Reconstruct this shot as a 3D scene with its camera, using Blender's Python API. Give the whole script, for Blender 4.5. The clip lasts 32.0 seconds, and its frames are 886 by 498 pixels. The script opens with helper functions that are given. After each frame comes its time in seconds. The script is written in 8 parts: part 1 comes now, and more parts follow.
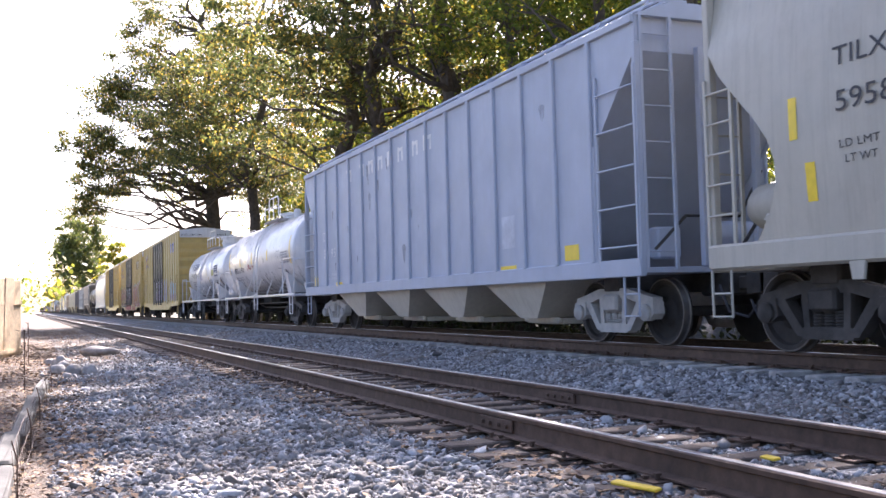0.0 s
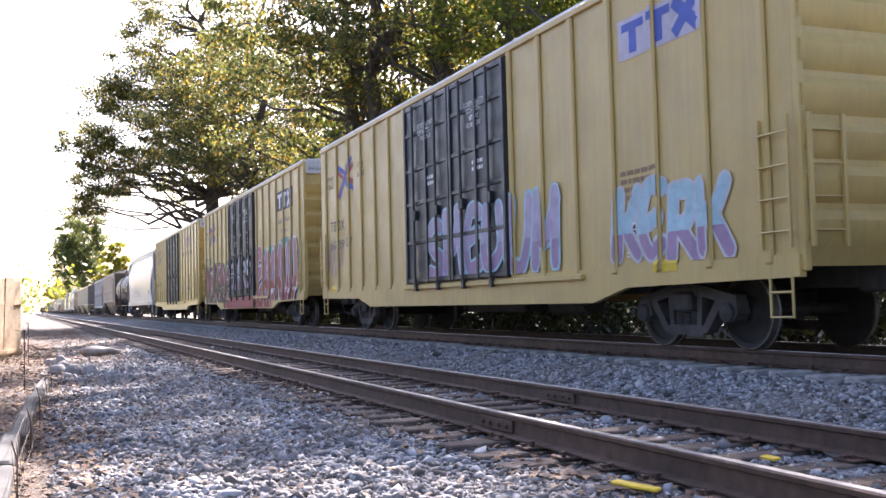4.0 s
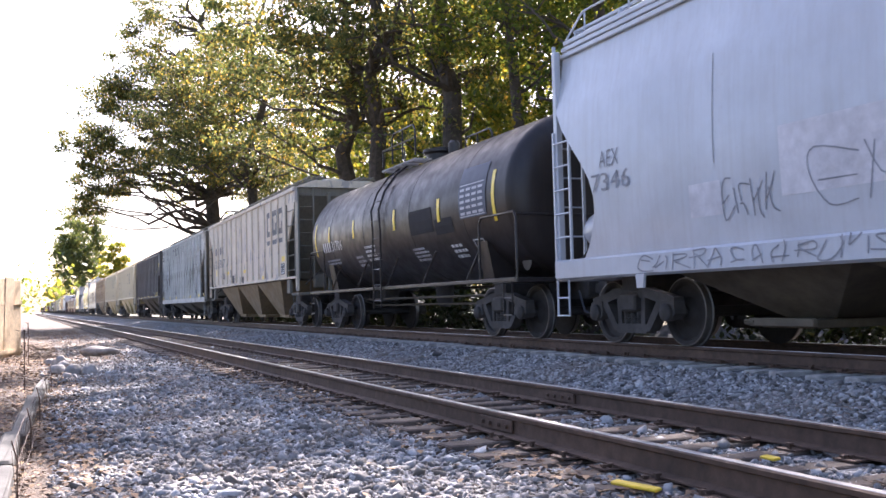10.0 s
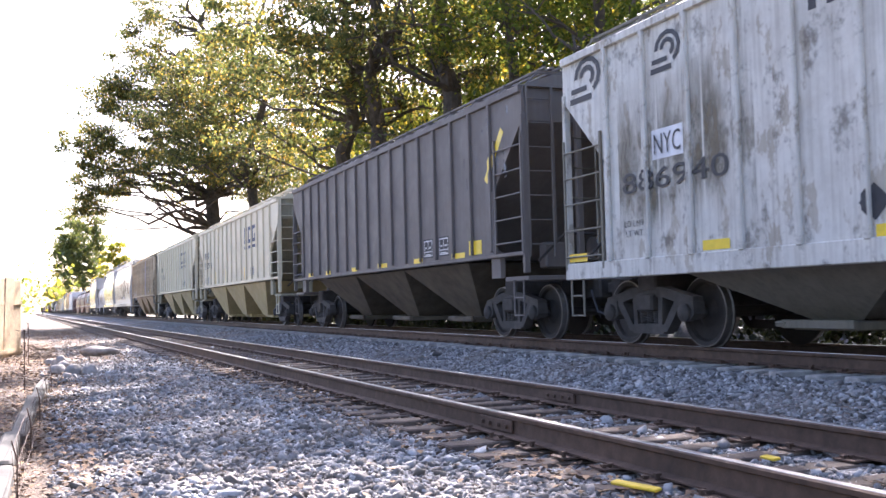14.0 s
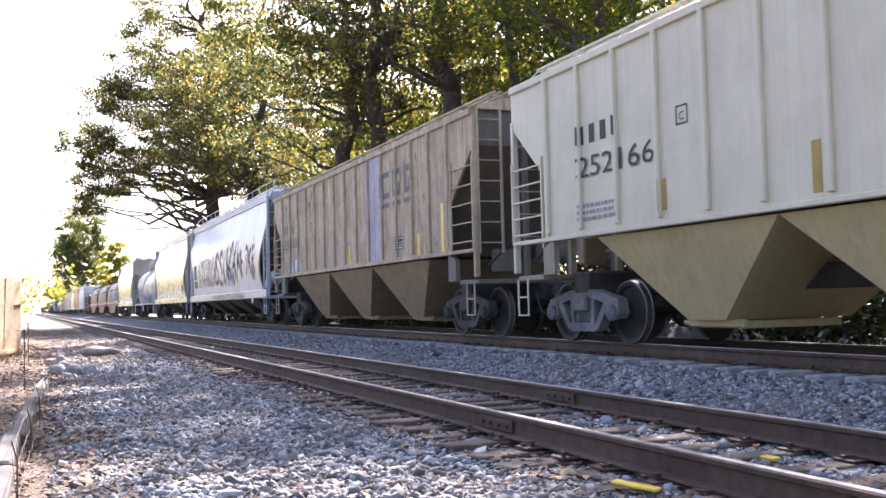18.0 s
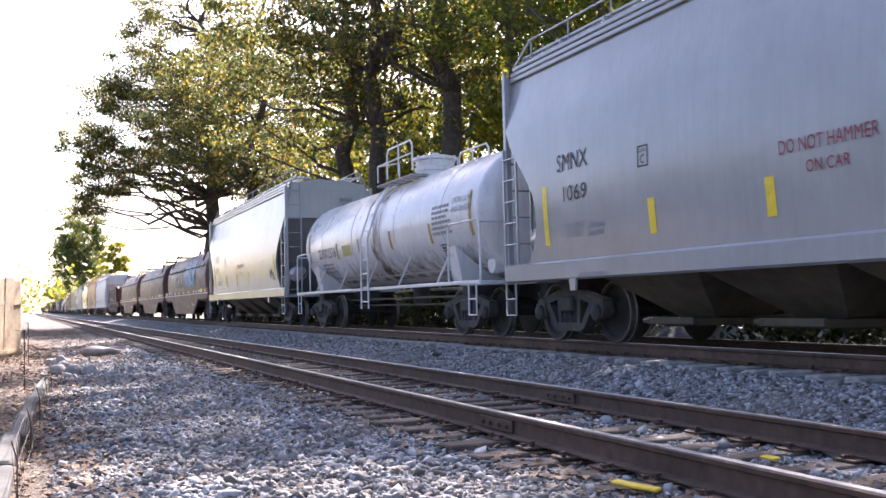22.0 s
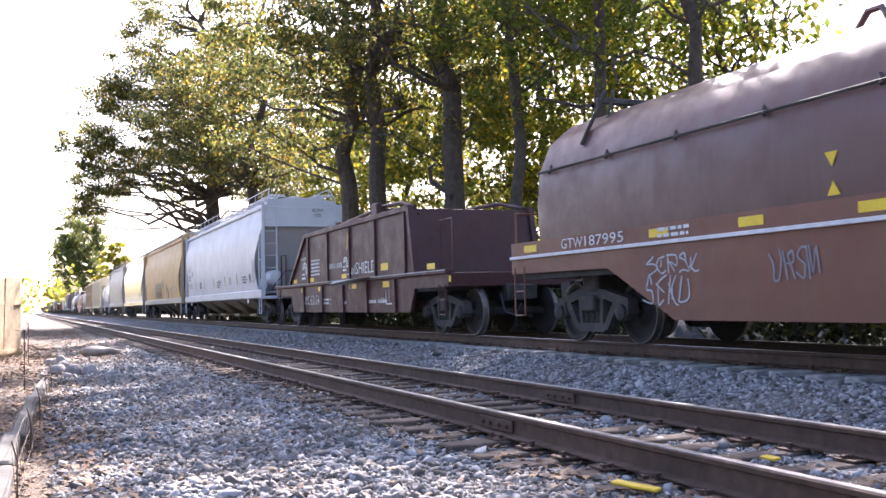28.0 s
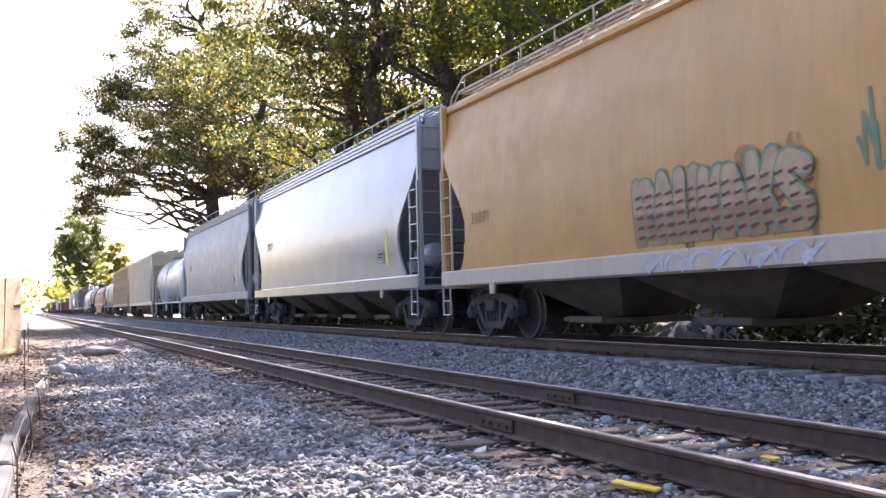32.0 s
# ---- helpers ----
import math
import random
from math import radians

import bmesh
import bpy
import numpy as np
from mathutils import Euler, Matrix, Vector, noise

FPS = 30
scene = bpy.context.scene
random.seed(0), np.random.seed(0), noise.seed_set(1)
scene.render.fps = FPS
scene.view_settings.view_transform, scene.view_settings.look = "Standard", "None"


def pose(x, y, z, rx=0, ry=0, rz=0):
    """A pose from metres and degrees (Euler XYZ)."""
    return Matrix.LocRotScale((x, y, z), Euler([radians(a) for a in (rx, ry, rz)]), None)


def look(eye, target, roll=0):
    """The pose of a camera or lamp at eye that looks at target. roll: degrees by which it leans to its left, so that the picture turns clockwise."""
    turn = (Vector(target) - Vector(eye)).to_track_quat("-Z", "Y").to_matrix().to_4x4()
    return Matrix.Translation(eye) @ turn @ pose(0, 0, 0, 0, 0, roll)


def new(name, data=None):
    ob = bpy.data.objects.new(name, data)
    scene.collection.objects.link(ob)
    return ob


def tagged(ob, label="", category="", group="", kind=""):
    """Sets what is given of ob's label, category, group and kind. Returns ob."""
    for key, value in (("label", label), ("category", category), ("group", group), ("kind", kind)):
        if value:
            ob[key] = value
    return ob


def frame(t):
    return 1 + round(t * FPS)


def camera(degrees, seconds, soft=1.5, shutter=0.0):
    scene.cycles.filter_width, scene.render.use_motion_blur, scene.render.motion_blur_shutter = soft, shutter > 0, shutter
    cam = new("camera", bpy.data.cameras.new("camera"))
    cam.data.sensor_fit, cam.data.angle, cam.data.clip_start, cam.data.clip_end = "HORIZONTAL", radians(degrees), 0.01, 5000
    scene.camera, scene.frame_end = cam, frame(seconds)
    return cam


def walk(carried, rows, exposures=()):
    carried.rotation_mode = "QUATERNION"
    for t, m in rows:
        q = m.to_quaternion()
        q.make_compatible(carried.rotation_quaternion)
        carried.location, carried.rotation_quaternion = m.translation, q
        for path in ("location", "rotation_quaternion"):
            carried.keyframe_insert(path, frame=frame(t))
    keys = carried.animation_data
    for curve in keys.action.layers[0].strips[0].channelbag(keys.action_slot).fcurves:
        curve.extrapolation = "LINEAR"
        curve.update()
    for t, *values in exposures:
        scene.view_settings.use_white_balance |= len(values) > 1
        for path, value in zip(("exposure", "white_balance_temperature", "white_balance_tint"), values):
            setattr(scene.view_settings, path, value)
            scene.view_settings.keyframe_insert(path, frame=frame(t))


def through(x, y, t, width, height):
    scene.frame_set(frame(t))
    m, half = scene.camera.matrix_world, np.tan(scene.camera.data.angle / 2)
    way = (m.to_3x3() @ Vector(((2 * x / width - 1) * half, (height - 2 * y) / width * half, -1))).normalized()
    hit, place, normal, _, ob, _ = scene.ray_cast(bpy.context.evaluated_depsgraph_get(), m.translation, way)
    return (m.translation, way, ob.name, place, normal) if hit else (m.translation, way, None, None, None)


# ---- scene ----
# camera: on a low tripod beside the tracks; x runs with the train, y away from the camera, z = 0 on top of the main rails
EYE = Vector((0.0, 0.0, 0.6756))
YAW, PITCH = radians(67.628), radians(3.0135)
AIM = Vector((-math.sin(YAW) * math.cos(PITCH), math.cos(YAW) * math.cos(PITCH), math.sin(PITCH)))
cam = camera(47.89, 32.0, soft=1.5, shutter=0.05)
STAND = look(EYE, EYE + AIM * 10.0, -1.4419)
# the clip's camera meters by itself: darker for pale cars, brighter for dark ones
METER = [(0, 2.35), (1, 2.28), (2, 2.20), (3, 2.21), (5.5, 2.46), (8, 2.46), (9, 2.31), (10, 2.31), (11, 2.62), (12, 2.50), (14, 2.58), (17, 2.44), (18, 2.42), (19, 2.44), (20, 2.34), (21, 2.19), (22, 2.19), (24, 2.12), (25, 2.17), (28, 2.43), (29, 2.44), (30, 2.18), (31, 2.30), (32, 2.38)]
walk(cam, [(0.0, STAND), (32.0, STAND)], exposures=[(t, ev, 6030.0, 24.0) for t, ev in METER])

TRACK_Y = 8.842     # centre of the main track
SIDE_Y = 4.267      # centre of the side track
SIDE_Z = -0.2214    # top of the side track's rails


def run(t):
    """Metres run by the train between 16 s and t."""
    u = (t - 16.0) / 16.0
    return 16.0 * (12.7481 * u + 1.1145 * u * u / 2 + 0.2889 * u ** 3 / 3)


# light: high autumn sun beyond the trees, clear sky
SUN_AZ, SUN_EL = radians(65), radians(38.5)    # from +y towards -x
world = bpy.data.worlds.new("sky_world")
scene.world = world
world.use_nodes = True
wn = world.node_tree.nodes
sky = wn.new("ShaderNodeTexSky")
sky.sky_type, sky.sun_disc = "NISHITA", False
sky.sun_elevation, sky.sun_rotation = SUN_EL, -SUN_AZ
sky.air_density, sky.dust_density, sky.ozone_density = 1.0, 2.5, 1.0
world.node_tree.links.new(sky.outputs[0], wn["Background"].inputs[0])
wn["Background"].inputs[1].default_value = 0.075
sun = new("sun", bpy.data.lights.new("sun", "SUN"))
sun.data.energy, sun.data.angle, sun.data.color = 5.0, radians(0.53), (1.0, 0.93, 0.82)
to_sun = Vector((-math.sin(SUN_AZ) * math.cos(SUN_EL), math.cos(SUN_AZ) * math.cos(SUN_EL), math.sin(SUN_EL)))
sun.matrix_world = look(to_sun * 50, (0, 0, 0))


# ---- materials ----
def ramp(nt, fac, stops):
    n = nt.nodes.new("ShaderNodeValToRGB")
    while len(n.color_ramp.elements) < len(stops):
        n.color_ramp.elements.new(0.5)
    for e, (p, c) in zip(n.color_ramp.elements, stops):
        e.position, e.color = p, (*c, 1) if len(c) == 3 else c
    nt.links.new(fac, n.inputs[0])
    return n.outputs[0]


def noise_tex(nt, vec, scale, detail=4, rough=0.6):
    n = nt.nodes.new("ShaderNodeTexNoise")
    n.inputs["Scale"].default_value, n.inputs["Detail"].default_value, n.inputs["Roughness"].default_value = scale, detail, rough
    nt.links.new(vec, n.inputs["Vector"])
    return n.outputs[0]


def stretched(nt, vec, s):
    n = nt.nodes.new("ShaderNodeMapping")
    n.inputs["Scale"].default_value = s
    nt.links.new(vec, n.inputs["Vector"])
    return n.outputs[0]


def mixed(nt, fac, a, b, mode="MIX"):
    n = nt.nodes.new("ShaderNodeMix")
    n.data_type, n.blend_type = "RGBA", mode
    for sock, v in ((n.inputs[0], fac), (n.inputs[6], a), (n.inputs[7], b)):
        if isinstance(v, bpy.types.NodeSocket):
            nt.links.new(v, sock)
        elif isinstance(v, (int, float)):
            sock.default_value = v
        else:
            sock.default_value = (*v, 1)
    return n.outputs[2]


def times(nt, a, b, op="MULTIPLY"):
    n = nt.nodes.new("ShaderNodeMath")
    n.operation, n.use_clamp = op, op == "MULTIPLY"
    for sock, v in ((n.inputs[0], a), (n.inputs[1], b)):
        if isinstance(v, bpy.types.NodeSocket):
            nt.links.new(v, sock)
        else:
            sock.default_value = v
    return n.outputs[0]


def base(name, rough=0.6, metal=0.0):
    m = bpy.data.materials.new(name)
    m.use_nodes = True
    nt = m.node_tree
    b = nt.nodes["Principled BSDF"]
    b.inputs["Roughness"].default_value, b.inputs["Metallic"].default_value = rough, metal
    co = nt.nodes.new("ShaderNodeTexCoord").outputs["Object"]
    return m, nt, b, co


def bumped(nt, b, height, strength, dist=0.01):
    n = nt.nodes.new("ShaderNodeBump")
    n.inputs["Strength"].default_value, n.inputs["Distance"].default_value = strength, dist
    nt.links.new(height, n.inputs["Height"])
    nt.links.new(n.outputs[0], b.inputs["Normal"])


def paint(name, col, grime=(0.09, 0.075, 0.06), amount=0.5, rust=0.15, rough=0.45, blotch=0.0, blotch_col=(0.3, 0.3, 0.3), metal=0.0, wave=0.35, scorch=0.0, spread=0.15, spec=0.5, edge=0.5, coat=0.0):
    """Weathered car paint: faded patches, dust, streaks that run down, rust specks."""
    m, nt, b, co = base(name, rough, metal)
    b.inputs["Specular IOR Level"].default_value = spec
    b.inputs["Coat Weight"].default_value, b.inputs["Coat Roughness"].default_value = coat, 0.07
    fade = ramp(nt, noise_tex(nt, co, 0.9, 5), [(0.3, (0.86,) * 3), (0.75, (1.06,) * 3)])
    c = mixed(nt, 1.0, col, fade, "MULTIPLY")
    if blotch:
        c = mixed(nt, times(nt, ramp(nt, noise_tex(nt, stretched(nt, co, (1.6, 1.6, 0.7)), 1.3, 5, 0.65), [(edge, (0,) * 3), (edge + 0.03, (1,) * 3)]), blotch), c, blotch_col)
    if scorch:
        c = mixed(nt, times(nt, ramp(nt, noise_tex(nt, stretched(nt, co, (1.2, 1.2, 0.9)), 2.1, 9, 0.72), [(0.54, (0,) * 3), (0.64, (1,) * 3)]), scorch), c, (0.07, 0.055, 0.045))
    streak = ramp(nt, noise_tex(nt, stretched(nt, co, (5.5, 5.5, 0.22)), 2.2, 6, 0.65), [(0.46, (0,) * 3), (0.78, (1,) * 3)])
    c = mixed(nt, times(nt, streak, amount), c, grime)
    cloud = ramp(nt, noise_tex(nt, co, 2.4, 8, 0.7), [(0.42, (0,) * 3), (0.85, (1,) * 3)])
    c = mixed(nt, times(nt, cloud, amount * 0.8), c, grime)
    speck = ramp(nt, noise_tex(nt, stretched(nt, co, (1, 1, 0.6)), 14, 6, 0.75), [(0.63, (0,) * 3), (0.7, (1,) * 3)])
    c = mixed(nt, times(nt, speck, rust), c, (0.16, 0.065, 0.03))
    nt.links.new(c, b.inputs["Base Color"])
    r = ramp(nt, noise_tex(nt, co, 3.1, 4), [(0.3, (rough - spread * 0.6,) * 3), (0.7, (min(1, rough + spread),) * 3)])
    nt.links.new(r, b.inputs["Roughness"])
    bumped(nt, b, noise_tex(nt, stretched(nt, co, (0.9, 0.9, 0.6)), 1.1, 3), wave, 0.05)
    return m


def plain(name, col, rough=0.6, metal=0.0, var=0.25, scale=6.0, bump=0.2):
    m, nt, b, co = base(name, rough, metal)
    f = ramp(nt, noise_tex(nt, co, scale, 7, 0.65), [(0.3, (1 - var,) * 3), (0.72, (1 + var,) * 3)])
    g = ramp(nt, noise_tex(nt, co, scale * 0.17, 3), [(0.3, (1 - var * 0.6,) * 3), (0.7, (1 + var * 0.6,) * 3)])
    nt.links.new(mixed(nt, 1.0, mixed(nt, 1.0, col, f, "MULTIPLY"), g, "MULTIPLY"), b.inputs["Base Color"])
    bumped(nt, b, noise_tex(nt, co, scale * 3, 5), bump, 0.01)
    return m


def stone_mat(name, tones, island=True):
    m, nt, b, co = base(name, 0.85)
    geo = nt.nodes.new("ShaderNodeNewGeometry")
    c = ramp(nt, geo.outputs["Random Per Island"], tones)
    c = mixed(nt, 1.0, c, ramp(nt, noise_tex(nt, co, 45, 4), [(0.3, (0.8,) * 3), (0.7, (1.15,) * 3)]), "MULTIPLY")
    dust = ramp(nt, noise_tex(nt, co, 0.55, 5), [(0.48, (0,) * 3), (0.7, (1,) * 3)])
    c = mixed(nt, times(nt, dust, 0.5), c, (0.22, 0.165, 0.115))
    bumped(nt, b, noise_tex(nt, co, 70, 3), 0.5, 0.01)
    nt.links.new(c, b.inputs["Base Color"])
    return m


def ground_mat():
    m, nt, b, co = base("gravel_ground", 0.9)
    fine = noise_tex(nt, co, 26, 4, 0.7)
    vor = nt.nodes.new("ShaderNodeTexVoronoi")
    vor.inputs["Scale"].default_value = 38
    nt.links.new(co, vor.inputs["Vector"])
    grey = ramp(nt, vor.outputs["Color"], [(0.2, (0.10, 0.10, 0.105)), (0.5, (0.21, 0.212, 0.22)), (0.85, (0.36, 0.36, 0.365))])
    soil = ramp(nt, fine, [(0.3, (0.05, 0.037, 0.027)), (0.6, (0.14, 0.10, 0.07)), (0.8, (0.25, 0.19, 0.135))])
    xyz = nt.nodes.new("ShaderNodeSeparateXYZ")
    nt.links.new(co, xyz.inputs[0])
    edge = times(nt, xyz.outputs[1], times(nt, noise_tex(nt, co, 0.7, 4), 1.6, "MULTIPLY"), "SUBTRACT")
    away = times(nt, times(nt, -22.0, xyz.outputs[0], "SUBTRACT"), 0.09)
    left = ramp(nt, times(nt, times(nt, edge, away, "SUBTRACT"), away, "SUBTRACT"), [(0.0, (1,) * 3), (0.45, (0,) * 3)])
    far = ramp(nt, times(nt, times(nt, xyz.outputs[1], 11.5, "SUBTRACT"), 0.4), [(0.0, (0,) * 3), (0.4, (1,) * 3)])
    c = mixed(nt, left, grey, soil)
    # unseen ground behind the camera, darkened green to cut its bounce onto cars
    unseen_side = ramp(nt, times(nt, times(nt, -4.0, xyz.outputs[1], "SUBTRACT"), 0.3), [(0.0, (0,) * 3), (1.0, (1,) * 3)])
    c = mixed(nt, unseen_side, c, ramp(nt, fine, [(0.3, (0.03, 0.04, 0.015)), (0.7, (0.09, 0.10, 0.045))]))
    c = mixed(nt, far, c, ramp(nt, fine, [(0.3, (0.03, 0.035, 0.015)), (0.7, (0.10, 0.09, 0.04))]))
    c = mixed(nt, times(nt, ramp(nt, noise_tex(nt, co, 0.35, 5), [(0.48, (0,) * 3), (0.62, (1,) * 3)]), 0.8), c, (0.2, 0.145, 0.10))
    nt.links.new(c, b.inputs["Base Color"])
    bumped(nt, b, vor.outputs["Distance"], 1.0, 0.025)
    return m


def smear_mat(name, col, strength=0.75, scale=3.2, down=0.45, fade=()):
    """Thin dirt with ragged, fading edges: the paint below shows through."""
    m, nt, b, co = base(name, 0.8)
    nt.links.new(ramp(nt, noise_tex(nt, co, 6, 5), [(0.3, tuple(v * 0.75 for v in col)), (0.7, tuple(v * 1.2 for v in col))]), b.inputs["Base Color"])
    cover = times(nt, ramp(nt, noise_tex(nt, stretched(nt, co, (1, 1, down)), scale, 8, 0.72), [(0.42, (0,) * 3), (0.66, (1,) * 3)]), strength)
    if fade:    # (height, cover) pairs up the car's side
        xyz = nt.nodes.new("ShaderNodeSeparateXYZ")
        nt.links.new(co, xyz.inputs[0])
        up = times(nt, times(nt, xyz.outputs[2], times(nt, noise_tex(nt, stretched(nt, co, (1.5, 1.5, 0.2)), 2.0, 4), 1.0), "SUBTRACT"), 0.2)
        cover = times(nt, cover, ramp(nt, up, [((z - 0.5) * 0.2, (k,) * 3) for z, k in fade]))
    clear = nt.nodes.new("ShaderNodeBsdfTransparent")
    mx = nt.nodes.new("ShaderNodeMixShader")
    nt.links.new(cover, mx.inputs[0])
    nt.links.new(clear.outputs[0], mx.inputs[1])
    nt.links.new(b.outputs[0], mx.inputs[2])
    nt.links.new(mx.outputs[0], nt.nodes["Material Output"].inputs[0])
    return m


def leaf_mat(name, stops, through=0.54):
    m, nt, b, co = base(name, 0.55)
    geo = nt.nodes.new("ShaderNodeNewGeometry")
    c = ramp(nt, geo.outputs["Random Per Island"], stops)
    c = mixed(nt, 1.0, c, ramp(nt, noise_tex(nt, co, 0.35, 3), [(0.35, (0.7, 0.8, 0.7)), (0.65, (1.25, 1.1, 0.8))]), "MULTIPLY")
    nt.links.new(c, b.inputs["Base Color"])
    tr = nt.nodes.new("ShaderNodeBsdfTranslucent")
    nt.links.new(mixed(nt, 1.0, c, (1.48, 1.42, 1.02), "MULTIPLY"), tr.inputs[0])
    mx = nt.nodes.new("ShaderNodeMixShader")
    mx.inputs[0].default_value = through
    nt.links.new(b.outputs[0], mx.inputs[1])
    nt.links.new(tr.outputs[0], mx.inputs[2])
    nt.links.new(mx.outputs[0], nt.nodes["Material Output"].inputs[0])
    return m


M_GROUND = ground_mat()
M_STONE = stone_mat("ballast_stone", [(0.0, (0.07, 0.066, 0.062)), (0.35, (0.19, 0.185, 0.18)), (0.75, (0.35, 0.345, 0.34)), (1.0, (0.55, 0.54, 0.53))])
M_RAIL = plain("rusty_rail", (0.105, 0.065, 0.045), 0.75, 0.3, 0.35, 9)
M_RAILTOP = plain("worn_rail_head", (0.42, 0.40, 0.39), 0.32, 0.9, 0.2, 20, 0.05)
M_TIE = plain("weathered_tie_wood", (0.115, 0.085, 0.065), 0.9, 0, 0.45, 11, 0.6)
M_TIEPALE = plain("bleached_tie_wood", (0.36, 0.34, 0.31), 0.9, 0, 0.3, 11, 0.6)
M_STEEL = plain("dark_dusty_steel", (0.060, 0.053, 0.047), 0.8, 0.05, 0.4, 5, 0.3)
M_STEELMID = plain("grey_dusted_steel", (0.17, 0.16, 0.15), 0.85, 0.0, 0.35, 5, 0.3)
M_STEELPALE = plain("pale_dusted_steel", (0.42, 0.40, 0.37), 0.8, 0.0, 0.25, 4, 0.3)
M_WHEEL = plain("brown_wheel_steel", (0.04, 0.034, 0.03), 0.8, 0.1, 0.3, 6, 0.2)
M_TREAD = plain("bright_wheel_rim", (0.20, 0.185, 0.17), 0.45, 0.7, 0.2, 12, 0.1)
# brown grime, darkened further for the shade below the car bodies
M_BAY = plain("grimy_shaded_steel", (0.11, 0.088, 0.06), 0.8, 0.0, 0.35, 3, 0.3)
M_UNDER = plain("grimy_underbody", (0.06, 0.053, 0.048), 0.85, 0.1, 0.4, 4, 0.3)
M_BARK = plain("grey_brown_bark", (0.085, 0.068, 0.055), 0.95, 0, 0.45, 5, 0.9)
M_LEAF = leaf_mat("autumn_leaves", [(0.0, (0.055, 0.072, 0.036)), (0.5, (0.10, 0.12, 0.055)), (0.78, (0.16, 0.16, 0.065)), (0.94, (0.31, 0.235, 0.07)), (1.0, (0.46, 0.30, 0.07))])
M_LEAFG = leaf_mat("green_leaves", [(0.0, (0.05, 0.08, 0.02)), (0.6, (0.10, 0.14, 0.03)), (0.9, (0.2, 0.2, 0.04)), (1.0, (0.42, 0.32, 0.05))])
M_LEAFB = leaf_mat("mixed_wood_leaves", [(0.0, (0.07, 0.10, 0.02)), (0.5, (0.14, 0.18, 0.035)), (0.85, (0.28, 0.26, 0.05)), (1.0, (0.50, 0.38, 0.06))])
# paled green: distance haze over the far tree is put into its leaves
M_LEAFP = leaf_mat("haze_pale_green_leaves", [(0.0, (0.10, 0.135, 0.06)), (0.6, (0.165, 0.20, 0.09)), (1.0, (0.28, 0.28, 0.10))], 0.35)
# colour carries the bushes' shade and keeps the belt's reflection dim
M_LEAFD = leaf_mat("shade_dark_leaves", [(0.0, (0.02, 0.032, 0.01)), (0.6, (0.04, 0.052, 0.015)), (1.0, (0.075, 0.075, 0.02))], 0.22)
M_LEAFY = leaf_mat("yellow_green_leaves", [(0.0, (0.14, 0.18, 0.03)), (0.6, (0.30, 0.30, 0.05)), (1.0, (0.5, 0.40, 0.07))])
M_HEAP = plain("dark_crushed_stone", (0.075, 0.075, 0.08), 0.95, 0, 0.6, 14, 1.0)
M_BOULDER = plain("grey_field_stone", (0.33, 0.30, 0.27), 0.9, 0, 0.35, 9, 0.8)
M_LITTER = stone_mat("fallen_leaves", [(0.0, (0.06, 0.03, 0.016)), (0.5, (0.17, 0.095, 0.05)), (1.0, (0.42, 0.27, 0.14))])
M_FENCE = plain("pale_fence_board", (0.74, 0.57, 0.36), 0.85, 0, 0.25, 7, 0.5)
# old concrete, its colour lowered to stand for tree shade on the kerb
M_CONCRETE = plain("shade_darkened_concrete", (0.085, 0.078, 0.066), 0.9, 0, 0.3, 8, 0.5)
M_YELLOW = plain("yellow_paint", (0.72, 0.50, 0.03), 0.6, 0, 0.2, 9, 0.1)
M_REFLECT = plain("yellow_reflector", (0.85, 0.60, 0.03), 0.35, 0, 0.1, 9, 0.05)
M_WHITEMARK = plain("white_lettering", (0.72, 0.71, 0.69), 0.6, 0, 0.15, 9, 0.05)
M_BLACKMARK = plain("black_lettering", (0.035, 0.035, 0.04), 0.6, 0, 0.2, 9, 0.05)


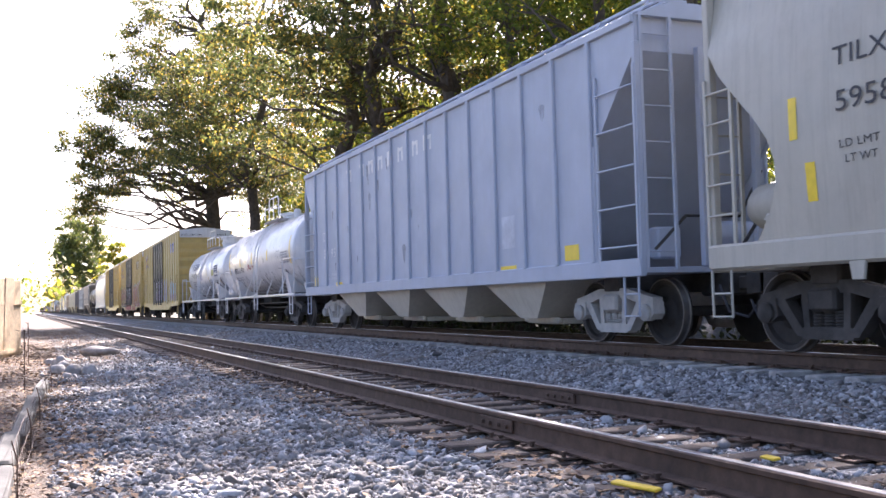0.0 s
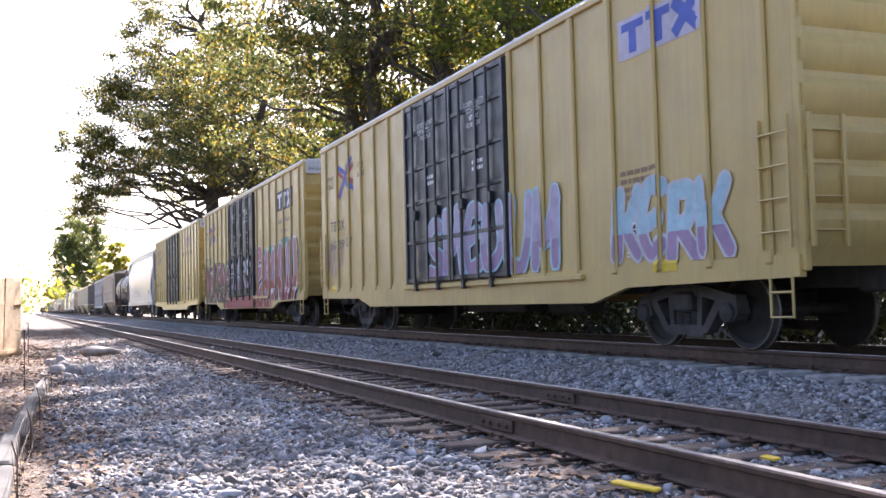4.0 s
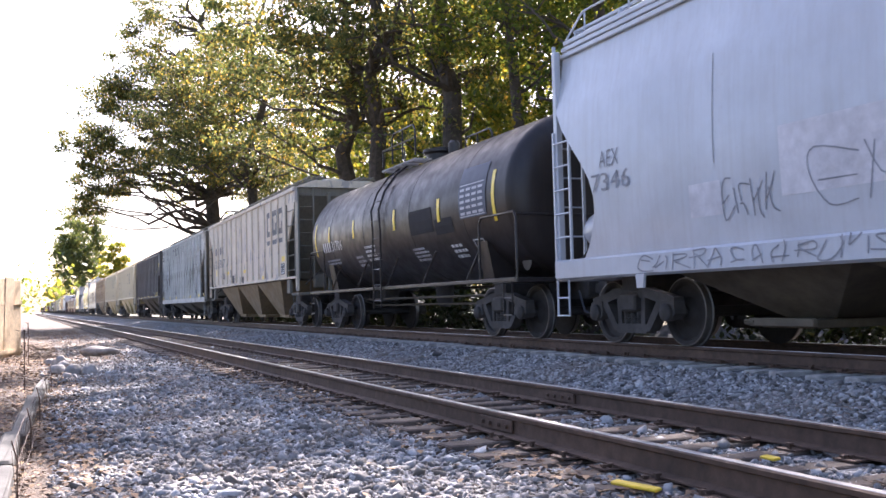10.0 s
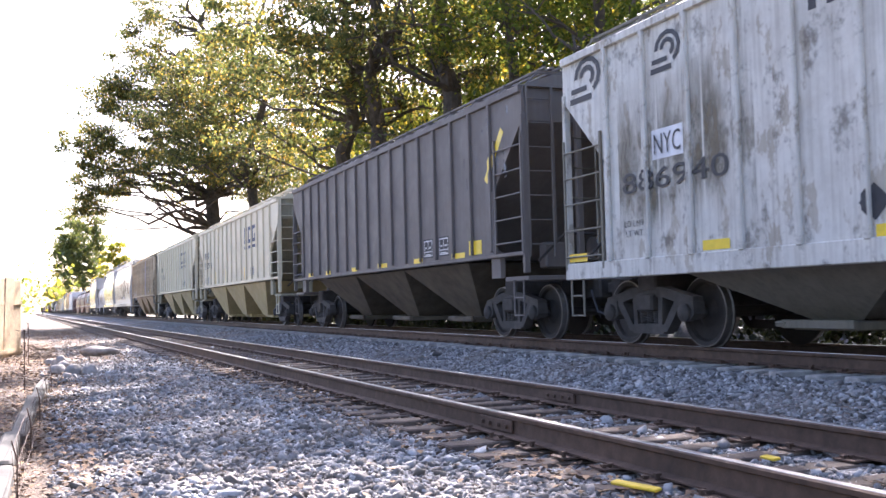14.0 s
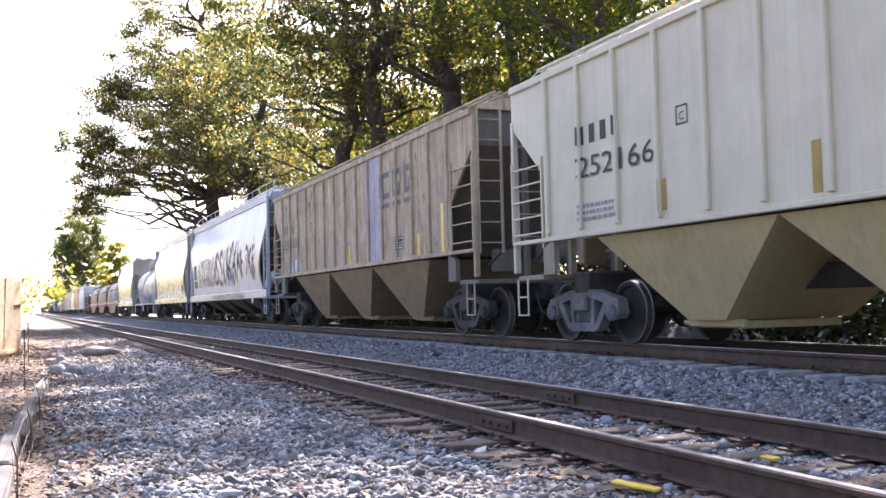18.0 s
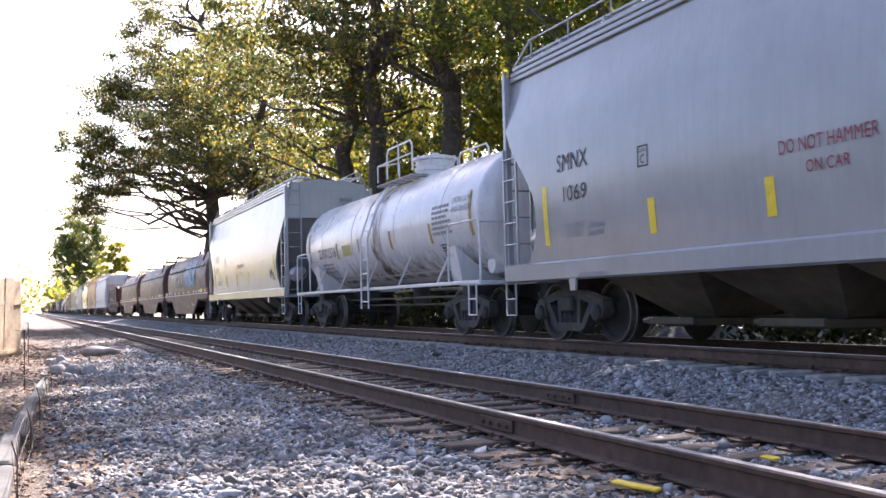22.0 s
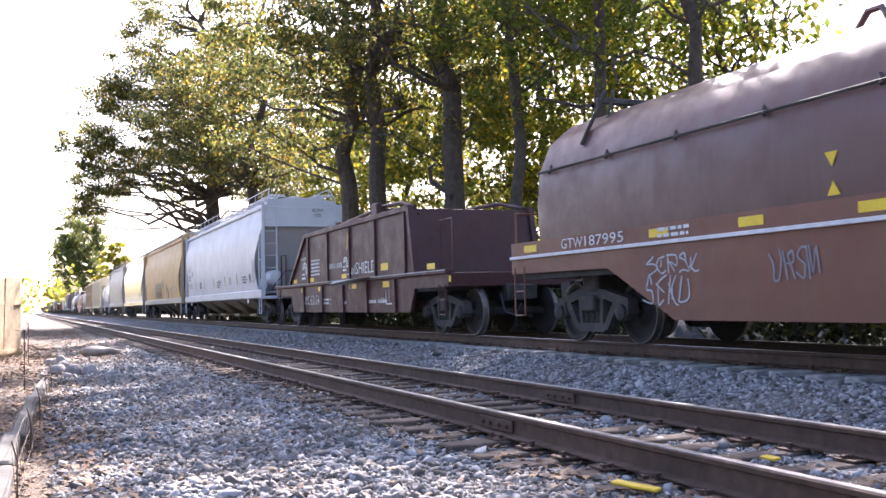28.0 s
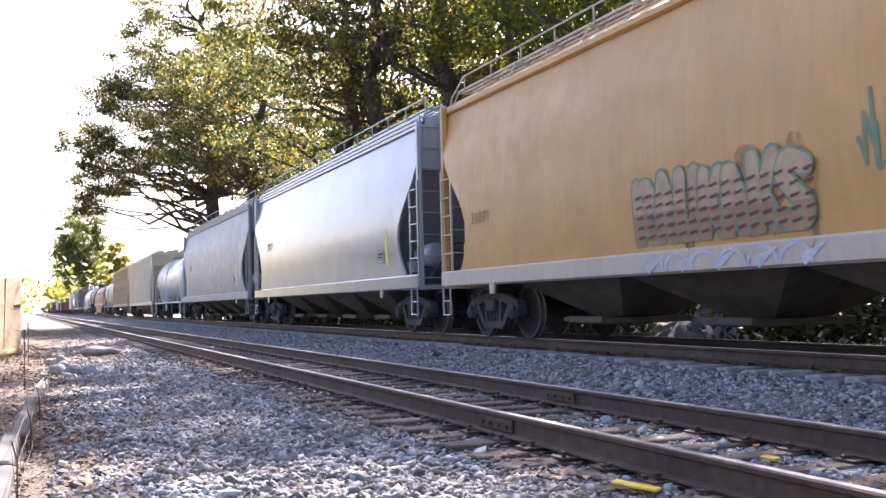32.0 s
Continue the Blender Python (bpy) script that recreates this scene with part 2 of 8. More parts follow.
# ---- building helpers ----
class Build:
    """Gathers points and faces of one mesh."""

    def __init__(self):
        self.v, self.f = [], []

    def add(self, pts, faces):
        n = len(self.v)
        self.v += [tuple(p) for p in pts]
        self.f += [tuple(n + i for i in f) for f in faces]
        return self

    def box(self, x0, x1, y0, y1, z0, z1, ch=0.0):
        lo, hi = (min(x0, x1), min(y0, y1), min(z0, z1)), (max(x0, x1), max(y0, y1), max(z0, z1))
        c = min(ch, *[(h - l) * 0.45 for l, h in zip(lo, hi)])
        if c <= 0:
            p = [(x, y, z) for x in (lo[0], hi[0]) for y in (lo[1], hi[1]) for z in (lo[2], hi[2])]
            return self.add(p, [(0, 1, 3, 2), (4, 6, 7, 5), (0, 4, 5, 1), (2, 3, 7, 6), (0, 2, 6, 4), (1, 5, 7, 3)])
        # rings of an eight-cornered outline: chamfered box
        def ring(z, d):
            a, b, e, g = lo[0] + d, hi[0] - d, lo[1] + d, hi[1] - d
            k = c
            return [(a + k, e, z), (b - k, e, z), (b, e + k, z), (b, g - k, z), (b - k, g, z), (a + k, g, z), (a, g - k, z), (a, e + k, z)]
        return self.loft([ring(lo[2], c), ring(lo[2] + c, 0), ring(hi[2] - c, 0), ring(hi[2], c)])

    def loft(self, rings, caps=True, closed=True):
        n = len(rings[0])
        pts = [p for r in rings for p in r]
        faces = []
        for i in range(len(rings) - 1):
            for j in range(n if closed else n - 1):
                k = (j + 1) % n
                faces.append((i * n + j, i * n + k, (i + 1) * n + k, (i + 1) * n + j))
        if caps:
            faces.append(tuple(reversed(range(n))))
            faces.append(tuple(range((len(rings) - 1) * n, len(rings) * n)))
        return self.add(pts, faces)

    def prism_y(self, prof, y0, y1):
        """A polygon in x, z, drawn out along y."""
        return self.loft([[(x, y0, z) for x, z in prof], [(x, y1, z) for x, z in prof]])

    def prism_x(self, prof, x0, x1):
        return self.loft([[(x0, y, z) for y, z in prof], [(x1, y, z) for y, z in prof]])

    def tube(self, a, b, r, n=8, r2=None):
        a, b = Vector(a), Vector(b)
        d = (b - a).normalized()
        s = d.orthogonal().normalized()
        t = d.cross(s)
        r2 = r if r2 is None else r2
        rings = []
        for p, q in ((a, r), (b, r2)):
            rings.append([p + (s * math.cos(i * math.tau / n) + t * math.sin(i * math.tau / n)) * q for i in range(n)])
        return self.loft(rings)

    def pipe(self, pts, r, n=6):
        """One bent round bar through pts."""
        pts = [Vector(p) for p in pts]
        ways = [(b - a).normalized() for a, b in zip(pts, pts[1:])]
        side = ways[0].orthogonal().normalized()
        rings = []
        for i, p in enumerate(pts):
            d = (ways[max(0, i - 1)] + ways[min(i, len(ways) - 1)]).normalized()
            side = (side - d * side.dot(d)).normalized()
            up = d.cross(side)
            rings.append([p + (side * math.cos(k * math.tau / n) + up * math.sin(k * math.tau / n)) * r for k in range(n)])
        return self.loft(rings)

    def lathe_y(self, prof, cx, cz, n=24):
        """Turns (y, radius) pairs round a y axis through cx, cz."""
        return self.loft([[(cx + r * math.cos(i * math.tau / n), y, cz + r * math.sin(i * math.tau / n)) for i in range(n)] for y, r in prof])

    def lathe_x(self, prof, cy, cz, n=32):
        return self.loft([[(x, cy + r * math.cos(i * math.tau / n), cz + r * math.sin(i * math.tau / n)) for i in range(n)] for x, r in prof])

    def lathe_z(self, prof, cx, cy, n=20):
        return self.loft([[(cx + r * math.cos(i * math.tau / n), cy + r * math.sin(i * math.tau / n), z) for i in range(n)] for z, r in prof])

    def mesh(self, name, mat, smooth=True):
        me = bpy.data.meshes.new(name)
        me.from_pydata(self.v, [], self.f)
        bm = bmesh.new()
        bm.from_mesh(me)
        bmesh.ops.recalc_face_normals(bm, faces=bm.faces)
        bm.to_mesh(me)
        bm.free()
        if smooth:
            me.shade_smooth()
            me.set_sharp_from_angle(angle=radians(32))
        me.materials.append(mat)
        return me


def part(name, b, mat, parent, label="", at=None, smooth=True):
    ob = new(name, b.mesh(name, mat, smooth) if isinstance(b, Build) else b)
    ob.parent = parent
    if at is not None:
        ob.location = at
    if label:
        ob["label"] = label
    return ob


def solid(name, b, mat, label, category, kind="", group="", smooth=True):
    return tagged(new(name, b.mesh(name, mat, smooth)), label, category, group, kind)


def thing(name, label, category, group=""):
    return tagged(new(name), label, category, group)


# ---- the ground and the tracks ----
def side_y(x):
    return SIDE_Y + 0.0054 * x


PROFILE = [(-900, 6.0), (-200, 0.6), (-60, -0.4), (-12, -0.62), (-3, -0.52), (-0.6, -0.46), (-0.2, -0.44), (0.0, -0.50), (0.3, -0.52), (1.2, -0.50), (2.2, -0.475),
           (2.9, -0.455), (5.7, -0.45), (6.1, -0.43), (6.7, -0.34), (7.2, -0.245), (7.62, -0.235), (10.4, -0.225), (11.0, -0.42), (11.6, -0.6), (13, -0.65), (20, -0.5), (40, 0.1), (200, 3.0), (900, 10.0)]


def ground_z(x, y):
    z = float(np.interp(y, [p[0] for p in PROFILE], [p[1] for p in PROFILE]))
    if abs(y) < 60:
        amp = 0.05 if 0.2 < y < 2.6 else 0.03 if 0.2 < y < 11 else 0.06
        z += amp * noise.noise((x * 0.55, y * 0.75, 3.1)) + (0.012 * noise.noise((x * 2.7, y * 2.7, 1.0)))
    return z


def ground_sheet():
    xs = [-2600, -1800, -1200, -800, -500, -350, -250, -190, -150, -125, -105, -90] + list(np.arange(-80, -30, 1.2)) + list(np.arange(-30, 4, 0.3)) + [6, 10, 18, 30, 60, 120, 300, 800, 2600]
    ys = [-2600, -900, -300, -120, -60, -30, -16, -9, -6] + list(np.arange(-4, 13, 0.28)) + [14, 16, 19, 23, 28, 36, 50, 80, 150, 400, 900, 2600]
    v = [(x, y, ground_z(x, y)) for x in xs for y in ys]
    n = len(ys)
    f = [(i * n + j, (i + 1) * n + j, (i + 1) * n + j + 1, i * n + j + 1) for i in range(len(xs) - 1) for j in range(n - 1)]
    b = Build().add(v, f)
    solid("ground", b, M_GROUND, "grey gravel and brown soil along the railway", "ground", "structure")


ground_sheet()


def scatter_mesh(name, template, faces, centres, scales, rots, mat, rough=0.22):
    """One mesh of many turned and stretched copies of a small shape."""
    n, k = len(centres), len(template)
    jit = 1.0 + np.random.uniform(-rough, rough, (n, k, 1))
    p = template[None] * jit * scales[:, None, :]
    ca, sa, cb, sb = np.cos(rots[:, 0]), np.sin(rots[:, 0]), np.cos(rots[:, 1]), np.sin(rots[:, 1])
    x = p[..., 0] * cb[:, None] + p[..., 2] * sb[:, None]
    z = -p[..., 0] * sb[:, None] + p[..., 2] * cb[:, None]
    y = p[..., 1]
    q = np.stack([x * ca[:, None] - y * sa[:, None], x * sa[:, None] + y * ca[:, None], z], -1) + centres[:, None]
    me = bpy.data.meshes.new(name)
    m = len(faces[0])
    me.vertices.add(n * k)
    me.vertices.foreach_set("co", q.reshape(-1).astype(np.float32))
    idx = (np.array(faces)[None] + (np.arange(n) * k)[:, None, None]).reshape(-1)
    me.loops.add(len(idx))
    me.loops.foreach_set("vertex_index", idx.astype(np.int32))
    cnt = n * len(faces)
    me.polygons.add(cnt)
    me.polygons.foreach_set("loop_start", (np.arange(cnt) * m).astype(np.int32))
    me.polygons.foreach_set("loop_total", np.full(cnt, m, np.int32))
    me.update(calc_edges=True)
    me.validate()
    me.materials.append(mat)
    return me


# a broken chip: a wedge-like box with one corner cut off
LUMP_V = np.array([(-0.9, -0.7, -0.8), (1.0, -0.9, -0.7), (0.6, 0.9, -0.9), (-0.8, 0.7, -0.8), (-0.6, -0.9, 0.7), (0.8, -0.5, 0.9), (0.9, 0.6, 0.3), (0.1, 0.9, 0.7), (-1.0, 0.5, 0.5)])
LUMP_F = [(0, 3, 2), (0, 2, 1), (0, 1, 5), (0, 5, 4), (1, 6, 5), (1, 2, 6), (2, 7, 6), (2, 3, 7), (3, 8, 7), (3, 0, 8), (0, 4, 8), (4, 5, 7), (4, 7, 8), (5, 6, 7)]


def stones(name, label, areas, size, mat=M_STONE):
    pts = []
    for x0, x1, y0, y1, per_m2 in areas:
        n = int((x1 - x0) * (y1 - y0) * per_m2)
        for x, y in zip(np.random.uniform(x0, x1, n), np.random.uniform(y0, y1, n)):
            bare = noise.noise((x * 0.45, y * 0.8, 7.0)) + 0.5 * noise.noise((x * 1.7, y * 1.7, 9.0)) if y < 5.5 else -1
            if bare < 0.04 or random.random() < 0.35:
                pts.append((x, y, ground_z(x, y)))
    c = np.array(pts)
    n = len(c)
    s = size * np.random.lognormal(0, 0.38, (n, 1)) * np.random.uniform(0.55, 1.3, (n, 3)) * np.array([1.2, 0.95, 0.62])
    c[:, 2] += s[:, 2] * np.random.uniform(0.0, 0.75, n)
    r = np.stack([np.random.uniform(0, math.tau, n), np.random.uniform(-0.9, 0.9, n)], -1)
    ob = new(name, scatter_mesh(name, LUMP_V, LUMP_F, c, s, r, mat, 0.3))
    return tagged(ob, label, "gravel", kind="stuff")


stones("ballast_gravel", "loose blue-grey crushed stone ballast with brown dust", [
    (-9.5, -2.5, 0.1, 3.1, 1500), (-16, -9.5, 0.1, 3.1, 700), (-26, -16, 0.1, 3.1, 250), (-50, -26, 0.6, 3.2, 70),
    (-12, -1.0, 3.1, 5.5, 400), (-26, -12, 3.1, 5.5, 170), (-40, -26, 3.1, 5.5, 40),
    (-17, -3.0, 5.5, 7.5, 560), (-32, -17, 5.5, 7.5, 240), (-60, -32, 5.6, 7.5, 70), (-60, 0, 10.1, 11.2, 25)], 0.0158)

RAIL = [(-0.07, 0), (0.07, 0), (0.07, 0.012), (0.012, 0.03), (0.009, 0.13), (0.034, 0.142), (0.036, 0.168), (0.028, 0.178),
        (-0.028, 0.178), (-0.036, 0.168), (-0.034, 0.142), (-0.009, 0.13), (-0.012, 0.03), (-0.07, 0.012)]


def track(name, label, line, top, tie_mat, near, spacing, seed):
    rnd = random.Random(seed)
    tr = tagged(new(name), label, "railway track", kind="structure")
    for s in (-0.7525, 0.7525):
        b = Build()
        xs = (-620, -80, 160)
        b.loft([[(x, line(x) + s + y, top - 0.178 + z) for y, z in RAIL] for x in xs])
        rail = part("rail", b, M_RAIL, tr, "rust-brown steel rail with worn head")
        h = Build()
        h.loft([[(x, line(x) + s + y, top + z) for y, z in ((-0.026, -0.002), (0.026, -0.002), (0.024, 0.003), (-0.024, 0.003))] for x in xs])
        part("rail_head", h, M_RAILTOP, rail, "worn bright running surface")
    z1 = top - (0.195 if tie_mat == M_TIE else 0.185)
    tie = Build().box(-0.115, 0.115, -1.3, 1.3, -0.17, 0, 0.012)
    tie_mesh = tie.mesh("tie", tie_mat)
    x = near[0]
    ties = []
    while x < near[1]:
        ob = new("tie", tie_mesh)
        ob.parent = tr
        ob.matrix_basis = pose(x + rnd.uniform(-0.03, 0.03), line(x) + rnd.uniform(-0.06, 0.06), z1 + rnd.uniform(-0.012, 0.006), rnd.uniform(-0.4, 0.4), 0, rnd.uniform(-1.2, 1.2))
        ties.append(x)
        x += spacing
    rest = Build()
    x = -420
    while x < 60:
        if not near[0] - 0.1 < x < near[1]:
            rest.box(x - 0.115, x + 0.115, line(x) - 1.3, line(x) + 1.3, z1 - 0.15, z1)
        x += spacing
    r = part("ties", rest, tie_mat, tr)
    r["kind"] = "stuff"
    # plates, spikes and clips under the rails
    b = Build()
    for x in ties:
        if x > -45:
            for s in (-0.7525, 0.7525):
                y = line(x) + s
                b.box(x - 0.095, x + 0.095, y - 0.17, y + 0.17, z1, z1 + 0.012)
                for dy in (-0.095, 0.095, -0.14, 0.14):
                    dx = rnd.uniform(-0.06, 0.06)
                    up = rnd.choice((0.02, 0.025, 0.04))
                    b.box(x + dx - 0.011, x + dx + 0.011, y + dy - 0.011, y + dy + 0.011, z1, z1 + up)
                    b.box(x + dx - 0.019, x + dx + 0.019, y + dy - 0.019, y + dy + 0.019, z1 + up, z1 + up + 0.014)
    sp = part("rail_fastenings", b, M_RAIL, tr, "rusty tie plates and spikes")
    sp["kind"] = "stuff"
    return tr


SIDE = track("side_track", "empty side track with rusty rails on weathered wooden ties", side_y, SIDE_Z, M_TIE, (-75, 4), 0.53, 5)
MAIN = track("main_track", "main track with rusty rails and wooden ties in ballast", lambda x: TRACK_Y, 0.0, M_TIEPALE, (-75, 4), 0.53, 6)
for jx, s in ((-7.35, -0.7525), (-9.0, 0.7525)):
    b = Build()
    for sy in (-1, 1):
        y = side_y(jx) + s + sy * 0.024
        b.box(jx - 0.3, jx + 0.3, y - 0.011, y + 0.011, SIDE_Z - 0.145, SIDE_Z - 0.045, 0.006)
        for k in (-0.22, -0.08, 0.08, 0.22):
            b.tube((jx + k, y, SIDE_Z - 0.095), (jx + k, y + sy * 0.035, SIDE_Z - 0.095), 0.017, 6)
    part("joint_bar", b, M_RAIL, SIDE, "bolted rusty joint bars")


# ---- trees ----
def leaf_mesh(name, centres, size, mat):
    t = np.array([(-0.5, 0, 0), (0, -0.36, 0.08), (0.55, 0, 0), (0, 0.36, 0.08)])
    n = len(centres)
    s = size * np.random.uniform(0.6, 1.35, (n, 1)) * np.ones((1, 3))
    r = np.stack([np.random.uniform(0, math.tau, n), np.random.uniform(-1.3, 1.3, n)], -1)
    return scatter_mesh(name, t, [(0, 1, 2, 3)], centres, s, r, mat)


def limb(b, a, c, r0, r1, rnd, bend=0.12, steps=5, n=7):
    """A crooked tapering limb from a to c; gives its points."""
    a, c = Vector(a), Vector(c)
    d = (c - a).length
    pts = [a]
    for i in range(1, steps + 1):
        k = i / steps
        p = a.lerp(c, k)
        if i < steps:
            p += Vector((rnd.gauss(0, 1), rnd.gauss(0, 1), rnd.gauss(0.4, 0.8))) * d * bend * 0.45
        pts.append(p)
    rings = []
    for i, p in enumerate(pts):
        q = (pts[min(i + 1, steps)] - pts[max(i - 1, 0)]).normalized()
        s = q.orthogonal().normalized()
        t = q.cross(s)
        r = r0 + (r1 - r0) * i / steps
        rings.append([p + (s * math.cos(j * math.tau / n) + t * math.sin(j * math.tau / n)) * r for j in range(n)])
    b.loft(rings)
    return pts


def tree(name, label, x, y, height, trunk_r, crown, leaves, leaf, seed, mat=M_LEAF, fork=0.32, clumps=90, lobes=(), lean=(0, 0), tight=0.8, floor=3.0, thin=(0, 1.0, 99, 1.0), group="trees along the railway"):
    """crown: centre offset x, y, centre height, radius x, radius y, radius z; no clump hangs below floor; thin: below one height only a share of the leaves, above another gaps in the crown."""
    rnd = random.Random(seed)
    z0 = ground_z(x, y)
    tr = thing(name, label, "tree", group)
    tr.location = (x, y, z0 - 0.1)
    wood = Build()
    ox, oy, cz, rx, ry, rz = crown
    top = Vector((lean[0], lean[1], height * 0.82))
    knee = Vector((lean[0] * fork, lean[1] * fork, height * fork))
    wood.loft([[(math.cos(j * math.tau / 10) * trunk_r * f, math.sin(j * math.tau / 10) * trunk_r * f, z) for j in range(10)] for z, f in ((0, 1.55), (0.25, 1.2), (0.8, 1.0))], caps=False)
    stem = limb(wood, (0, 0, 0.78), knee, trunk_r, trunk_r * 0.82, rnd, 0.03, 4, 10)
    stem += limb(wood, knee, top, trunk_r * 0.82, trunk_r * 0.18, rnd, 0.07, 8, 9)[1:]
    centres = []
    while len(centres) < clumps:
        u = Vector((rnd.uniform(-1, 1), rnd.uniform(-1, 1), rnd.uniform(-1, 1)))
        f = 0.85 + 0.3 * noise.noise((u.x * 1.7 + seed, u.y * 1.7, u.z * 1.7))
        c = Vector((ox + u.x * rx * f, oy + u.y * ry * f, cz + u.z * rz * f))
        if 0.25 < u.length < 1.0 and c.z > floor + 0.8 * noise.noise((c.x * 0.3, c.y * 0.3, seed)):
            centres.append(c)
    for lx, ly, lz, lr in lobes:
        centres += [Vector((lx + rnd.gauss(0, lr), ly + rnd.gauss(0, lr * 0.8), lz + rnd.gauss(0, lr * 0.7))) for i in range(14)]
    mains = [c for c in centres if rnd.random() < 0.3]
    ways = []
    for c in mains:
        low = [p for p in stem if p.z < c.z - 0.15 * (c - p).length] or [stem[4]]
        s = min(low, key=lambda p: (p - c).length + 0.4 * abs(p.z - c.z))
        ways += limb(wood, s, c, trunk_r * rnd.uniform(0.16, 0.32), 0.025, rnd, 0.16, 6, 6)[2:]
    for c in centres:
        near = min(ways, key=lambda p: (p - c).length) if ways else stem[-1]
        if (near - c).length > 0.3:
            limb(wood, near, c, 0.05, 0.014, rnd, 0.15, 3, 4)
    part("trunk", wood, M_BARK, tr, "grey-brown trunk with crooked limbs")
    k = leaves // clumps
    pts = []
    for c in centres:
        r = rnd.uniform(0.45, 1.15) * tight
        q = np.random.normal(0, 1, (k, 3)) * np.array([r, r, r * 0.55]) * 0.62 + np.array(c)
        if thin[0] > c.z or c.z > thin[2]:
            open_sky = noise.noise(((x + c.x) * 0.17, (y + c.y) * 0.17 + 4.4, c.z * 0.17)) > thin[3]
            q = q[:int(k * thin[1])] if c.z < thin[0] else q[:0 if open_sky else k]
        pts.append(q)
    part("crown", leaf_mesh("crown", np.concatenate(pts), leaf, mat), None, tr, "leaves green turning yellow")
    return tr


OAK = "tall broadleaf tree turning from green to yellow"
FRONT = [  # x, y, height, trunk radius, crown, leaves, leaf size, seed, clumps, spread, lowest foliage, leaf material
    (-79, 13, 31, 0.62, (-1.0, -1.2, 10.0, 10.6, 10.0, 18.0), 62000, 0.19, 11, 330, 0.95, 10.0, M_LEAF),
    (-66, 13.5, 29, 0.40, (0, -1, 14, 8.0, 7.0, 8.5), 34000, 0.19, 12, 170, 1.15, 9.5, M_LEAF),
    (-45, 13.8, 22, 0.50, (-2, -1.5, 14.5, 7.5, 6.5, 8.0), 24000, 0.20, 13, 120, 1.15, 8.5, M_LEAF),
    (-41, 14, 28, 0.42, (1, 0, 18, 7, 7.5, 11.5), 40000, 0.20, 14, 190, 1.15, 8.5, M_LEAF),
    (-33.2, 14.2, 28, 0.42, (-0.5, 0, 16.5, 6, 6.5, 12), 28000, 0.18, 15, 130, 1.05, 7.5, M_LEAF),
    (-28.5, 14.4, 25, 0.22, (0, 0.3, 14.5, 5.0, 5, 10.5), 26000, 0.17, 16, 110, 1.0, 5.0, M_LEAFG),
    (-23.0, 14.2, 24, 0.20, (0, 0.3, 14, 4.8, 5.2, 11), 28000, 0.15, 17, 90, 0.9, 4.6, M_LEAFG),
    (-18.9, 14.2, 20, 0.20, (-0.2, 0.2, 12.2, 4.6, 4.8, 8.8), 24000, 0.14, 18, 80, 0.85, 4.0, M_LEAFG),
    (-9.5, 14.8, 19, 0.25, (0.6, 0, 11.4, 4.4, 4.8, 7.0), 16000, 0.15, 25, 90, 0.9, 5.4, M_LEAFY),
]
for x, y, hgt, tr_r, crown, n, leaf, seed, clumps, tight, floor, mat in FRONT:
    tree("tree", OAK if x < -10 else "yellowing broadleaf tree beside the line", x, y, hgt, tr_r, crown, n, leaf, seed, mat, clumps=clumps, lobes=((-0.3, -9.3, 9.6, 0.8), (-0.5, -8.3, 10.6, 1.1), (-0.3, -9.0, 13.0, 0.9), (-0.5, -7.6, 14.0, 1.4), (0, -7.2, 17.5, 1.1), (0, -5.6, 19.5, 1.6), (0, -4.8, 23.5, 1.8), (0, -2.5, 25.5, 2.0)) if x == -79 else (), tight=tight, floor=floor, thin=(9.5, 0.24, 13, 0.15) if x > -26 else (11, 0.62, 14.5, 0.3) if x > -30 else (11, 0.75, 15.5, 0.06) if x > -36 else (11, 0.75, 15.5, -0.18) if x > -47 else (0, 1, 19, -0.3) if x > -70 else (0, 1, 99, 1))
BACK = [(-60, 22, 24, 9, 17000), (-50, 21, 23, 8, 17000), (-41, 22, 22, 7.5, 17000), (-34, 22.5, 21, 7, 10000), (-29, 23, 17, 5, 5000), (-73, 23, 23, 8, 13000), (-85, 23, 21, 7, 11000), (-94, 22.5, 19, 6, 9000)]
for i, (x, y, hgt, r, n) in enumerate(BACK):
    tree("tree", "leafy green and yellow tree in the wood behind", x, y, hgt, 0.22, (0, 0, hgt * 0.48, r, r * 0.75, hgt * 0.46), n, 0.28, 40 + i, M_LEAFB, clumps=100, tight=1.3, floor=1.2, group="trees of the wood")
tree("tree", "distant green tree beside the line", -420, 18.5, 42, 0.6, (0, -1, 24, 20, 12, 19), 15000, 1.1, 22, M_LEAFP, clumps=140, tight=2.6, floor=3)
tree("tree", "distant small yellow-green tree", -330, 24.5, 25, 0.3, (0, -1, 15, 7, 5, 10), 6000, 0.8, 23, M_LEAFY, clumps=60, tight=1.2, floor=1)
tree("tree", "distant small yellow-green tree", -560, 13, 19, 0.3, (0, 0, 11, 16, 8, 9), 5000, 1.2, 24, M_LEAFY, clumps=50, tight=1.2, floor=1)


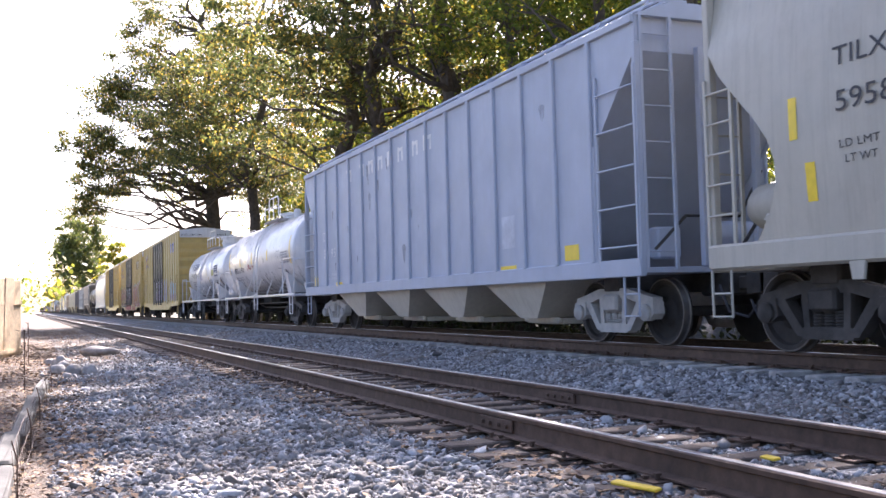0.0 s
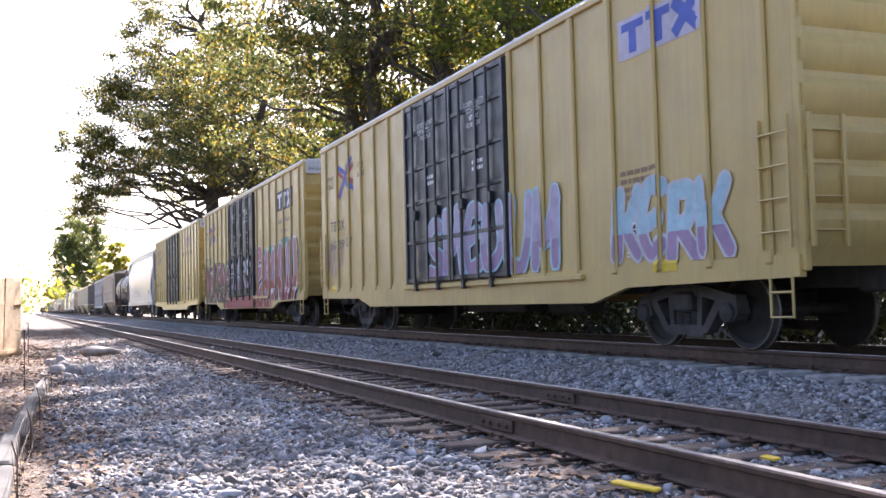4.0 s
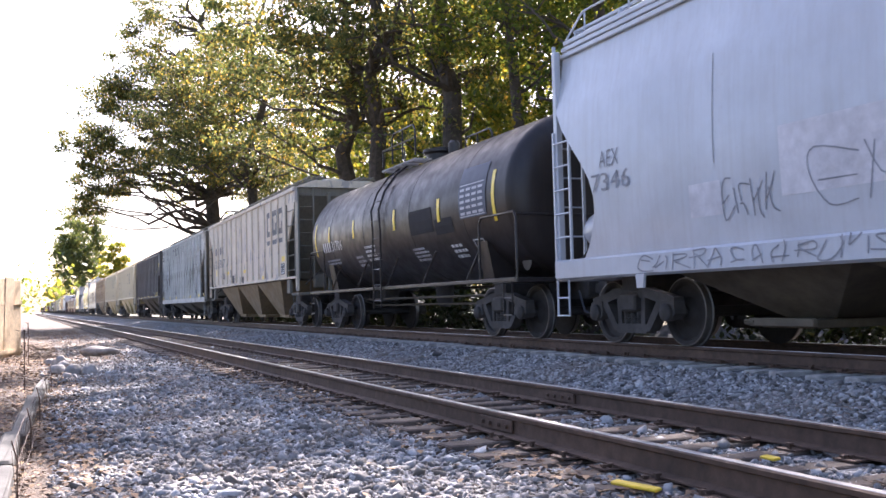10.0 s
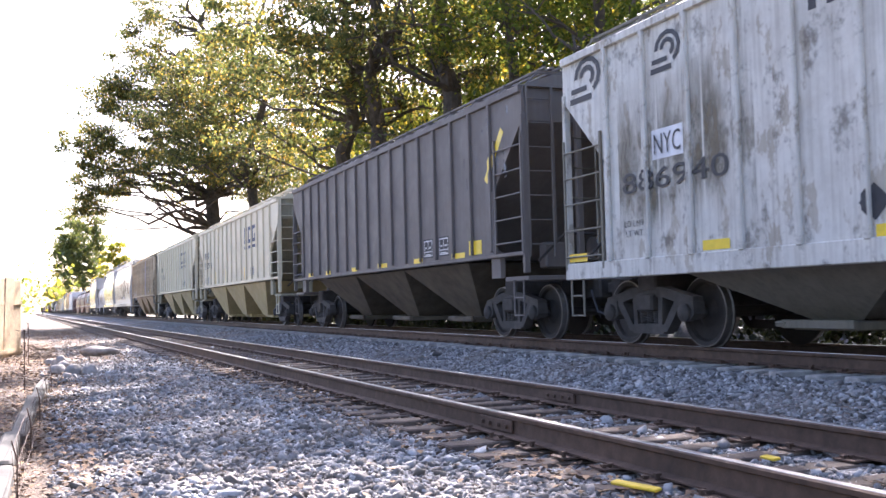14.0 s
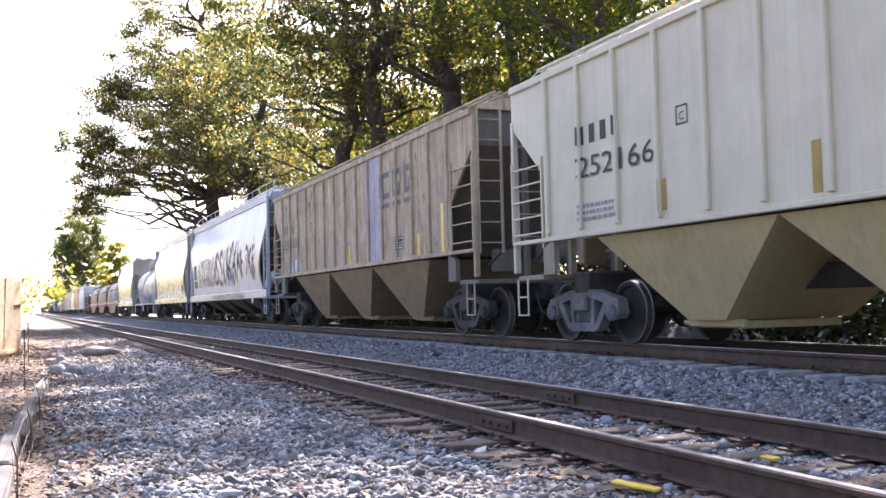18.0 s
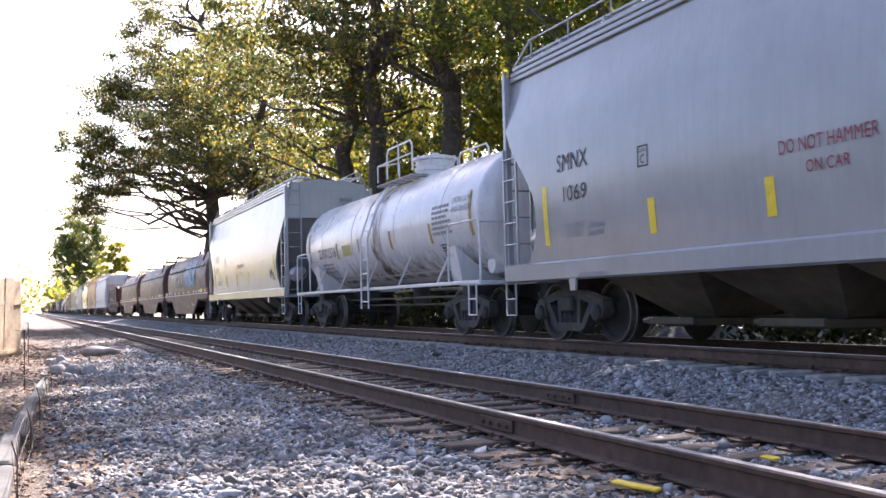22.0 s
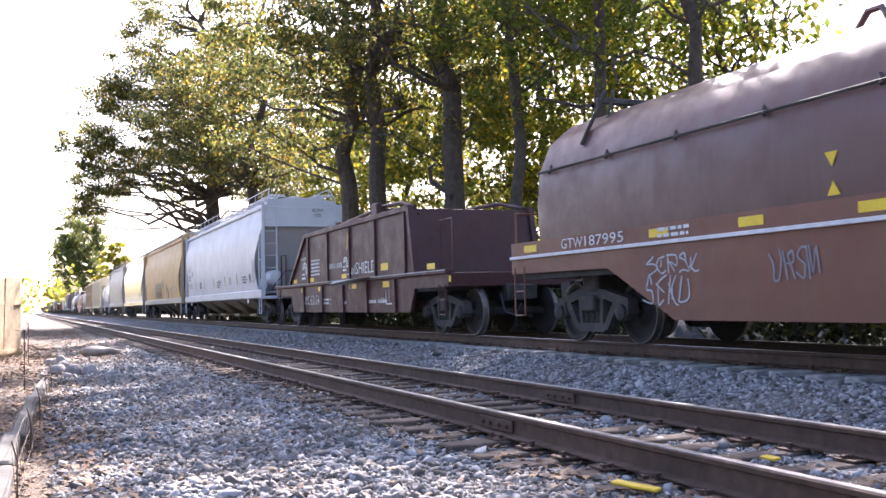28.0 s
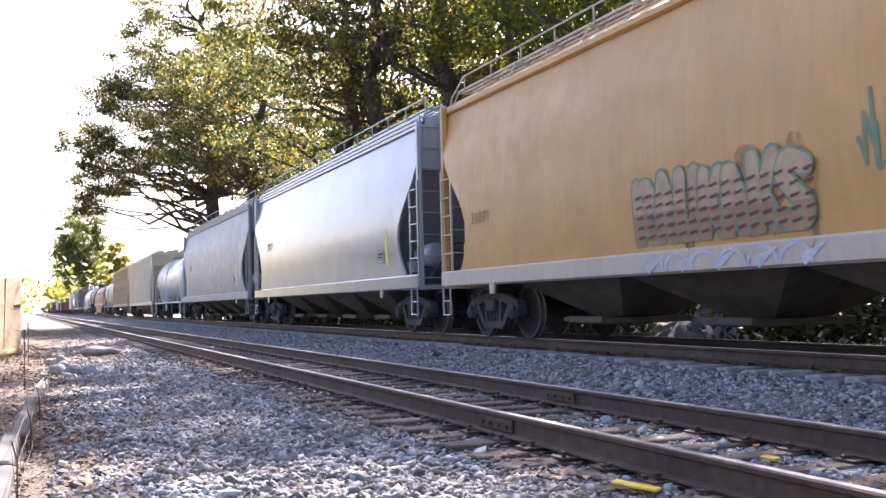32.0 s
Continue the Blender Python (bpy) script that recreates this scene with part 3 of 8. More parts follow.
def undergrowth():
    """Bushes at the foot of the wood, shade put into their leaf colour."""
    rnd = random.Random(77)
    for i in range(66):
        x = -66 + i * 1.6 + rnd.uniform(-0.6, 0.6)
        y0 = 16.4 if -21 < x < -15.5 else 11.7
        if i >= 40:
            x, y0 = -38 + (i - 40) * 1.2 + rnd.uniform(-0.4, 0.4), 17.2
        y = y0 + rnd.uniform(0, 1.6)
        b = thing("bush", "low dark green bush under the trees", "bush", "undergrowth")
        b.location = (x, y, ground_z(x, y))
        h = rnd.uniform(1.2, 2.6)
        wood = Build()
        pts = []
        for k in range(9):
            c = Vector((rnd.uniform(-1.3, 1.3), rnd.uniform(-0.9, 0.9), rnd.uniform(0.4, 1) * h))
            limb(wood, (rnd.uniform(-0.1, 0.1), 0, -0.05), c, 0.03, 0.01, rnd, 0.15, 4, 4)
            pts.append(np.random.normal(0, 1, (150, 3)) * np.array([0.5, 0.45, 0.4]) + np.array(c))
        part("stem", wood, M_BARK, b)
        q = np.concatenate(pts)
        q[:, 2] = np.abs(q[:, 2])
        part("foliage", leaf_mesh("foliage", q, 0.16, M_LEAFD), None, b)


undergrowth()


def far_woods():
    q = []
    rnd = random.Random(5)
    for i in range(900):
        x = rnd.uniform(-420, -10)
        d = rnd.uniform(0, 9)
        y = 27 + d + max(0, (-x - 80) * 0.03)
        top = 9 + 4 * noise.noise((x * 0.05, 1.0, 2.0)) if x > -75 else 4.5
        q.append(np.random.normal(0, 1, (34, 3)) * np.array([1.6, 1.2, 1.3]) + np.array([x, y, rnd.uniform(0.3, 1) * top]))
    tagged(new("far_woods", leaf_mesh("far_woods", np.concatenate(q), 0.55, M_LEAFB)), "distant green and yellow woodland edge", "woods", kind="stuff")
    q = []
    for i in range(260):
        x = rnd.uniform(-700, -260)
        y = rnd.uniform(-220, 10)
        q.append(np.random.normal(0, 1, (26, 3)) * np.array([5, 5, 2.5]) + np.array([x, y, rnd.uniform(0.2, 1) * 11]))
    tagged(new("far_hedge", leaf_mesh("far_hedge", np.concatenate(q), 1.6, M_LEAFB)), "distant tree line on the horizon", "woods", kind="stuff")


far_woods()


def unseen_belt():
    """Unseen tree belt added behind the camera: closes that side, shapes the cars' reflections."""
    rnd = random.Random(15)
    q = []
    for i in range(620):
        x = rnd.uniform(-150, 40)
        top = 7.5 + 2.5 * noise.noise((x * 0.07, 4.0, 1.0))
        q.append(np.random.normal(0, 1, (34, 3)) * np.array([1.2, 1.0, 0.9]) + np.array([x, -26 - rnd.uniform(0, 6), 0.6 + rnd.uniform(0.0, 1.0) * top]))
    # dark leaves, so that the cars mirror a dim band
    tagged(new("unseen_tree_belt", leaf_mesh("unseen_tree_belt", np.concatenate(q), 0.6, M_LEAFD)), "leafy green tree belt along the lane", "woods", kind="stuff")


unseen_belt()


def gravel_heap():
    b = Build()
    n, m = 26, 14
    v = []
    for i in range(n + 1):
        for j in range(m + 1):
            u, w = i / n * 2 - 1, j / m * 2 - 1
            r = max(0.0, 1 - (u * u + w * w) ** 0.75)
            x, y = -18.2 + u * 3.6, 14.6 + w * 1.9
            v.append((x, y, -0.7 + 1.25 * r + 0.10 * noise.noise((x * 1.4, y * 1.4, 0)) * (r > 0)))
    f = [(i * (m + 1) + j, (i + 1) * (m + 1) + j, (i + 1) * (m + 1) + j + 1, i * (m + 1) + j + 1) for i in range(n) for j in range(m)]
    b.add(v, f)
    solid("gravel_mound", b, M_HEAP, "heap of dark crushed stone beyond the tracks", "stone heap")


gravel_heap()


# ---- the near side: kerb, stones, boards ----
def kerb():
    """Low concrete edging that holds back the leafy soil, and a slack wire mesh along it."""
    rnd = random.Random(3)
    k = thing("kerb", "old low concrete edging between leafy soil and gravel", "kerb")
    line = lambda x: -0.20 + 0.030 * (-x - 7.4) + 0.0008 * (-x - 7.4) ** 2
    x = -16.6
    while x < -3.5:
        L = rnd.uniform(1.5, 2.3)
        b = Build().box(-L / 2 + 0.012, L / 2 - 0.012, -0.07, 0.07, -0.4, 0.0, 0.02)
        p = part("kerb_block", b, M_CONCRETE, k)
        xm = x + L / 2
        p.matrix_basis = pose(xm, line(xm) + rnd.uniform(-0.02, 0.02), -0.36 + rnd.uniform(-0.03, 0.03), rnd.uniform(-6, 2), rnd.uniform(-1.2, 1.2), -math.degrees(math.atan(0.030 + 0.0016 * (-xm - 7.4))) + rnd.uniform(-1, 1))
        x += L
    w = thing("wire_mesh", "slack rusty wire mesh standing against the edging", "wire fence")
    posts = [-15.6 + i * 2.3 for i in range(5)]
    for x in posts:
        y = line(x) + 0.14
        z = ground_z(x, y)
        part("post", Build().pipe([(x, y, z - 0.05), (x + 0.03, y, z + 0.30), (x + 0.06, y - 0.03, z + 0.42)], 0.005, 5), M_RAIL, w)
    for h in (0.08, 0.22, 0.36):
        pts = []
        for i in range(41):
            x = posts[0] + (posts[-1] - posts[0]) * i / 40
            y = line(x) + 0.15 - h * 0.1
            pts.append((x, y, ground_z(x, y) + h + 0.03 * noise.noise((x * 1.3, h * 5, 0))))
        part("wire", Build().pipe(pts, 0.0022, 4), M_RAIL, w)
    net = Build()
    for i in range(36):
        x = posts[0] + (posts[-1] - posts[0]) * i / 35
        y = line(x) + 0.14
        z = ground_z(x, y)
        net.tube((x, y, z), (x + 0.03, y - 0.03, z + 0.36), 0.0016, 4)
    part("mesh_wire", net, M_RAIL, w)["kind"] = "stuff"


kerb()


def boulder(x, y, size, seed, label="rounded grey field stone"):
    rnd = random.Random(seed)
    bm = bmesh.new()
    bmesh.ops.create_icosphere(bm, subdivisions=3, radius=1)
    for v in bm.verts:
        d = 1 + 0.22 * noise.noise(v.co * 1.3 + Vector((seed, 0, 0))) + 0.06 * noise.noise(v.co * 4 + Vector((0, seed, 0))) + 0.10 * abs(noise.noise(v.co * 2.2 + Vector((0, 0, seed))))
        v.co = Vector((v.co.x * size[0], v.co.y * size[1], v.co.z * size[2])) * d
    me = bpy.data.meshes.new("stone")
    bm.to_mesh(me)
    bm.free()
    me.shade_smooth()
    me.materials.append(M_BOULDER)
    ob = tagged(new("stone", me), label, "stone", "stones by the kerb")
    ob.matrix_basis = pose(x, y, ground_z(x, y) + size[2] * 0.55, 0, 0, rnd.uniform(0, 180))


for i, (x, y, s) in enumerate([(-23.4, 0.33, 0.15), (-22.4, 0.50, 0.18), (-21.9, 0.56, 0.14), (-20.6, 0.42, 0.17), (-20.2, 0.70, 0.17), (-20.0, 0.98, 0.16), (-23.9, 0.66, 0.12), (-19.2, 0.55, 0.09)]):
    boulder(x, y, (s, s * 0.85, s * 0.72), i + 2)
boulder(-22.1, 0.52, (0.11, 0.12, 0.17), 14, "upright pale stone set on a pile")
boulder(-27.3, 1.56, (0.46, 0.28, 0.16), 30, "long low pale stone half buried in gravel")


def board_fence():
    rnd = random.Random(9)
    f = thing("board_fence", "sunlit pale wooden board fence", "fence")
    for i, (x, y) in enumerate([(-27.6, -0.42), (-26.9, -0.60), (-26.2, -0.78), (-25.4, -0.97), (-24.7, -1.15), (-24.0, -1.33), (-23.3, -1.52), (-22.6, -1.7)]):
        b = Build().box(-0.36, 0.36, -0.016, 0.016, -0.05, 1.95 + rnd.uniform(-0.06, 0.06), 0.006)
        p = part("board", b, M_FENCE, f)
        p.matrix_basis = pose(x, y, ground_z(x, y) - 0.02, rnd.uniform(-2, 2), 0, -14 + rnd.uniform(-3, 3))
    b = Build()
    for z in (0.35, 1.55):
        b.add(*[Build().box(-3.0, 3.0, 0.02, 0.06, z, z + 0.09).v, Build().box(-3.0, 3.0, 0.02, 0.06, z, z + 0.09).f])
    r = part("fence_rail", b, M_FENCE, f)
    r.matrix_basis = pose(-25.1, -1.06, -0.68, 0, 0, -14.3)
    for x, y in ((-22.8, -0.1), (-15.5, -0.12)):
        s = thing("fence_stake", "thin rusty steel stake with wire", "stake", "wire stakes")
        s.location = (x, y, ground_z(x, y) - 0.1)
        part("post", Build().box(-0.008, 0.008, -0.008, 0.008, 0, 1.0, 0.003), M_RAIL, s)
        w = Build()
        for z in (0.35, 0.7, 1.05):
            w.pipe([(0, 0, z), (1.6, -0.02, z - 0.05), (3.2, -0.06, z)], 0.004, 4)
        part("wire", w, M_RAIL, s)


board_fence()


def litter():
    n = 14000
    x = np.random.uniform(-38, -4, n)
    y = 0.7 - np.random.gamma(2.0, 0.8, n)
    m = 1500
    x = np.concatenate([x, np.random.uniform(-28, -4, m), np.random.uniform(-24, -4, 1500), np.random.uniform(-62, -24, 5000)])
    y = np.concatenate([y, np.random.uniform(0.3, 6, m), np.random.normal(3.15, 0.22, 1500), np.random.uniform(-1.5, 2.2, 5000)])
    c = np.array([(a, b, ground_z(a, b) + 0.03) for a, b in zip(x, y)])
    t = np.array([(-0.5, 0, 0), (0, -0.36, 0.12), (0.55, 0, 0), (0, 0.36, 0.12)])
    s = 0.06 * np.random.uniform(0.6, 1.4, (len(c), 1)) * np.ones((1, 3))
    r = np.stack([np.random.uniform(0, math.tau, len(c)), np.random.uniform(-0.5, 0.5, len(c))], -1)
    tagged(new("fallen_leaves", scatter_mesh("fallen_leaves", t, [(0, 1, 2, 3)], c, s, r, M_LITTER)), "dry brown fallen leaves", "leaves", kind="stuff")


litter()

for x, y, w, rz in ((-4.83, 3.12, 0.30, 24), (-5.25, 4.42, 0.12, 10)):
    b = Build().box(-w / 2, w / 2, -0.035, 0.035, 0, 0.02, 0.006)
    ob = solid("yellow_marker", b, M_YELLOW, "yellow painted wooden offcut lying on the ballast", "marker")
    ob.matrix_basis = pose(x, y, ground_z(x, y) + 0.045, 2, 3, rz)


# ---- the train ----
SHARED = {}
SURF = {}    # for each car: the side's depth at height z, and stretches of it that stand proud


def shared(key, make):
    if key not in SHARED:
        SHARED[key] = make()
    return SHARED[key]


def sideframe(y, s):
    """One cast side frame of a bogie, outer face at y; s: outwards sign."""
    b = Build()
    y0, y1 = y, y - s * 0.16
    b.prism_y([(-1.02, 0.66), (-0.72, 0.72), (-0.35, 0.80), (0.35, 0.80), (0.72, 0.72), (1.02, 0.66), (1.02, 0.54), (0.7, 0.58), (0.36, 0.66), (-0.36, 0.66), (-0.7, 0.58), (-1.02, 0.54)], y0, y1)
    b.prism_y([(-0.36, 0.17), (0.36, 0.17), (0.42, 0.27), (0.33, 0.30), (-0.33, 0.30), (-0.42, 0.27)], y0, y1)
    for k in (-1, 1):
        b.prism_y([(k * 0.78, 0.60), (k * 0.63, 0.62), (k * 0.30, 0.20), (k * 0.44, 0.20)], y0, y1)
        b.prism_y([(k * 0.36, 0.70), (k * 0.26, 0.70), (k * 0.24, 0.28), (k * 0.33, 0.28)], y0, y1)
        b.prism_y([(k * 1.04, 0.60), (k * 0.74, 0.62), (k * 0.72, 0.42), (k * 0.80, 0.36), (k * 0.98, 0.36), (k * 1.06, 0.44)], y0 + s * 0.02, y1)
    return b


def wheelset_mesh():
    b = Build()
    b.lathe_y([(-1.0, 0.075), (1.0, 0.075)], 0, 0, 10)
    for s in (-1, 1):
        b.lathe_y([(s * 0.69, 0.10), (s * 0.69, 0.44), (s * 0.70, 0.485), (s * 0.725, 0.485), (s * 0.735, 0.46), (s * 0.82, 0.457), (s * 0.825, 0.44), (s * 0.81, 0.385),
                   (s * 0.765, 0.36), (s * 0.755, 0.2), (s * 0.80, 0.13), (s * 0.82, 0.10)], 0, 0, 32)
    me = b.mesh("wheelset", M_WHEEL)
    me.materials.append(M_TREAD)
    for f in me.polygons:
        c = f.center
        if math.hypot(c.x, c.z) > 0.44 and abs(c.y) > 0.73:
            f.material_index = 1
    return me


WHEELS = []


def bogie(car, cx, frame_mat=M_STEEL, pale=False):
    key = frame_mat.name
    def frame_mesh():
        b = Build()
        b.box(-0.2, 0.2, -1.16, 1.16, 0.47, 0.72, 0.03)
        return b.mesh("bogie", frame_mat)
    bg = part("bogie", shared("bogie" + key, frame_mesh), None, car, "cast steel bogie with two side frames")
    bg.location = (cx, 0, 0)
    for s in (-1, 1):
        part("side_frame", shared("frame%d" % s + key, lambda: sideframe(s * 1.09, s).mesh("side_frame", frame_mat)), None, bg)
    part("body_bolster", Build().box(cx - 0.22, cx + 0.22, -1.1, 1.1, 0.74, 1.08, 0.03), M_UNDER, car)
    def spring():
        rings = []
        for i in range(6):
            z = 0.285 + i * 0.032
            rings += [(z, 0.060), (z + 0.010, 0.074), (z + 0.020, 0.074), (z + 0.030, 0.060)]
        return Build().lathe_z(rings, 0, 0, 9).mesh("spring", frame_mat)
    def cap():
        return Build().lathe_y([(-0.06, 0.12), (0.06, 0.12), (0.08, 0.10), (0.10, 0.05)], 0, 0, 14).mesh("bearing", frame_mat)
    for k in (-0.16, 0.0, 0.16):
        part("spring", shared("spring" + key, spring), None, bg, at=(k, -1.02, 0))
    for s in (-1, 1):
        for k in (-0.889, 0.889):
            p = part("bearing", shared("cap" + key, cap), None, bg)
            p.matrix_basis = pose(k, s * 1.09, 0.457, 0, 0, 180 if s < 0 else 0)
    for k in (-0.889, 0.889):
        w = part("wheelset", shared("wheelset", wheelset_mesh), None, bg, "steel wheels on an axle")
        w.location = (k, 0, 0.457)
        r = None
        WHEELS.append((car, w, Vector((k, 0, 0.457))))
    return bg


def coupler(car, x, s):
    """Knuckle coupler and draft gear at one end."""
    b = Build()
    b.box(x - s * 0.5, x + s * 0.15, -0.22, 0.22, 0.66, 1.0, 0.03)
    b.box(x + s * 0.1, x + s * 0.45, -0.07, 0.07, 0.74, 0.92, 0.02)
    b.prism_y([(x + s * 0.4, 0.68), (x + s * 0.72, 0.70), (x + s * 0.74, 0.95), (x + s * 0.4, 0.98)], -0.15, 0.12)
    part("coupler", b, M_STEEL, car, "rusty knuckle coupler")
    h = Build()
    h.pipe([(x + s * 0.1, -0.35, 0.8), (x + s * 0.3, -0.36, 0.45), (x + s * 0.6, -0.3, 0.38), (x + s * 0.8, -0.25, 0.6)], 0.02, 6)
    part("brake_hose", h, M_BLACKMARK, car, "black rubber brake hose")


def ladder(car, x0, x1, y, z0, z1, n, mat, name="ladder", along="x"):
    r = 0.022
    def stile(w):
        if along == "x":
            return Build().box(w - r, w + r, y - 0.02, y + 0.012, z0, z1)
        return Build().box(y - 0.02, y + 0.02, w - r, w + r, z0, z1)
    root = part(name, stile(x0), mat, car)
    part("stile", stile(x1), mat, root)
    rung = Build().tube((x0, y - 0.015, 0), (x1, y - 0.015, 0), 0.014, 5) if along == "x" else Build().tube((y, x0, 0), (y, x1, 0), 0.014, 5)
    me = rung.mesh("rung", mat)
    for i in range(n):
        part("rung", me, None, root, at=(0, 0, z0 + (z1 - z0) * (i + 0.5) / n))
    return root


def stirrup(car, x, y, mat, z1=1.0, w=0.34, z0=0.42):
    b = Build()
    b.pipe([(x - w / 2, y, z1), (x - w / 2, y, z0), (x + w / 2, y, z0), (x + w / 2, y, z1)], 0.018, 6)
    b.tube((x - w / 2, y, (z0 + z1) / 2), (x + w / 2, y, (z0 + z1) / 2), 0.014, 5)
    return part("sill_step", b, mat, car)


def end_gear(car, L, mat, inset, frame_mat, stub=0.0):
    for s in (-1, 1):
        bogie(car, s * (L / 2 - inset), frame_mat)
        coupler(car, s * (L / 2 - 0.05), s)
    if stub:
        for s in (-1, 1):
            part("stub_sill", Build().box(s * (L / 2 - stub), s * (L / 2 - 0.1), -0.2, 0.2, 0.72, 1.02, 0.02), M_UNDER, car, "dark stub sill")
        for y, z in ((-0.55, 0.78), (-0.3, 0.62)):
            part("train_pipe", Build().pipe([(-L / 2 + 1.4, y, z + 0.15), (-L / 2 + 2.6, y, z), (L / 2 - 2.6, y, z), (L / 2 - 1.4, y, z + 0.15)], 0.025, 6), M_BAY, car)
    else:
        part("centre_sill", Build().box(-L / 2 + 0.1, L / 2 - 0.1, -0.17, 0.17, 0.72, 1.02, 0.02), M_UNDER, car, "dark centre sill")


def bay_mesh(x, w_top, w_bot, z_top, z_bot, y_top=1.42, y_bot=0.55):
    b = Build()
    b.loft([[(x - w_bot / 2, -y_bot, z_bot), (x + w_bot / 2, -y_bot, z_bot), (x + w_bot / 2, y_bot, z_bot), (x - w_bot / 2, y_bot, z_bot)],
            [(x - w_top / 2, -y_top, z_top), (x + w_top / 2, -y_top, z_top), (x + w_top / 2, y_top, z_top), (x - w_top / 2, y_top, z_top)]])
    return b


def gate(car, x, w, z, mat, y=0.95):
    b = Build()
    b.box(x - w / 2, x + w / 2, -y, y, z - 0.07, z + 0.03, 0.01)
    b.box(x - w / 2 - 0.08, x + w / 2 + 0.08, -y - 0.12, -y - 0.05, z - 0.05, z + 0.05, 0.01)
    b.tube((x - w / 2 - 0.16, -y - 0.1, z), (x - w / 2, -y - 0.1, z), 0.035, 6)
    part("outlet_gate", b, mat, car)


def roof_walk(car, L, z, mat, rail=True, y=0.95, eave_y=1.35, eave_z=4.4):
    """Running boards along the roof on brackets, and the low rail at their edge."""
    b = Build()
    for s in (-1, 1):
        for k in range(4):
            yy = s * (y - 0.21 + k * 0.14)
            b.box(-L / 2 + 0.1, L / 2 - 0.1, yy - 0.025, yy + 0.025, z, z + 0.035)
    n = int(L / 1.25)
    for i in range(n + 1):
        x = -L / 2 + 0.25 + (L - 0.5) * i / n
        for s in (-1, 1):
            b.box(x - 0.02, x + 0.02, s * (y - 0.3), s * (y + 0.3), z - 0.05, z)
            b.tube((x, s * (y + 0.28), z - 0.03), (x, s * eave_y, eave_z - 0.02), 0.014, 5)
    part("running_board", b, mat, car, "see-through metal roof walkway")
    if rail:
        r = Build()
        for s in (-1, 1):
            for i in range(n + 1):
                x = -L / 2 + 0.45 + (L - 0.9) * i / n
                r.tube((x, s * (y + 0.24), z - 0.04), (x, s * (y + 0.24), z + 0.26), 0.014, 5)
            r.pipe([(-L / 2 + 0.02, s * eave_y, eave_z - 0.35), (-L / 2 + 0.1, s * (eave_y - 0.06), eave_z + 0.2), (-L / 2 + 0.4, s * (y + 0.24), z + 0.26), (L / 2 - 0.4, s * (y + 0.24), z + 0.26), (L / 2 - 0.1, s * (eave_y - 0.06), eave_z + 0.2), (L / 2 - 0.02, s * eave_y, eave_z - 0.35)], 0.018, 6)
        part("roof_rail", r, mat, car)


def hatches(car, L, z, mat, n, r=0.42):
    for i in range(n):
        x = -L / 2 + 1.2 + (L - 2.4) * i / (n - 1)
        b = Build()
        b.lathe_z([(z - 0.12, r), (z, r), (z + 0.05, r * 0.8), (z + 0.08, r * 0.3)], x, 0, 14)
        part("hatch", b, mat, car)


def panel(car, x, z, w, h, y, mat, name="stencil_panel", label=""):
    b = Build()
    b.box(x, x + w, y - 0.005, y, z, z + h)
    return part(name, b, mat, car, label, smooth=False)


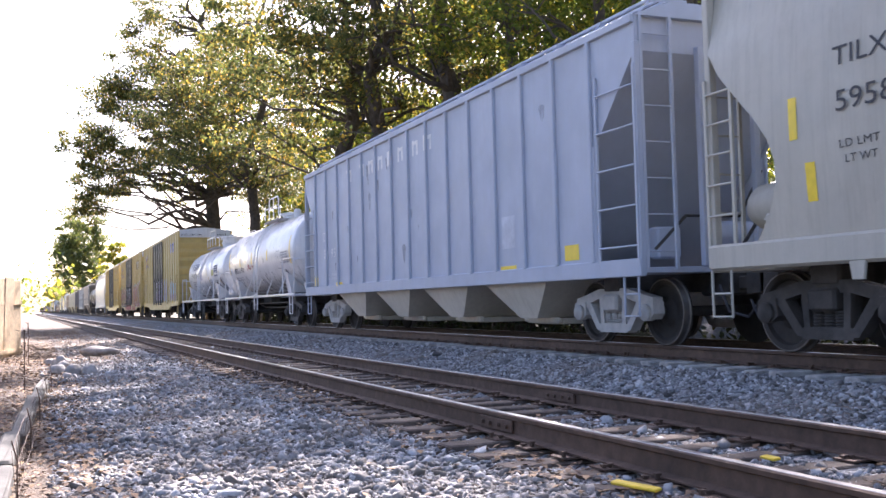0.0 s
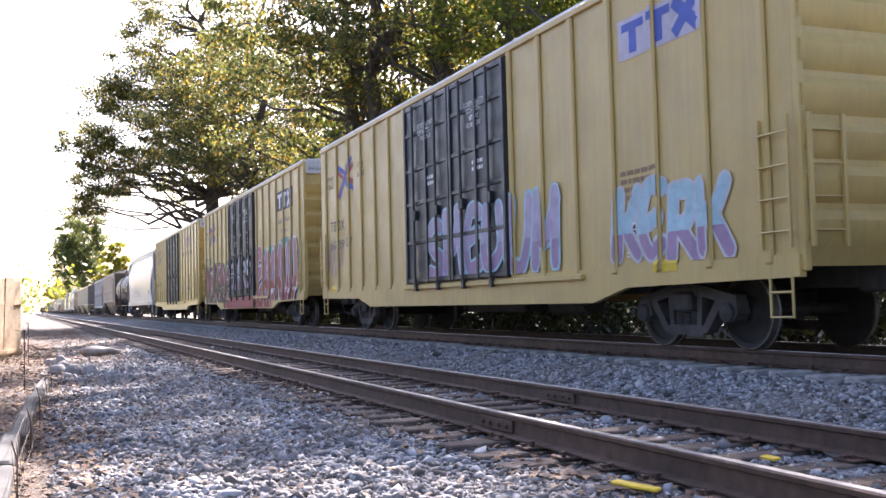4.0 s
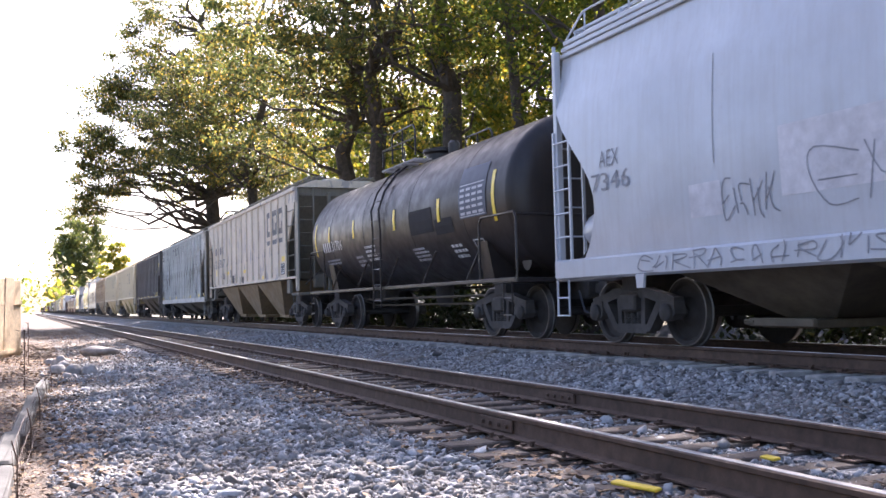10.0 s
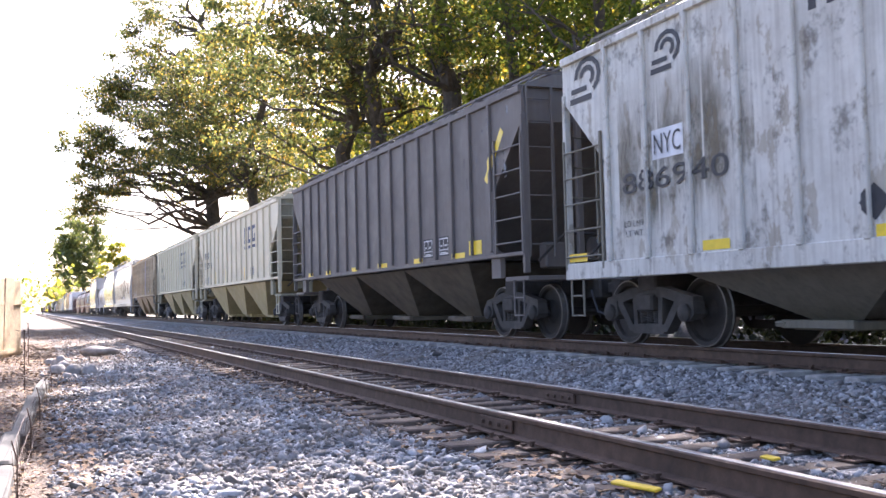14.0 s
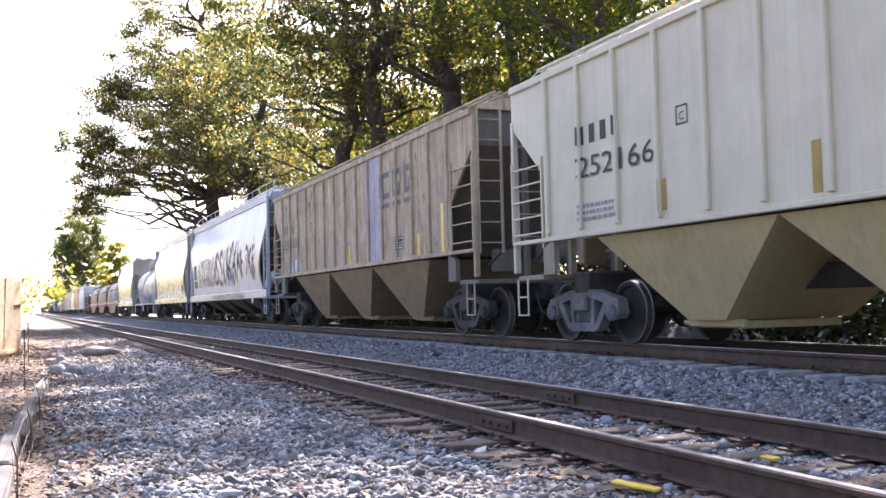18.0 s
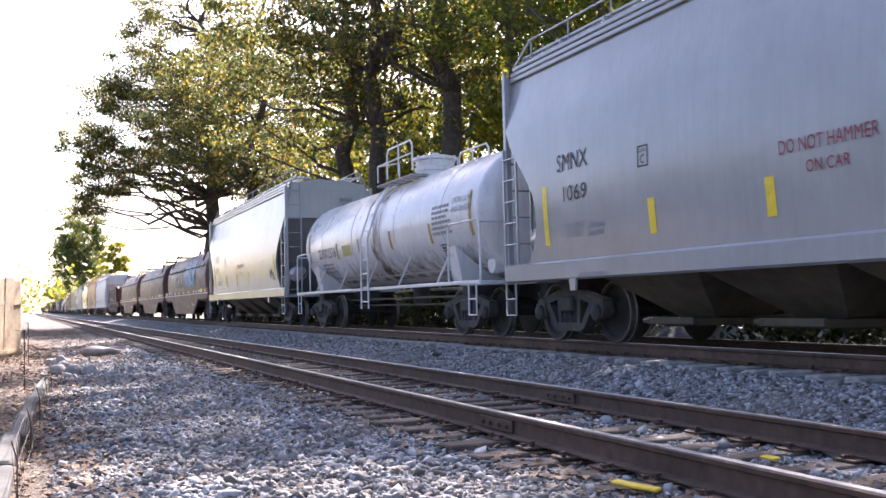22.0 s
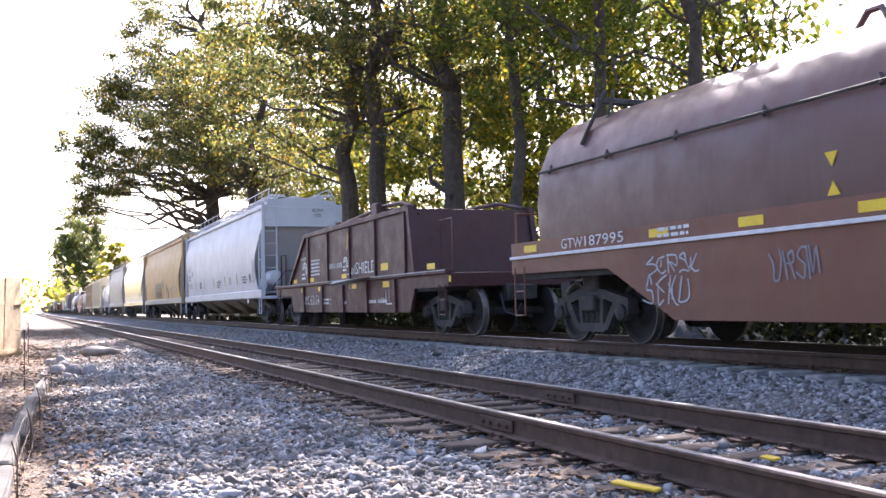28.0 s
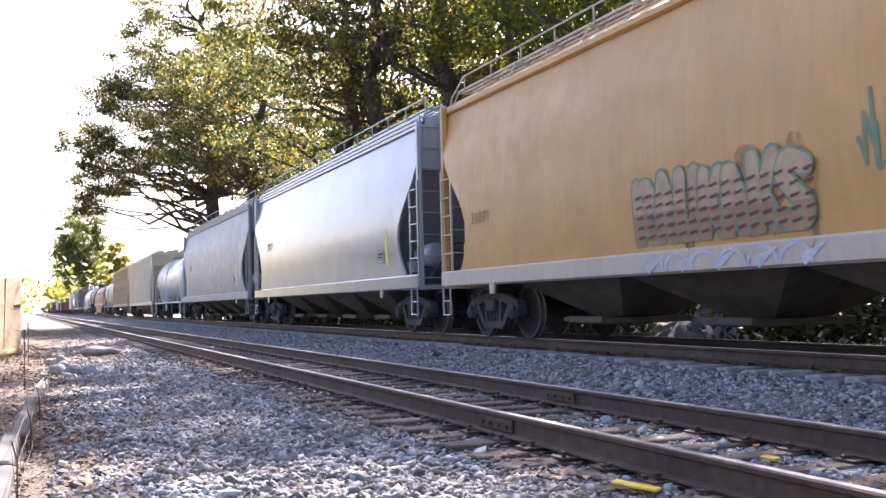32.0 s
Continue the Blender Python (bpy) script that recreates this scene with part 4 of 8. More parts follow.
def rib_hopper(name, label, c1, c0, mat, bay_mat, eave=4.25, ribs=14, bays=3, cut=(3.6, 2.5, 1.2), inset=1.45, frame_mat=M_STEEL, end_mat=None, ladder_mat=None, n_hatch=6, side_bot=1.08, bay_y=0.55, bay_w=1.0):
    L = c1 - c0
    car = thing(name, label, "freight car", "train")
    h = L / 2
    end_mat, ladder_mat = end_mat or mat, ladder_mat or mat
    za, zb, dx = cut
    W = 1.5
    core = Build()
    core.prism_y([(h - 0.12, eave), (h - 0.12, za), (h - 2.7, side_bot), (-h + 2.7, side_bot), (-h + 0.12, za), (-h + 0.12, eave)], -W + 0.06, W - 0.06)
    part("hopper_body", core, end_mat, car, "sloping end sheets and hopper core")
    prof = [(h - 0.04, eave), (h - 0.04, za), (h - dx, zb), (h - dx, side_bot), (-h + dx, side_bot), (-h + dx, zb), (-h + 0.04, za), (-h + 0.04, eave)]
    for s in (-1, 1):
        b = Build()
        b.prism_y(prof, s * W, s * (W - 0.05))
        part("side_sheet", b, mat, car)
        sill = Build()
        sill.box(-h + 0.02, h - 0.02, s * (W - 0.06), s * (W + 0.035), side_bot - (0.14 if side_bot < 1.3 else 0.03), side_bot + (0.10 if side_bot < 1.3 else 0.04), 0.012)
        part("side_sill", sill, mat, car)
        part("top_chord", Build().box(-h + 0.05, h - 0.05, s * (W - 0.03), s * (W + 0.05), eave - 0.10, eave + 0.02, 0.012), mat, car)
        for e in (-1, 1):
            part("side_post", Build().box(e * (h - dx - 0.05), e * (h - dx + 0.05), s * (W - 0.02), s * (W + 0.03), side_bot, zb + 0.05, 0.01), mat, car)
            part("corner_post", Build().box(e * (h - 0.10), e * (h - 0.02), s * (W - 0.08), s * (W + 0.02), min(side_bot, 1.2) - 0.1, za + 0.1, 0.01), mat, car)
    steps = []
    def rib():
        b = Build()
        b.box(-0.045, 0.045, -0.055, 0.01, side_bot + 0.08, eave - 0.08, 0.014)
        return b.mesh("rib", mat)
    rm = rib()
    far = Build()
    for i in range(ribs):
        x = -h + dx + 0.05 + (L - 2 * dx - 0.1) * i / (ribs - 1)
        r = part("rib", rm, None, car)
        r.location = (x, -W, 0)
        steps.append((x - 0.032, x + 0.032, 0.055, x - 0.047, x + 0.047))
        far.box(x - 0.045, x + 0.045, W - 0.01, W + 0.055, side_bot + 0.08, eave - 0.08)
    part("ribs", far, mat, car)
    SURF[car.name] = (lambda z: W, steps)
    roof = Build()
    roof.prism_x([(-W - 0.02, eave), (W + 0.02, eave), (0.9, eave + 0.22), (-0.9, eave + 0.22)], -h + 0.02, h - 0.02)
    part("roof", roof, mat, car)
    roof_walk(car, L, eave + 0.33, ladder_mat, rail=False, y=0.8, eave_y=1.3, eave_z=eave + 0.1)
    hatches(car, L, eave + 0.34, mat, n_hatch)
    span = (L - 5.0) / bays
    for i in range(bays):
        x = -h + 2.5 + span * (i + 0.5)
        part("hopper_bay", bay_mesh(x, span * bay_w, 0.75 * bay_w, side_bot - 0.05, 0.36, 1.42, bay_y), bay_mat, car, "sloping discharge bay")
        gate(car, x, 0.95, 0.32, bay_mat, 0.75)
    for e in (-1, 1):
        ladder(car, min(e * (h - dx + 0.12), e * (h - 0.06)), max(e * (h - dx + 0.12), e * (h - 0.06)), -W - 0.02, side_bot, za - 0.2 if e > 0 else za - 0.6, 5, ladder_mat)
        ladder(car, -1.42, -0.95, e * (h - 0.03), side_bot - 0.05, eave, 7, ladder_mat, "end_ladder", "y")
        stirrup(car, e * (h - 0.3), -W, ladder_mat)
        for y in (-0.45, 0.45, 1.4):
            part("end_post", Build().box(e * (h - 0.13), e * (h - 0.03), y - 0.05, y + 0.05, 1.07, za + 0.1, 0.01), end_mat, car)
        part("end_platform", Build().box(e * (h - 0.9), e * (h - 0.05), -1.45, 1.45, 0.98, 1.06, 0.01), end_mat, car)
        if side_bot > 1.3:
            part("corner_gusset", Build().prism_y([(e * (h - 1.35), 1.6), (e * (h - 1.35), 1.05), (e * (h - 1.0), 1.05), (e * (h - 1.0), 1.45)], -1.49, -1.4), end_mat, car)
        part("brake_pipe", Build().pipe([(e * (h - 0.16), -1.2, 1.3), (e * (h - 0.16), -0.7, 1.75), (e * (h - 0.16), 0.2, 1.75), (e * (h - 0.16), 0.6, 2.4)], 0.022, 6), M_STEEL, car)
        g = Build()
        g.tube((e * (h - 0.9), 0.25, 1.55), (e * (h - 0.9), 0.95, 1.55), 0.2, 12)
        part("air_reservoir", g, end_mat, car)
        part("brake_valve", Build().box(e * (h - 1.0), e * (h - 0.75), -0.75, -0.35, 1.2, 1.65, 0.03), end_mat, car)
    end_gear(car, L, mat, inset, frame_mat)
    return car


def smooth_hopper(name, label, c1, c0, mat, bay_mat, eave=4.35, inset=1.45, frame_mat=M_STEEL, bays=4, rail_mat=None, bulge=0.10, sill_z=0.95, bead=True, cut=1.25, sill_mat=None, end_mat=None):
    L = c1 - c0
    h = L / 2
    car = thing(name, label, "freight car", "train")
    rail_mat = rail_mat or mat
    def half(z):
        k = (z - sill_z) / (eave - sill_z)
        return 1.42 + bulge * math.sin(math.pi * min(1, k * 1.15)) - 0.12 * max(0, k - 0.75) * 4
    SURF[car.name] = (lambda z: half(z) if z > sill_z + 0.3 else 1.52, [])
    zs = [sill_z + 0.28, 1.4, 1.6, 1.85, 2.1, 2.35, 2.6, 2.9, 3.2, 3.5, 3.8, 4.05, eave]
    def back(z):
        """How far the side's end stands back from the car's end."""
        if z > 3.75:
            return 0.08
        k = (3.75 - z) / (3.75 - 2.0)
        if z >= 2.0:
            return 0.08 + (cut - 0.08) * (0.5 - 0.5 * math.cos(math.pi * k))
        return cut - 0.45 * ((2.0 - z) / 0.8) ** 2
    for s in (-1, 1):
        b = Build()
        rows = []
        for z in zs:
            w = h - back(z)
            rows.append([(-w + 2 * w * i / 24, s * half(z), z) for i in range(25)])
        inner = [[(x, y - s * 0.05, z) for x, y, z in r] for r in rows]
        b.loft(rows, caps=False, closed=False)
        b.loft(inner, caps=False, closed=False)
        edge = [r[0] for r in rows] , [r[0] for r in inner]
        b.loft(edge, caps=False, closed=False)
        b.loft(([r[-1] for r in rows], [r[-1] for r in inner]), caps=False, closed=False)
        part("side_sheet", b, mat, car, "smooth curved steel side")
        sill = Build()
        sill.box(-h + 0.05, h - 0.05, s * 1.36, s * 1.52, sill_z, sill_z + 0.30, 0.03)
        part("side_sill", sill, sill_mat or mat, car)
        if not bead:
            part("eave_chord", Build().box(-h + 0.06, h - 0.06, s * (half(eave) - 0.06), s * (half(eave) + 0.07), eave - 0.04, eave + 0.10, 0.03), mat, car, "wide ledge below the roof")
        if bead:
            for k in (0.0, 0.11, 0.22):
                e = Build()
                yy = half(eave) + 0.03 - k * 0.35
                e.box(-h + 0.08, h - 0.08, s * (yy - 0.03), s * (yy + 0.02), eave + k - 0.02, eave + k + 0.06, 0.015)
                part("roof_bead", e, mat, car)
    core = Build()
    rings = []
    for z in [sill_z + 0.15] + zs:
        w = h - 0.25 - max(0.0, (3.6 - z)) * 1.15
        y = half(z) - 0.07
        rings.append([(-w, -y, z), (w, -y, z), (w, y, z), (-w, y, z)])
    core.loft(rings)
    part("hopper_body", core, end_mat or mat, car, "sloping end sheets")
    roof = Build()
    yy = half(eave)
    roof.prism_x([(-yy, eave - 0.02), (yy, eave - 0.02), (yy - 0.1, eave + 0.2), (0.55, eave + 0.34), (-0.55, eave + 0.34), (-yy + 0.1, eave + 0.2)], -h + 0.1, h - 0.1)
    part("roof", roof, mat, car)
    roof_walk(car, L, eave + 0.42, rail_mat, True, 0.85, yy - 0.02, eave + 0.1)
    hatches(car, L, eave + 0.42, mat, 8, 0.3)
    span = (L - 5.4) / bays
    for i in range(bays):
        x = -h + 2.7 + span * (i + 0.5)
        part("hopper_bay", bay_mesh(x, span * 0.98, 0.8, sill_z + 0.05, 0.38, 1.30, 0.45), bay_mat, car, "sloping discharge bay")
        gate(car, x, 0.9, 0.34, bay_mat, 0.8)
    for e in (-1, 1):
        x0, x1 = sorted((e * (h - 0.52), e * (h - 0.06)))
        ladder(car, x0, x1, -1.47, sill_z + 0.1, 3.2, 6, rail_mat)
        ladder(car, -1.40, -0.95, e * (h - 0.02), sill_z, eave + 0.2, 8, rail_mat, "end_ladder", "y")
        stirrup(car, e * (h - 0.28), -1.5, rail_mat, sill_z)
        for y in (-1.41, 1.41):
            part("end_post", Build().box(e * (h - 0.14), e * (h - 0.04), y - 0.05, y + 0.05, sill_z + 0.09, eave + 0.1, 0.01), mat, car)
        part("end_panel", Build().box(e * (h - 0.12), e * (h - 0.06), -1.355, 1.355, 3.45, eave, 0.01), end_mat or mat, car)
        part("end_platform", Build().box(e * (h - 1.1), e * (h - 0.05), -1.45, 1.45, sill_z - 0.02, sill_z + 0.08, 0.01), mat, car)
        part("brake_pipe", Build().pipe([(e * (h - 0.2), -1.2, sill_z + 0.2), (e * (h - 0.2), -0.6, 1.9), (e * (h - 0.2), 0.3, 1.9), (e * (h - 0.2), 0.7, 2.6)], 0.022, 6), M_STEEL, car)
        tank = Build().lathe_x([(e * (h - 1.22), 0.12), (e * (h - 1.18), 0.22), (e * (h - 1.08), 0.27), (e * (h - 0.42), 0.27), (e * (h - 0.32), 0.22), (e * (h - 0.28), 0.12)], -0.92, 1.68, 16)
        part("air_reservoir", tank, mat, car, "pale round-ended air reservoir")
        valve = part("brake_valve", Build().box(e * (h - 1.22), e * (h - 0.84), -1.33, -1.12, 1.30, 1.56, 0.02), mat, car)
        for z in (1.36, 1.43, 1.50):
            part("valve_rib", Build().box(e * (h - 1.21), e * (h - 0.85), -1.345, -1.325, z - 0.015, z + 0.015), mat, valve)
        part("jacking_pad", Build().prism_y([(e * (h - 2.45), sill_z + 0.02), (e * (h - 2.25), sill_z + 0.02), (e * (h - 2.28), sill_z - 0.16), (e * (h - 2.42), sill_z - 0.16)], -1.525, -1.49), sill_mat or mat, car)
        part("brake_cylinder", Build().box(e * (h - 0.7), e * (h - 0.4), 0.3, 0.8, 1.15, 1.7, 0.03), mat, car)
    end_gear(car, L, mat, inset, frame_mat)
    return car


def tank_car(name, label, c1, c0, mat, r=1.37, cz=2.42, inset=1.5, frame_mat=M_STEEL, rail_mat=None, band_mat=None, dome="box", straps=(), over=0.55, walkway=True, shift=0.0, fit_x=0.0, deck=(-1.2, 1.2)):
    L = c1 - c0
    h = L / 2
    car = thing(name, label, "tank car", "train")
    rail_mat = rail_mat or mat
    b = Build()
    e = h - over
    prof = []
    for i in range(10):
        a = i / 9 * math.pi / 2
        prof.append((-e - 0.38 * math.cos(a), max(0.02, r * math.sin(a) ** 0.62)))
    prof += [(-x, q) for x, q in reversed(prof)]
    b.lathe_x([(x + shift, q) for x, q in prof], 0, cz, 40)
    part("tank", b, mat, car, "welded cylindrical tank with domed ends")
    SURF[car.name] = (lambda z: math.sqrt(max(0.01, (r + 0.004) ** 2 - (z - cz) ** 2)), [])
    for k in straps:
        w = Build()
        w.lathe_x([(k * L - 0.035, r + 0.002), (k * L - 0.03, r + 0.014), (k * L + 0.03, r + 0.014), (k * L + 0.035, r + 0.002)], 0, cz, 40)
        part("tank_band", w, band_mat or mat, car)
    for k in (-0.33, -0.12, 0.12, 0.33):
        w = Build()
        w.lathe_x([(k * L - 0.012, r + 0.001), (k * L, r + 0.006), (k * L + 0.012, r + 0.001)], 0, cz, 40)
        part("weld_seam", w, band_mat or mat, car)
    bot = cz - r
    sill = Build()
    for s in (-1, 1):
        sill.box(-h + 0.1, h - 0.1, s * 1.40, s * 1.47, 0.98, 1.05, 0.01)
    for k in (-1, 1):
        sill.box(k * (h - 1.0), k * (h - 0.06), -1.46, 1.46, 0.96, 1.04, 0.01)
    part("side_walk", sill, rail_mat, car, "narrow running boards")
    for x in np.linspace(-h + 2.2, h - 2.2, 5):
        for s in (-1, 1):
            part("bracket", Build().tube((x, s * 1.42, 1.04), (x + 0.35, s * 1.25, cz - r * 0.55), 0.025, 6), rail_mat, car)
    for k in (-1, 1):
        sd = Build()
        x = k * (h - 1.75)
        sd.prism_x([(-1.15, 1.0), (1.15, 1.0), (1.3, 1.75), (0.9, 1.45), (0, bot + 0.03), (-0.9, 1.45), (-1.3, 1.75)], x - 0.22, x + 0.22)
        part("saddle", sd, rail_mat, car, "tank support saddle")
        for s in (-1, 1):
            rl = Build()
            rl.pipe([(k * (h - 1.55), s * 1.44, 1.04), (k * (h - 1.55), s * 1.44, 2.05), (k * (h - 1.45), s * 1.44, 2.15), (k * (h - 0.15), s * 1.44, 2.15), (k * (h - 0.07), s * 1.44, 2.05), (k * (h - 0.07), s * 1.44, 1.0)], 0.022, 6)
            part("side_handrail", rl, rail_mat, car)
        rl = Build().pipe([(k * (h - 0.07), -1.44, 2.1), (k * (h - 0.07), 1.44, 2.1)], 0.02, 6)
        part("end_rail", rl, rail_mat, car, "pipe handrail")
        stirrup(car, k * (h - 0.4), -1.46, rail_mat)
        g = Build()
        g.tube((k * (h - 0.75), -0.9, 1.35), (k * (h - 0.75), -0.25, 1.35), 0.17, 12)
        part("air_reservoir", g, rail_mat, car)
        part("brake_valve", Build().box(k * (h - 0.75), k * (h - 0.45), 0.2, 0.8, 1.05, 1.5, 0.03), rail_mat, car)
    # ladder, top platform and fittings at mid-length
    ld = Build()
    pts = [(-1.50, 0.55), (-1.50, cz - 0.15)] + [(-(r + 0.10) * math.cos(a), cz + (r + 0.10) * math.sin(a)) for a in (0.2, 0.5, 0.8, 1.05)]
    for dx in (fit_x - 0.27, fit_x + 0.27):
        ld.pipe([(dx, y, z) for y, z in pts], 0.024, 6)
    for (y0, z0), (y1, z1) in zip(pts, pts[1:]):
        n = max(1, int(math.hypot(y1 - y0, z1 - z0) / 0.33))
        for i in range(n):
            k = (i + 0.5) / n
            ld.tube((fit_x - 0.27, y0 + (y1 - y0) * k, z0 + (z1 - z0) * k), (fit_x + 0.27, y0 + (y1 - y0) * k, z0 + (z1 - z0) * k), 0.015, 5)
    part("ladder", ld, rail_mat, car, "curved side ladder")
    top = cz + r
    d0, d1 = deck
    dm = (d0 + d1) / 2
    if walkway:
        p = Build()
        for s in (-1, 1):
            for k in range(5):
                p.box(d0, d1, s * (0.97 - k * 0.09), s * (0.93 - k * 0.09), top - 0.10, top - 0.07)
            for k in np.arange(d0 + 0.05, d1, 0.45):
                p.box(k, k + 0.03, s * 0.97, s * 0.55, top - 0.13, top - 0.10)
        part("top_platform", p, M_STEELPALE, car, "narrow grating platform at the dome")
        for s in (-1, 1):
            rr = Build()
            y = s * 0.95
            rr.pipe([(d0 + 0.75, y, top), (d0 + 0.75, y, top + 0.58), (d0 + 0.87, y, top + 0.7), (d1 - 0.15, y, top + 0.7), (d1 - 0.03, y, top + 0.58), (d1 - 0.03, y, top)], 0.024, 6)
            rr.tube((dm + 0.3, y, top), (dm + 0.3, y, top + 0.7), 0.022, 6)
            rr.tube((d0 + 0.05, y, top + 0.4), (d1 - 0.03, y, top + 0.4), 0.018, 6)
            if s < 0:
                rr.pipe([(d0 + 0.05, -0.95, top), (d0 + 0.05, -0.95, top + 0.4)], 0.022, 6)
                rr.pipe([(d0 + 0.05, -0.95, top + 0.4), (d0 + 0.1, -0.4, top + 0.5), (d0 + 0.1, -0.4, top)], 0.022, 6)
            part("platform_rail", rr, rail_mat, car, "pipe safety rail")
    d = Build()
    if dome == "box":
        d.lathe_z([(top - 0.2, 0.46), (top + 0.10, 0.46), (top + 0.12, 0.50), (top + 0.19, 0.50), (top + 0.21, 0.46), (top + 0.36, 0.46), (top + 0.38, 0.53), (top + 0.44, 0.53), (top + 0.47, 0.4), (top + 0.5, 0.12), (top + 0.56, 0.08)], dm + 0.25, 0, 24)
        for k in range(10):
            a = k * math.tau / 10
            d.tube((dm + 0.25 + 0.53 * math.cos(a), 0.53 * math.sin(a), top + 0.28), (dm + 0.25 + 0.53 * math.cos(a), 0.53 * math.sin(a), top + 0.46), 0.022, 5)
    else:
        d.lathe_z([(top - 0.1, 0.36), (top + 0.14, 0.36), (top + 0.18, 0.44), (top + 0.25, 0.44), (top + 0.3, 0.2)], 0, 0, 20)
        d.lathe_z([(top - 0.1, 0.13), (top + 0.3, 0.13), (top + 0.36, 0.08)], 0.75, 0, 12)
    part("dome", d, mat, car, "manway dome")
    o = Build()
    o.lathe_z([(0.55, 0.12), (0.7, 0.2), (bot + 0.1, 0.22)], 0, 0, 12)
    part("outlet_valve", o, M_UNDER, car)
    end_gear(car, L, mat, inset, frame_mat, 3.0)
    return car


def boxcar(name, label, c1, c0, mat, door_mat, end_mat, cap_mat, frame_mat=M_STEEL, door_at=0.52, eave=4.92, trim_mat=None):
    L = c1 - c0
    h = L / 2
    car = thing(name, label, "boxcar", "train")
    W = 1.47
    b = Build()
    b.box(-h + 0.06, h - 0.06, -W, W, 1.05, eave, 0.02)
    part("body", b, mat, car)
    roof = Build()
    roof.prism_x([(-W - 0.03, eave - 0.05), (W + 0.03, eave - 0.05), (W, eave + 0.05), (0, eave + 0.2), (-W, eave + 0.05)], -h + 0.02, h - 0.02)
    part("roof", roof, cap_mat, car, "shallow metal roof")
    door_x = -h + L * door_at
    posts = [x for x in np.linspace(-h + 0.5, h - 0.5, 18)]
    steps = [(door_x - 2.40, door_x + 2.40, 0.072, door_x - 2.44, door_x + 2.44)]
    SURF[car.name] = (lambda z: W if z > 1.08 else W + 0.03, steps)
    def rib():
        q = Build()
        q.box(-0.075, 0.075, -0.05, 0.01, 0.98, eave - 0.09, 0.03)
        return q.mesh("side_post", mat)
    rm = rib()
    far = Build()
    for x in posts:
        if abs(x - door_x) > 2.5:
            r = part("side_post", rm, None, car)
            r.location = (x, -W, 0)
            steps.append((x - 0.046, x + 0.046, 0.05, x - 0.077, x + 0.077))
        far.box(x - 0.07, x + 0.07, W - 0.01, W + 0.05, 0.98, eave - 0.09)
    part("side_posts", far, mat, car)
    for s in (-1, 1):
        sl = Build()
        sl.prism_y([(-h + 0.04, 1.08), (-h + 0.04, 0.84), (-h + 3.3, 0.80), (-h + 4.2, 0.60), (h - 4.2, 0.60), (h - 3.3, 0.80), (h - 0.04, 0.84), (h - 0.04, 1.08)], s * (W - 0.06), s * (W + 0.03))
        part("side_sill", sl, mat, car)
        tp = Build()
        tp.box(-h + 0.04, h - 0.04, s * (W - 0.02), s * (W + 0.05), eave - 0.11, eave - 0.01, 0.01)
        part("top_plate", tp, trim_mat or mat, car)
    for k in (-1, 1):
        d = Build()
        x0, x1 = sorted((door_x + k * 0.02, door_x + k * 2.42))
        d.box(x0, x1, -W - 0.07, -W + 0.02, 1.05, eave - 0.14, 0.015)
        door = part("door", d, door_mat, car, "dark sliding plug door")
        f = Build()
        for x in (x0 + 0.05, (x0 + x1) / 2, x1 - 0.05):
            f.box(x - 0.05, x + 0.05, -W - 0.11, -W - 0.06, 1.06, eave - 0.16, 0.012)
        for z in (1.12, 1.9, 2.7, 3.4, 4.15, eave - 0.22):
            f.box(x0, x1, -W - 0.095, -W - 0.06, z - 0.045, z + 0.045, 0.012)
        part("door_frame", f, door_mat, door)
        g = Build()
        for x in (x0 + 0.6, x1 - 0.6):
            g.tube((x, -W - 0.13, 1.0), (x, -W - 0.13, eave - 0.2), 0.028, 7)
            g.box(x - 0.09, x + 0.09, -W - 0.15, -W - 0.08, 2.35, 2.55, 0.01)
            g.box(x - 0.06, x + 0.06, -W - 0.15, -W - 0.07, 0.9, 1.05, 0.01)
        part("lock_rod", g, door_mat, door)
    trk = Build()
    trk.box(door_x - 2.6, door_x + 4.8, -W - 0.10, -W, 0.94, 1.02, 0.01)
    part("door_track", trk, mat, car)
    for e in (-1, 1):
        q = Build()
        prof = [(e * (h - 0.10), eave - 0.1), (e * (h - 0.10), 0.95)]
        for i in range(7):
            z = 1.35 + i * 0.47
            prof += [(e * (h - 0.03), z - 0.21), (e * (h + 0.03), z - 0.12), (e * (h + 0.05), z + 0.08), (e * (h - 0.03), z + 0.19)]
        q.prism_y(prof, -W + 0.03, W - 0.03)
        q.box(e * (h - 0.08), e * (h + 0.02), -W, -W + 0.09, 0.9, eave, 0.01)
        q.box(e * (h - 0.08), e * (h + 0.02), W - 0.09, W, 0.9, eave, 0.01)
        part("corrugated_end", q, end_mat, car, "corrugated steel end")
        t = Build()
        t.box(e * (h - 0.09), e * (h + 0.015), -W + 0.05, W - 0.05, eave - 0.36, eave + 0.04, 0.012)
        part("end_cap", t, cap_mat, car, "pale cap strip above the end")
        x0, x1 = sorted((e * (h - 0.1), e * (h - 0.55)))
        ladder(car, x0, x1, -W - 0.07, 1.15, 2.55, 4, mat, "ladder")
        ladder(car, -1.4, -0.95, e * (h + 0.08), 1.15, 2.55, 4, end_mat, "end_ladder", "y")
        stirrup(car, e * (h - 0.33), -W - 0.02, mat, 0.95)
        g = Build()
        g.box(e * (h + 0.02), e * (h + 0.3), 0.3, 0.75, 2.0, 2.5, 0.03)
        part("brake_housing", g, end_mat, car)
    u = Build()
    u.box(-1.2, 1.4, -0.7, 0.5, 0.45, 0.85, 0.04)
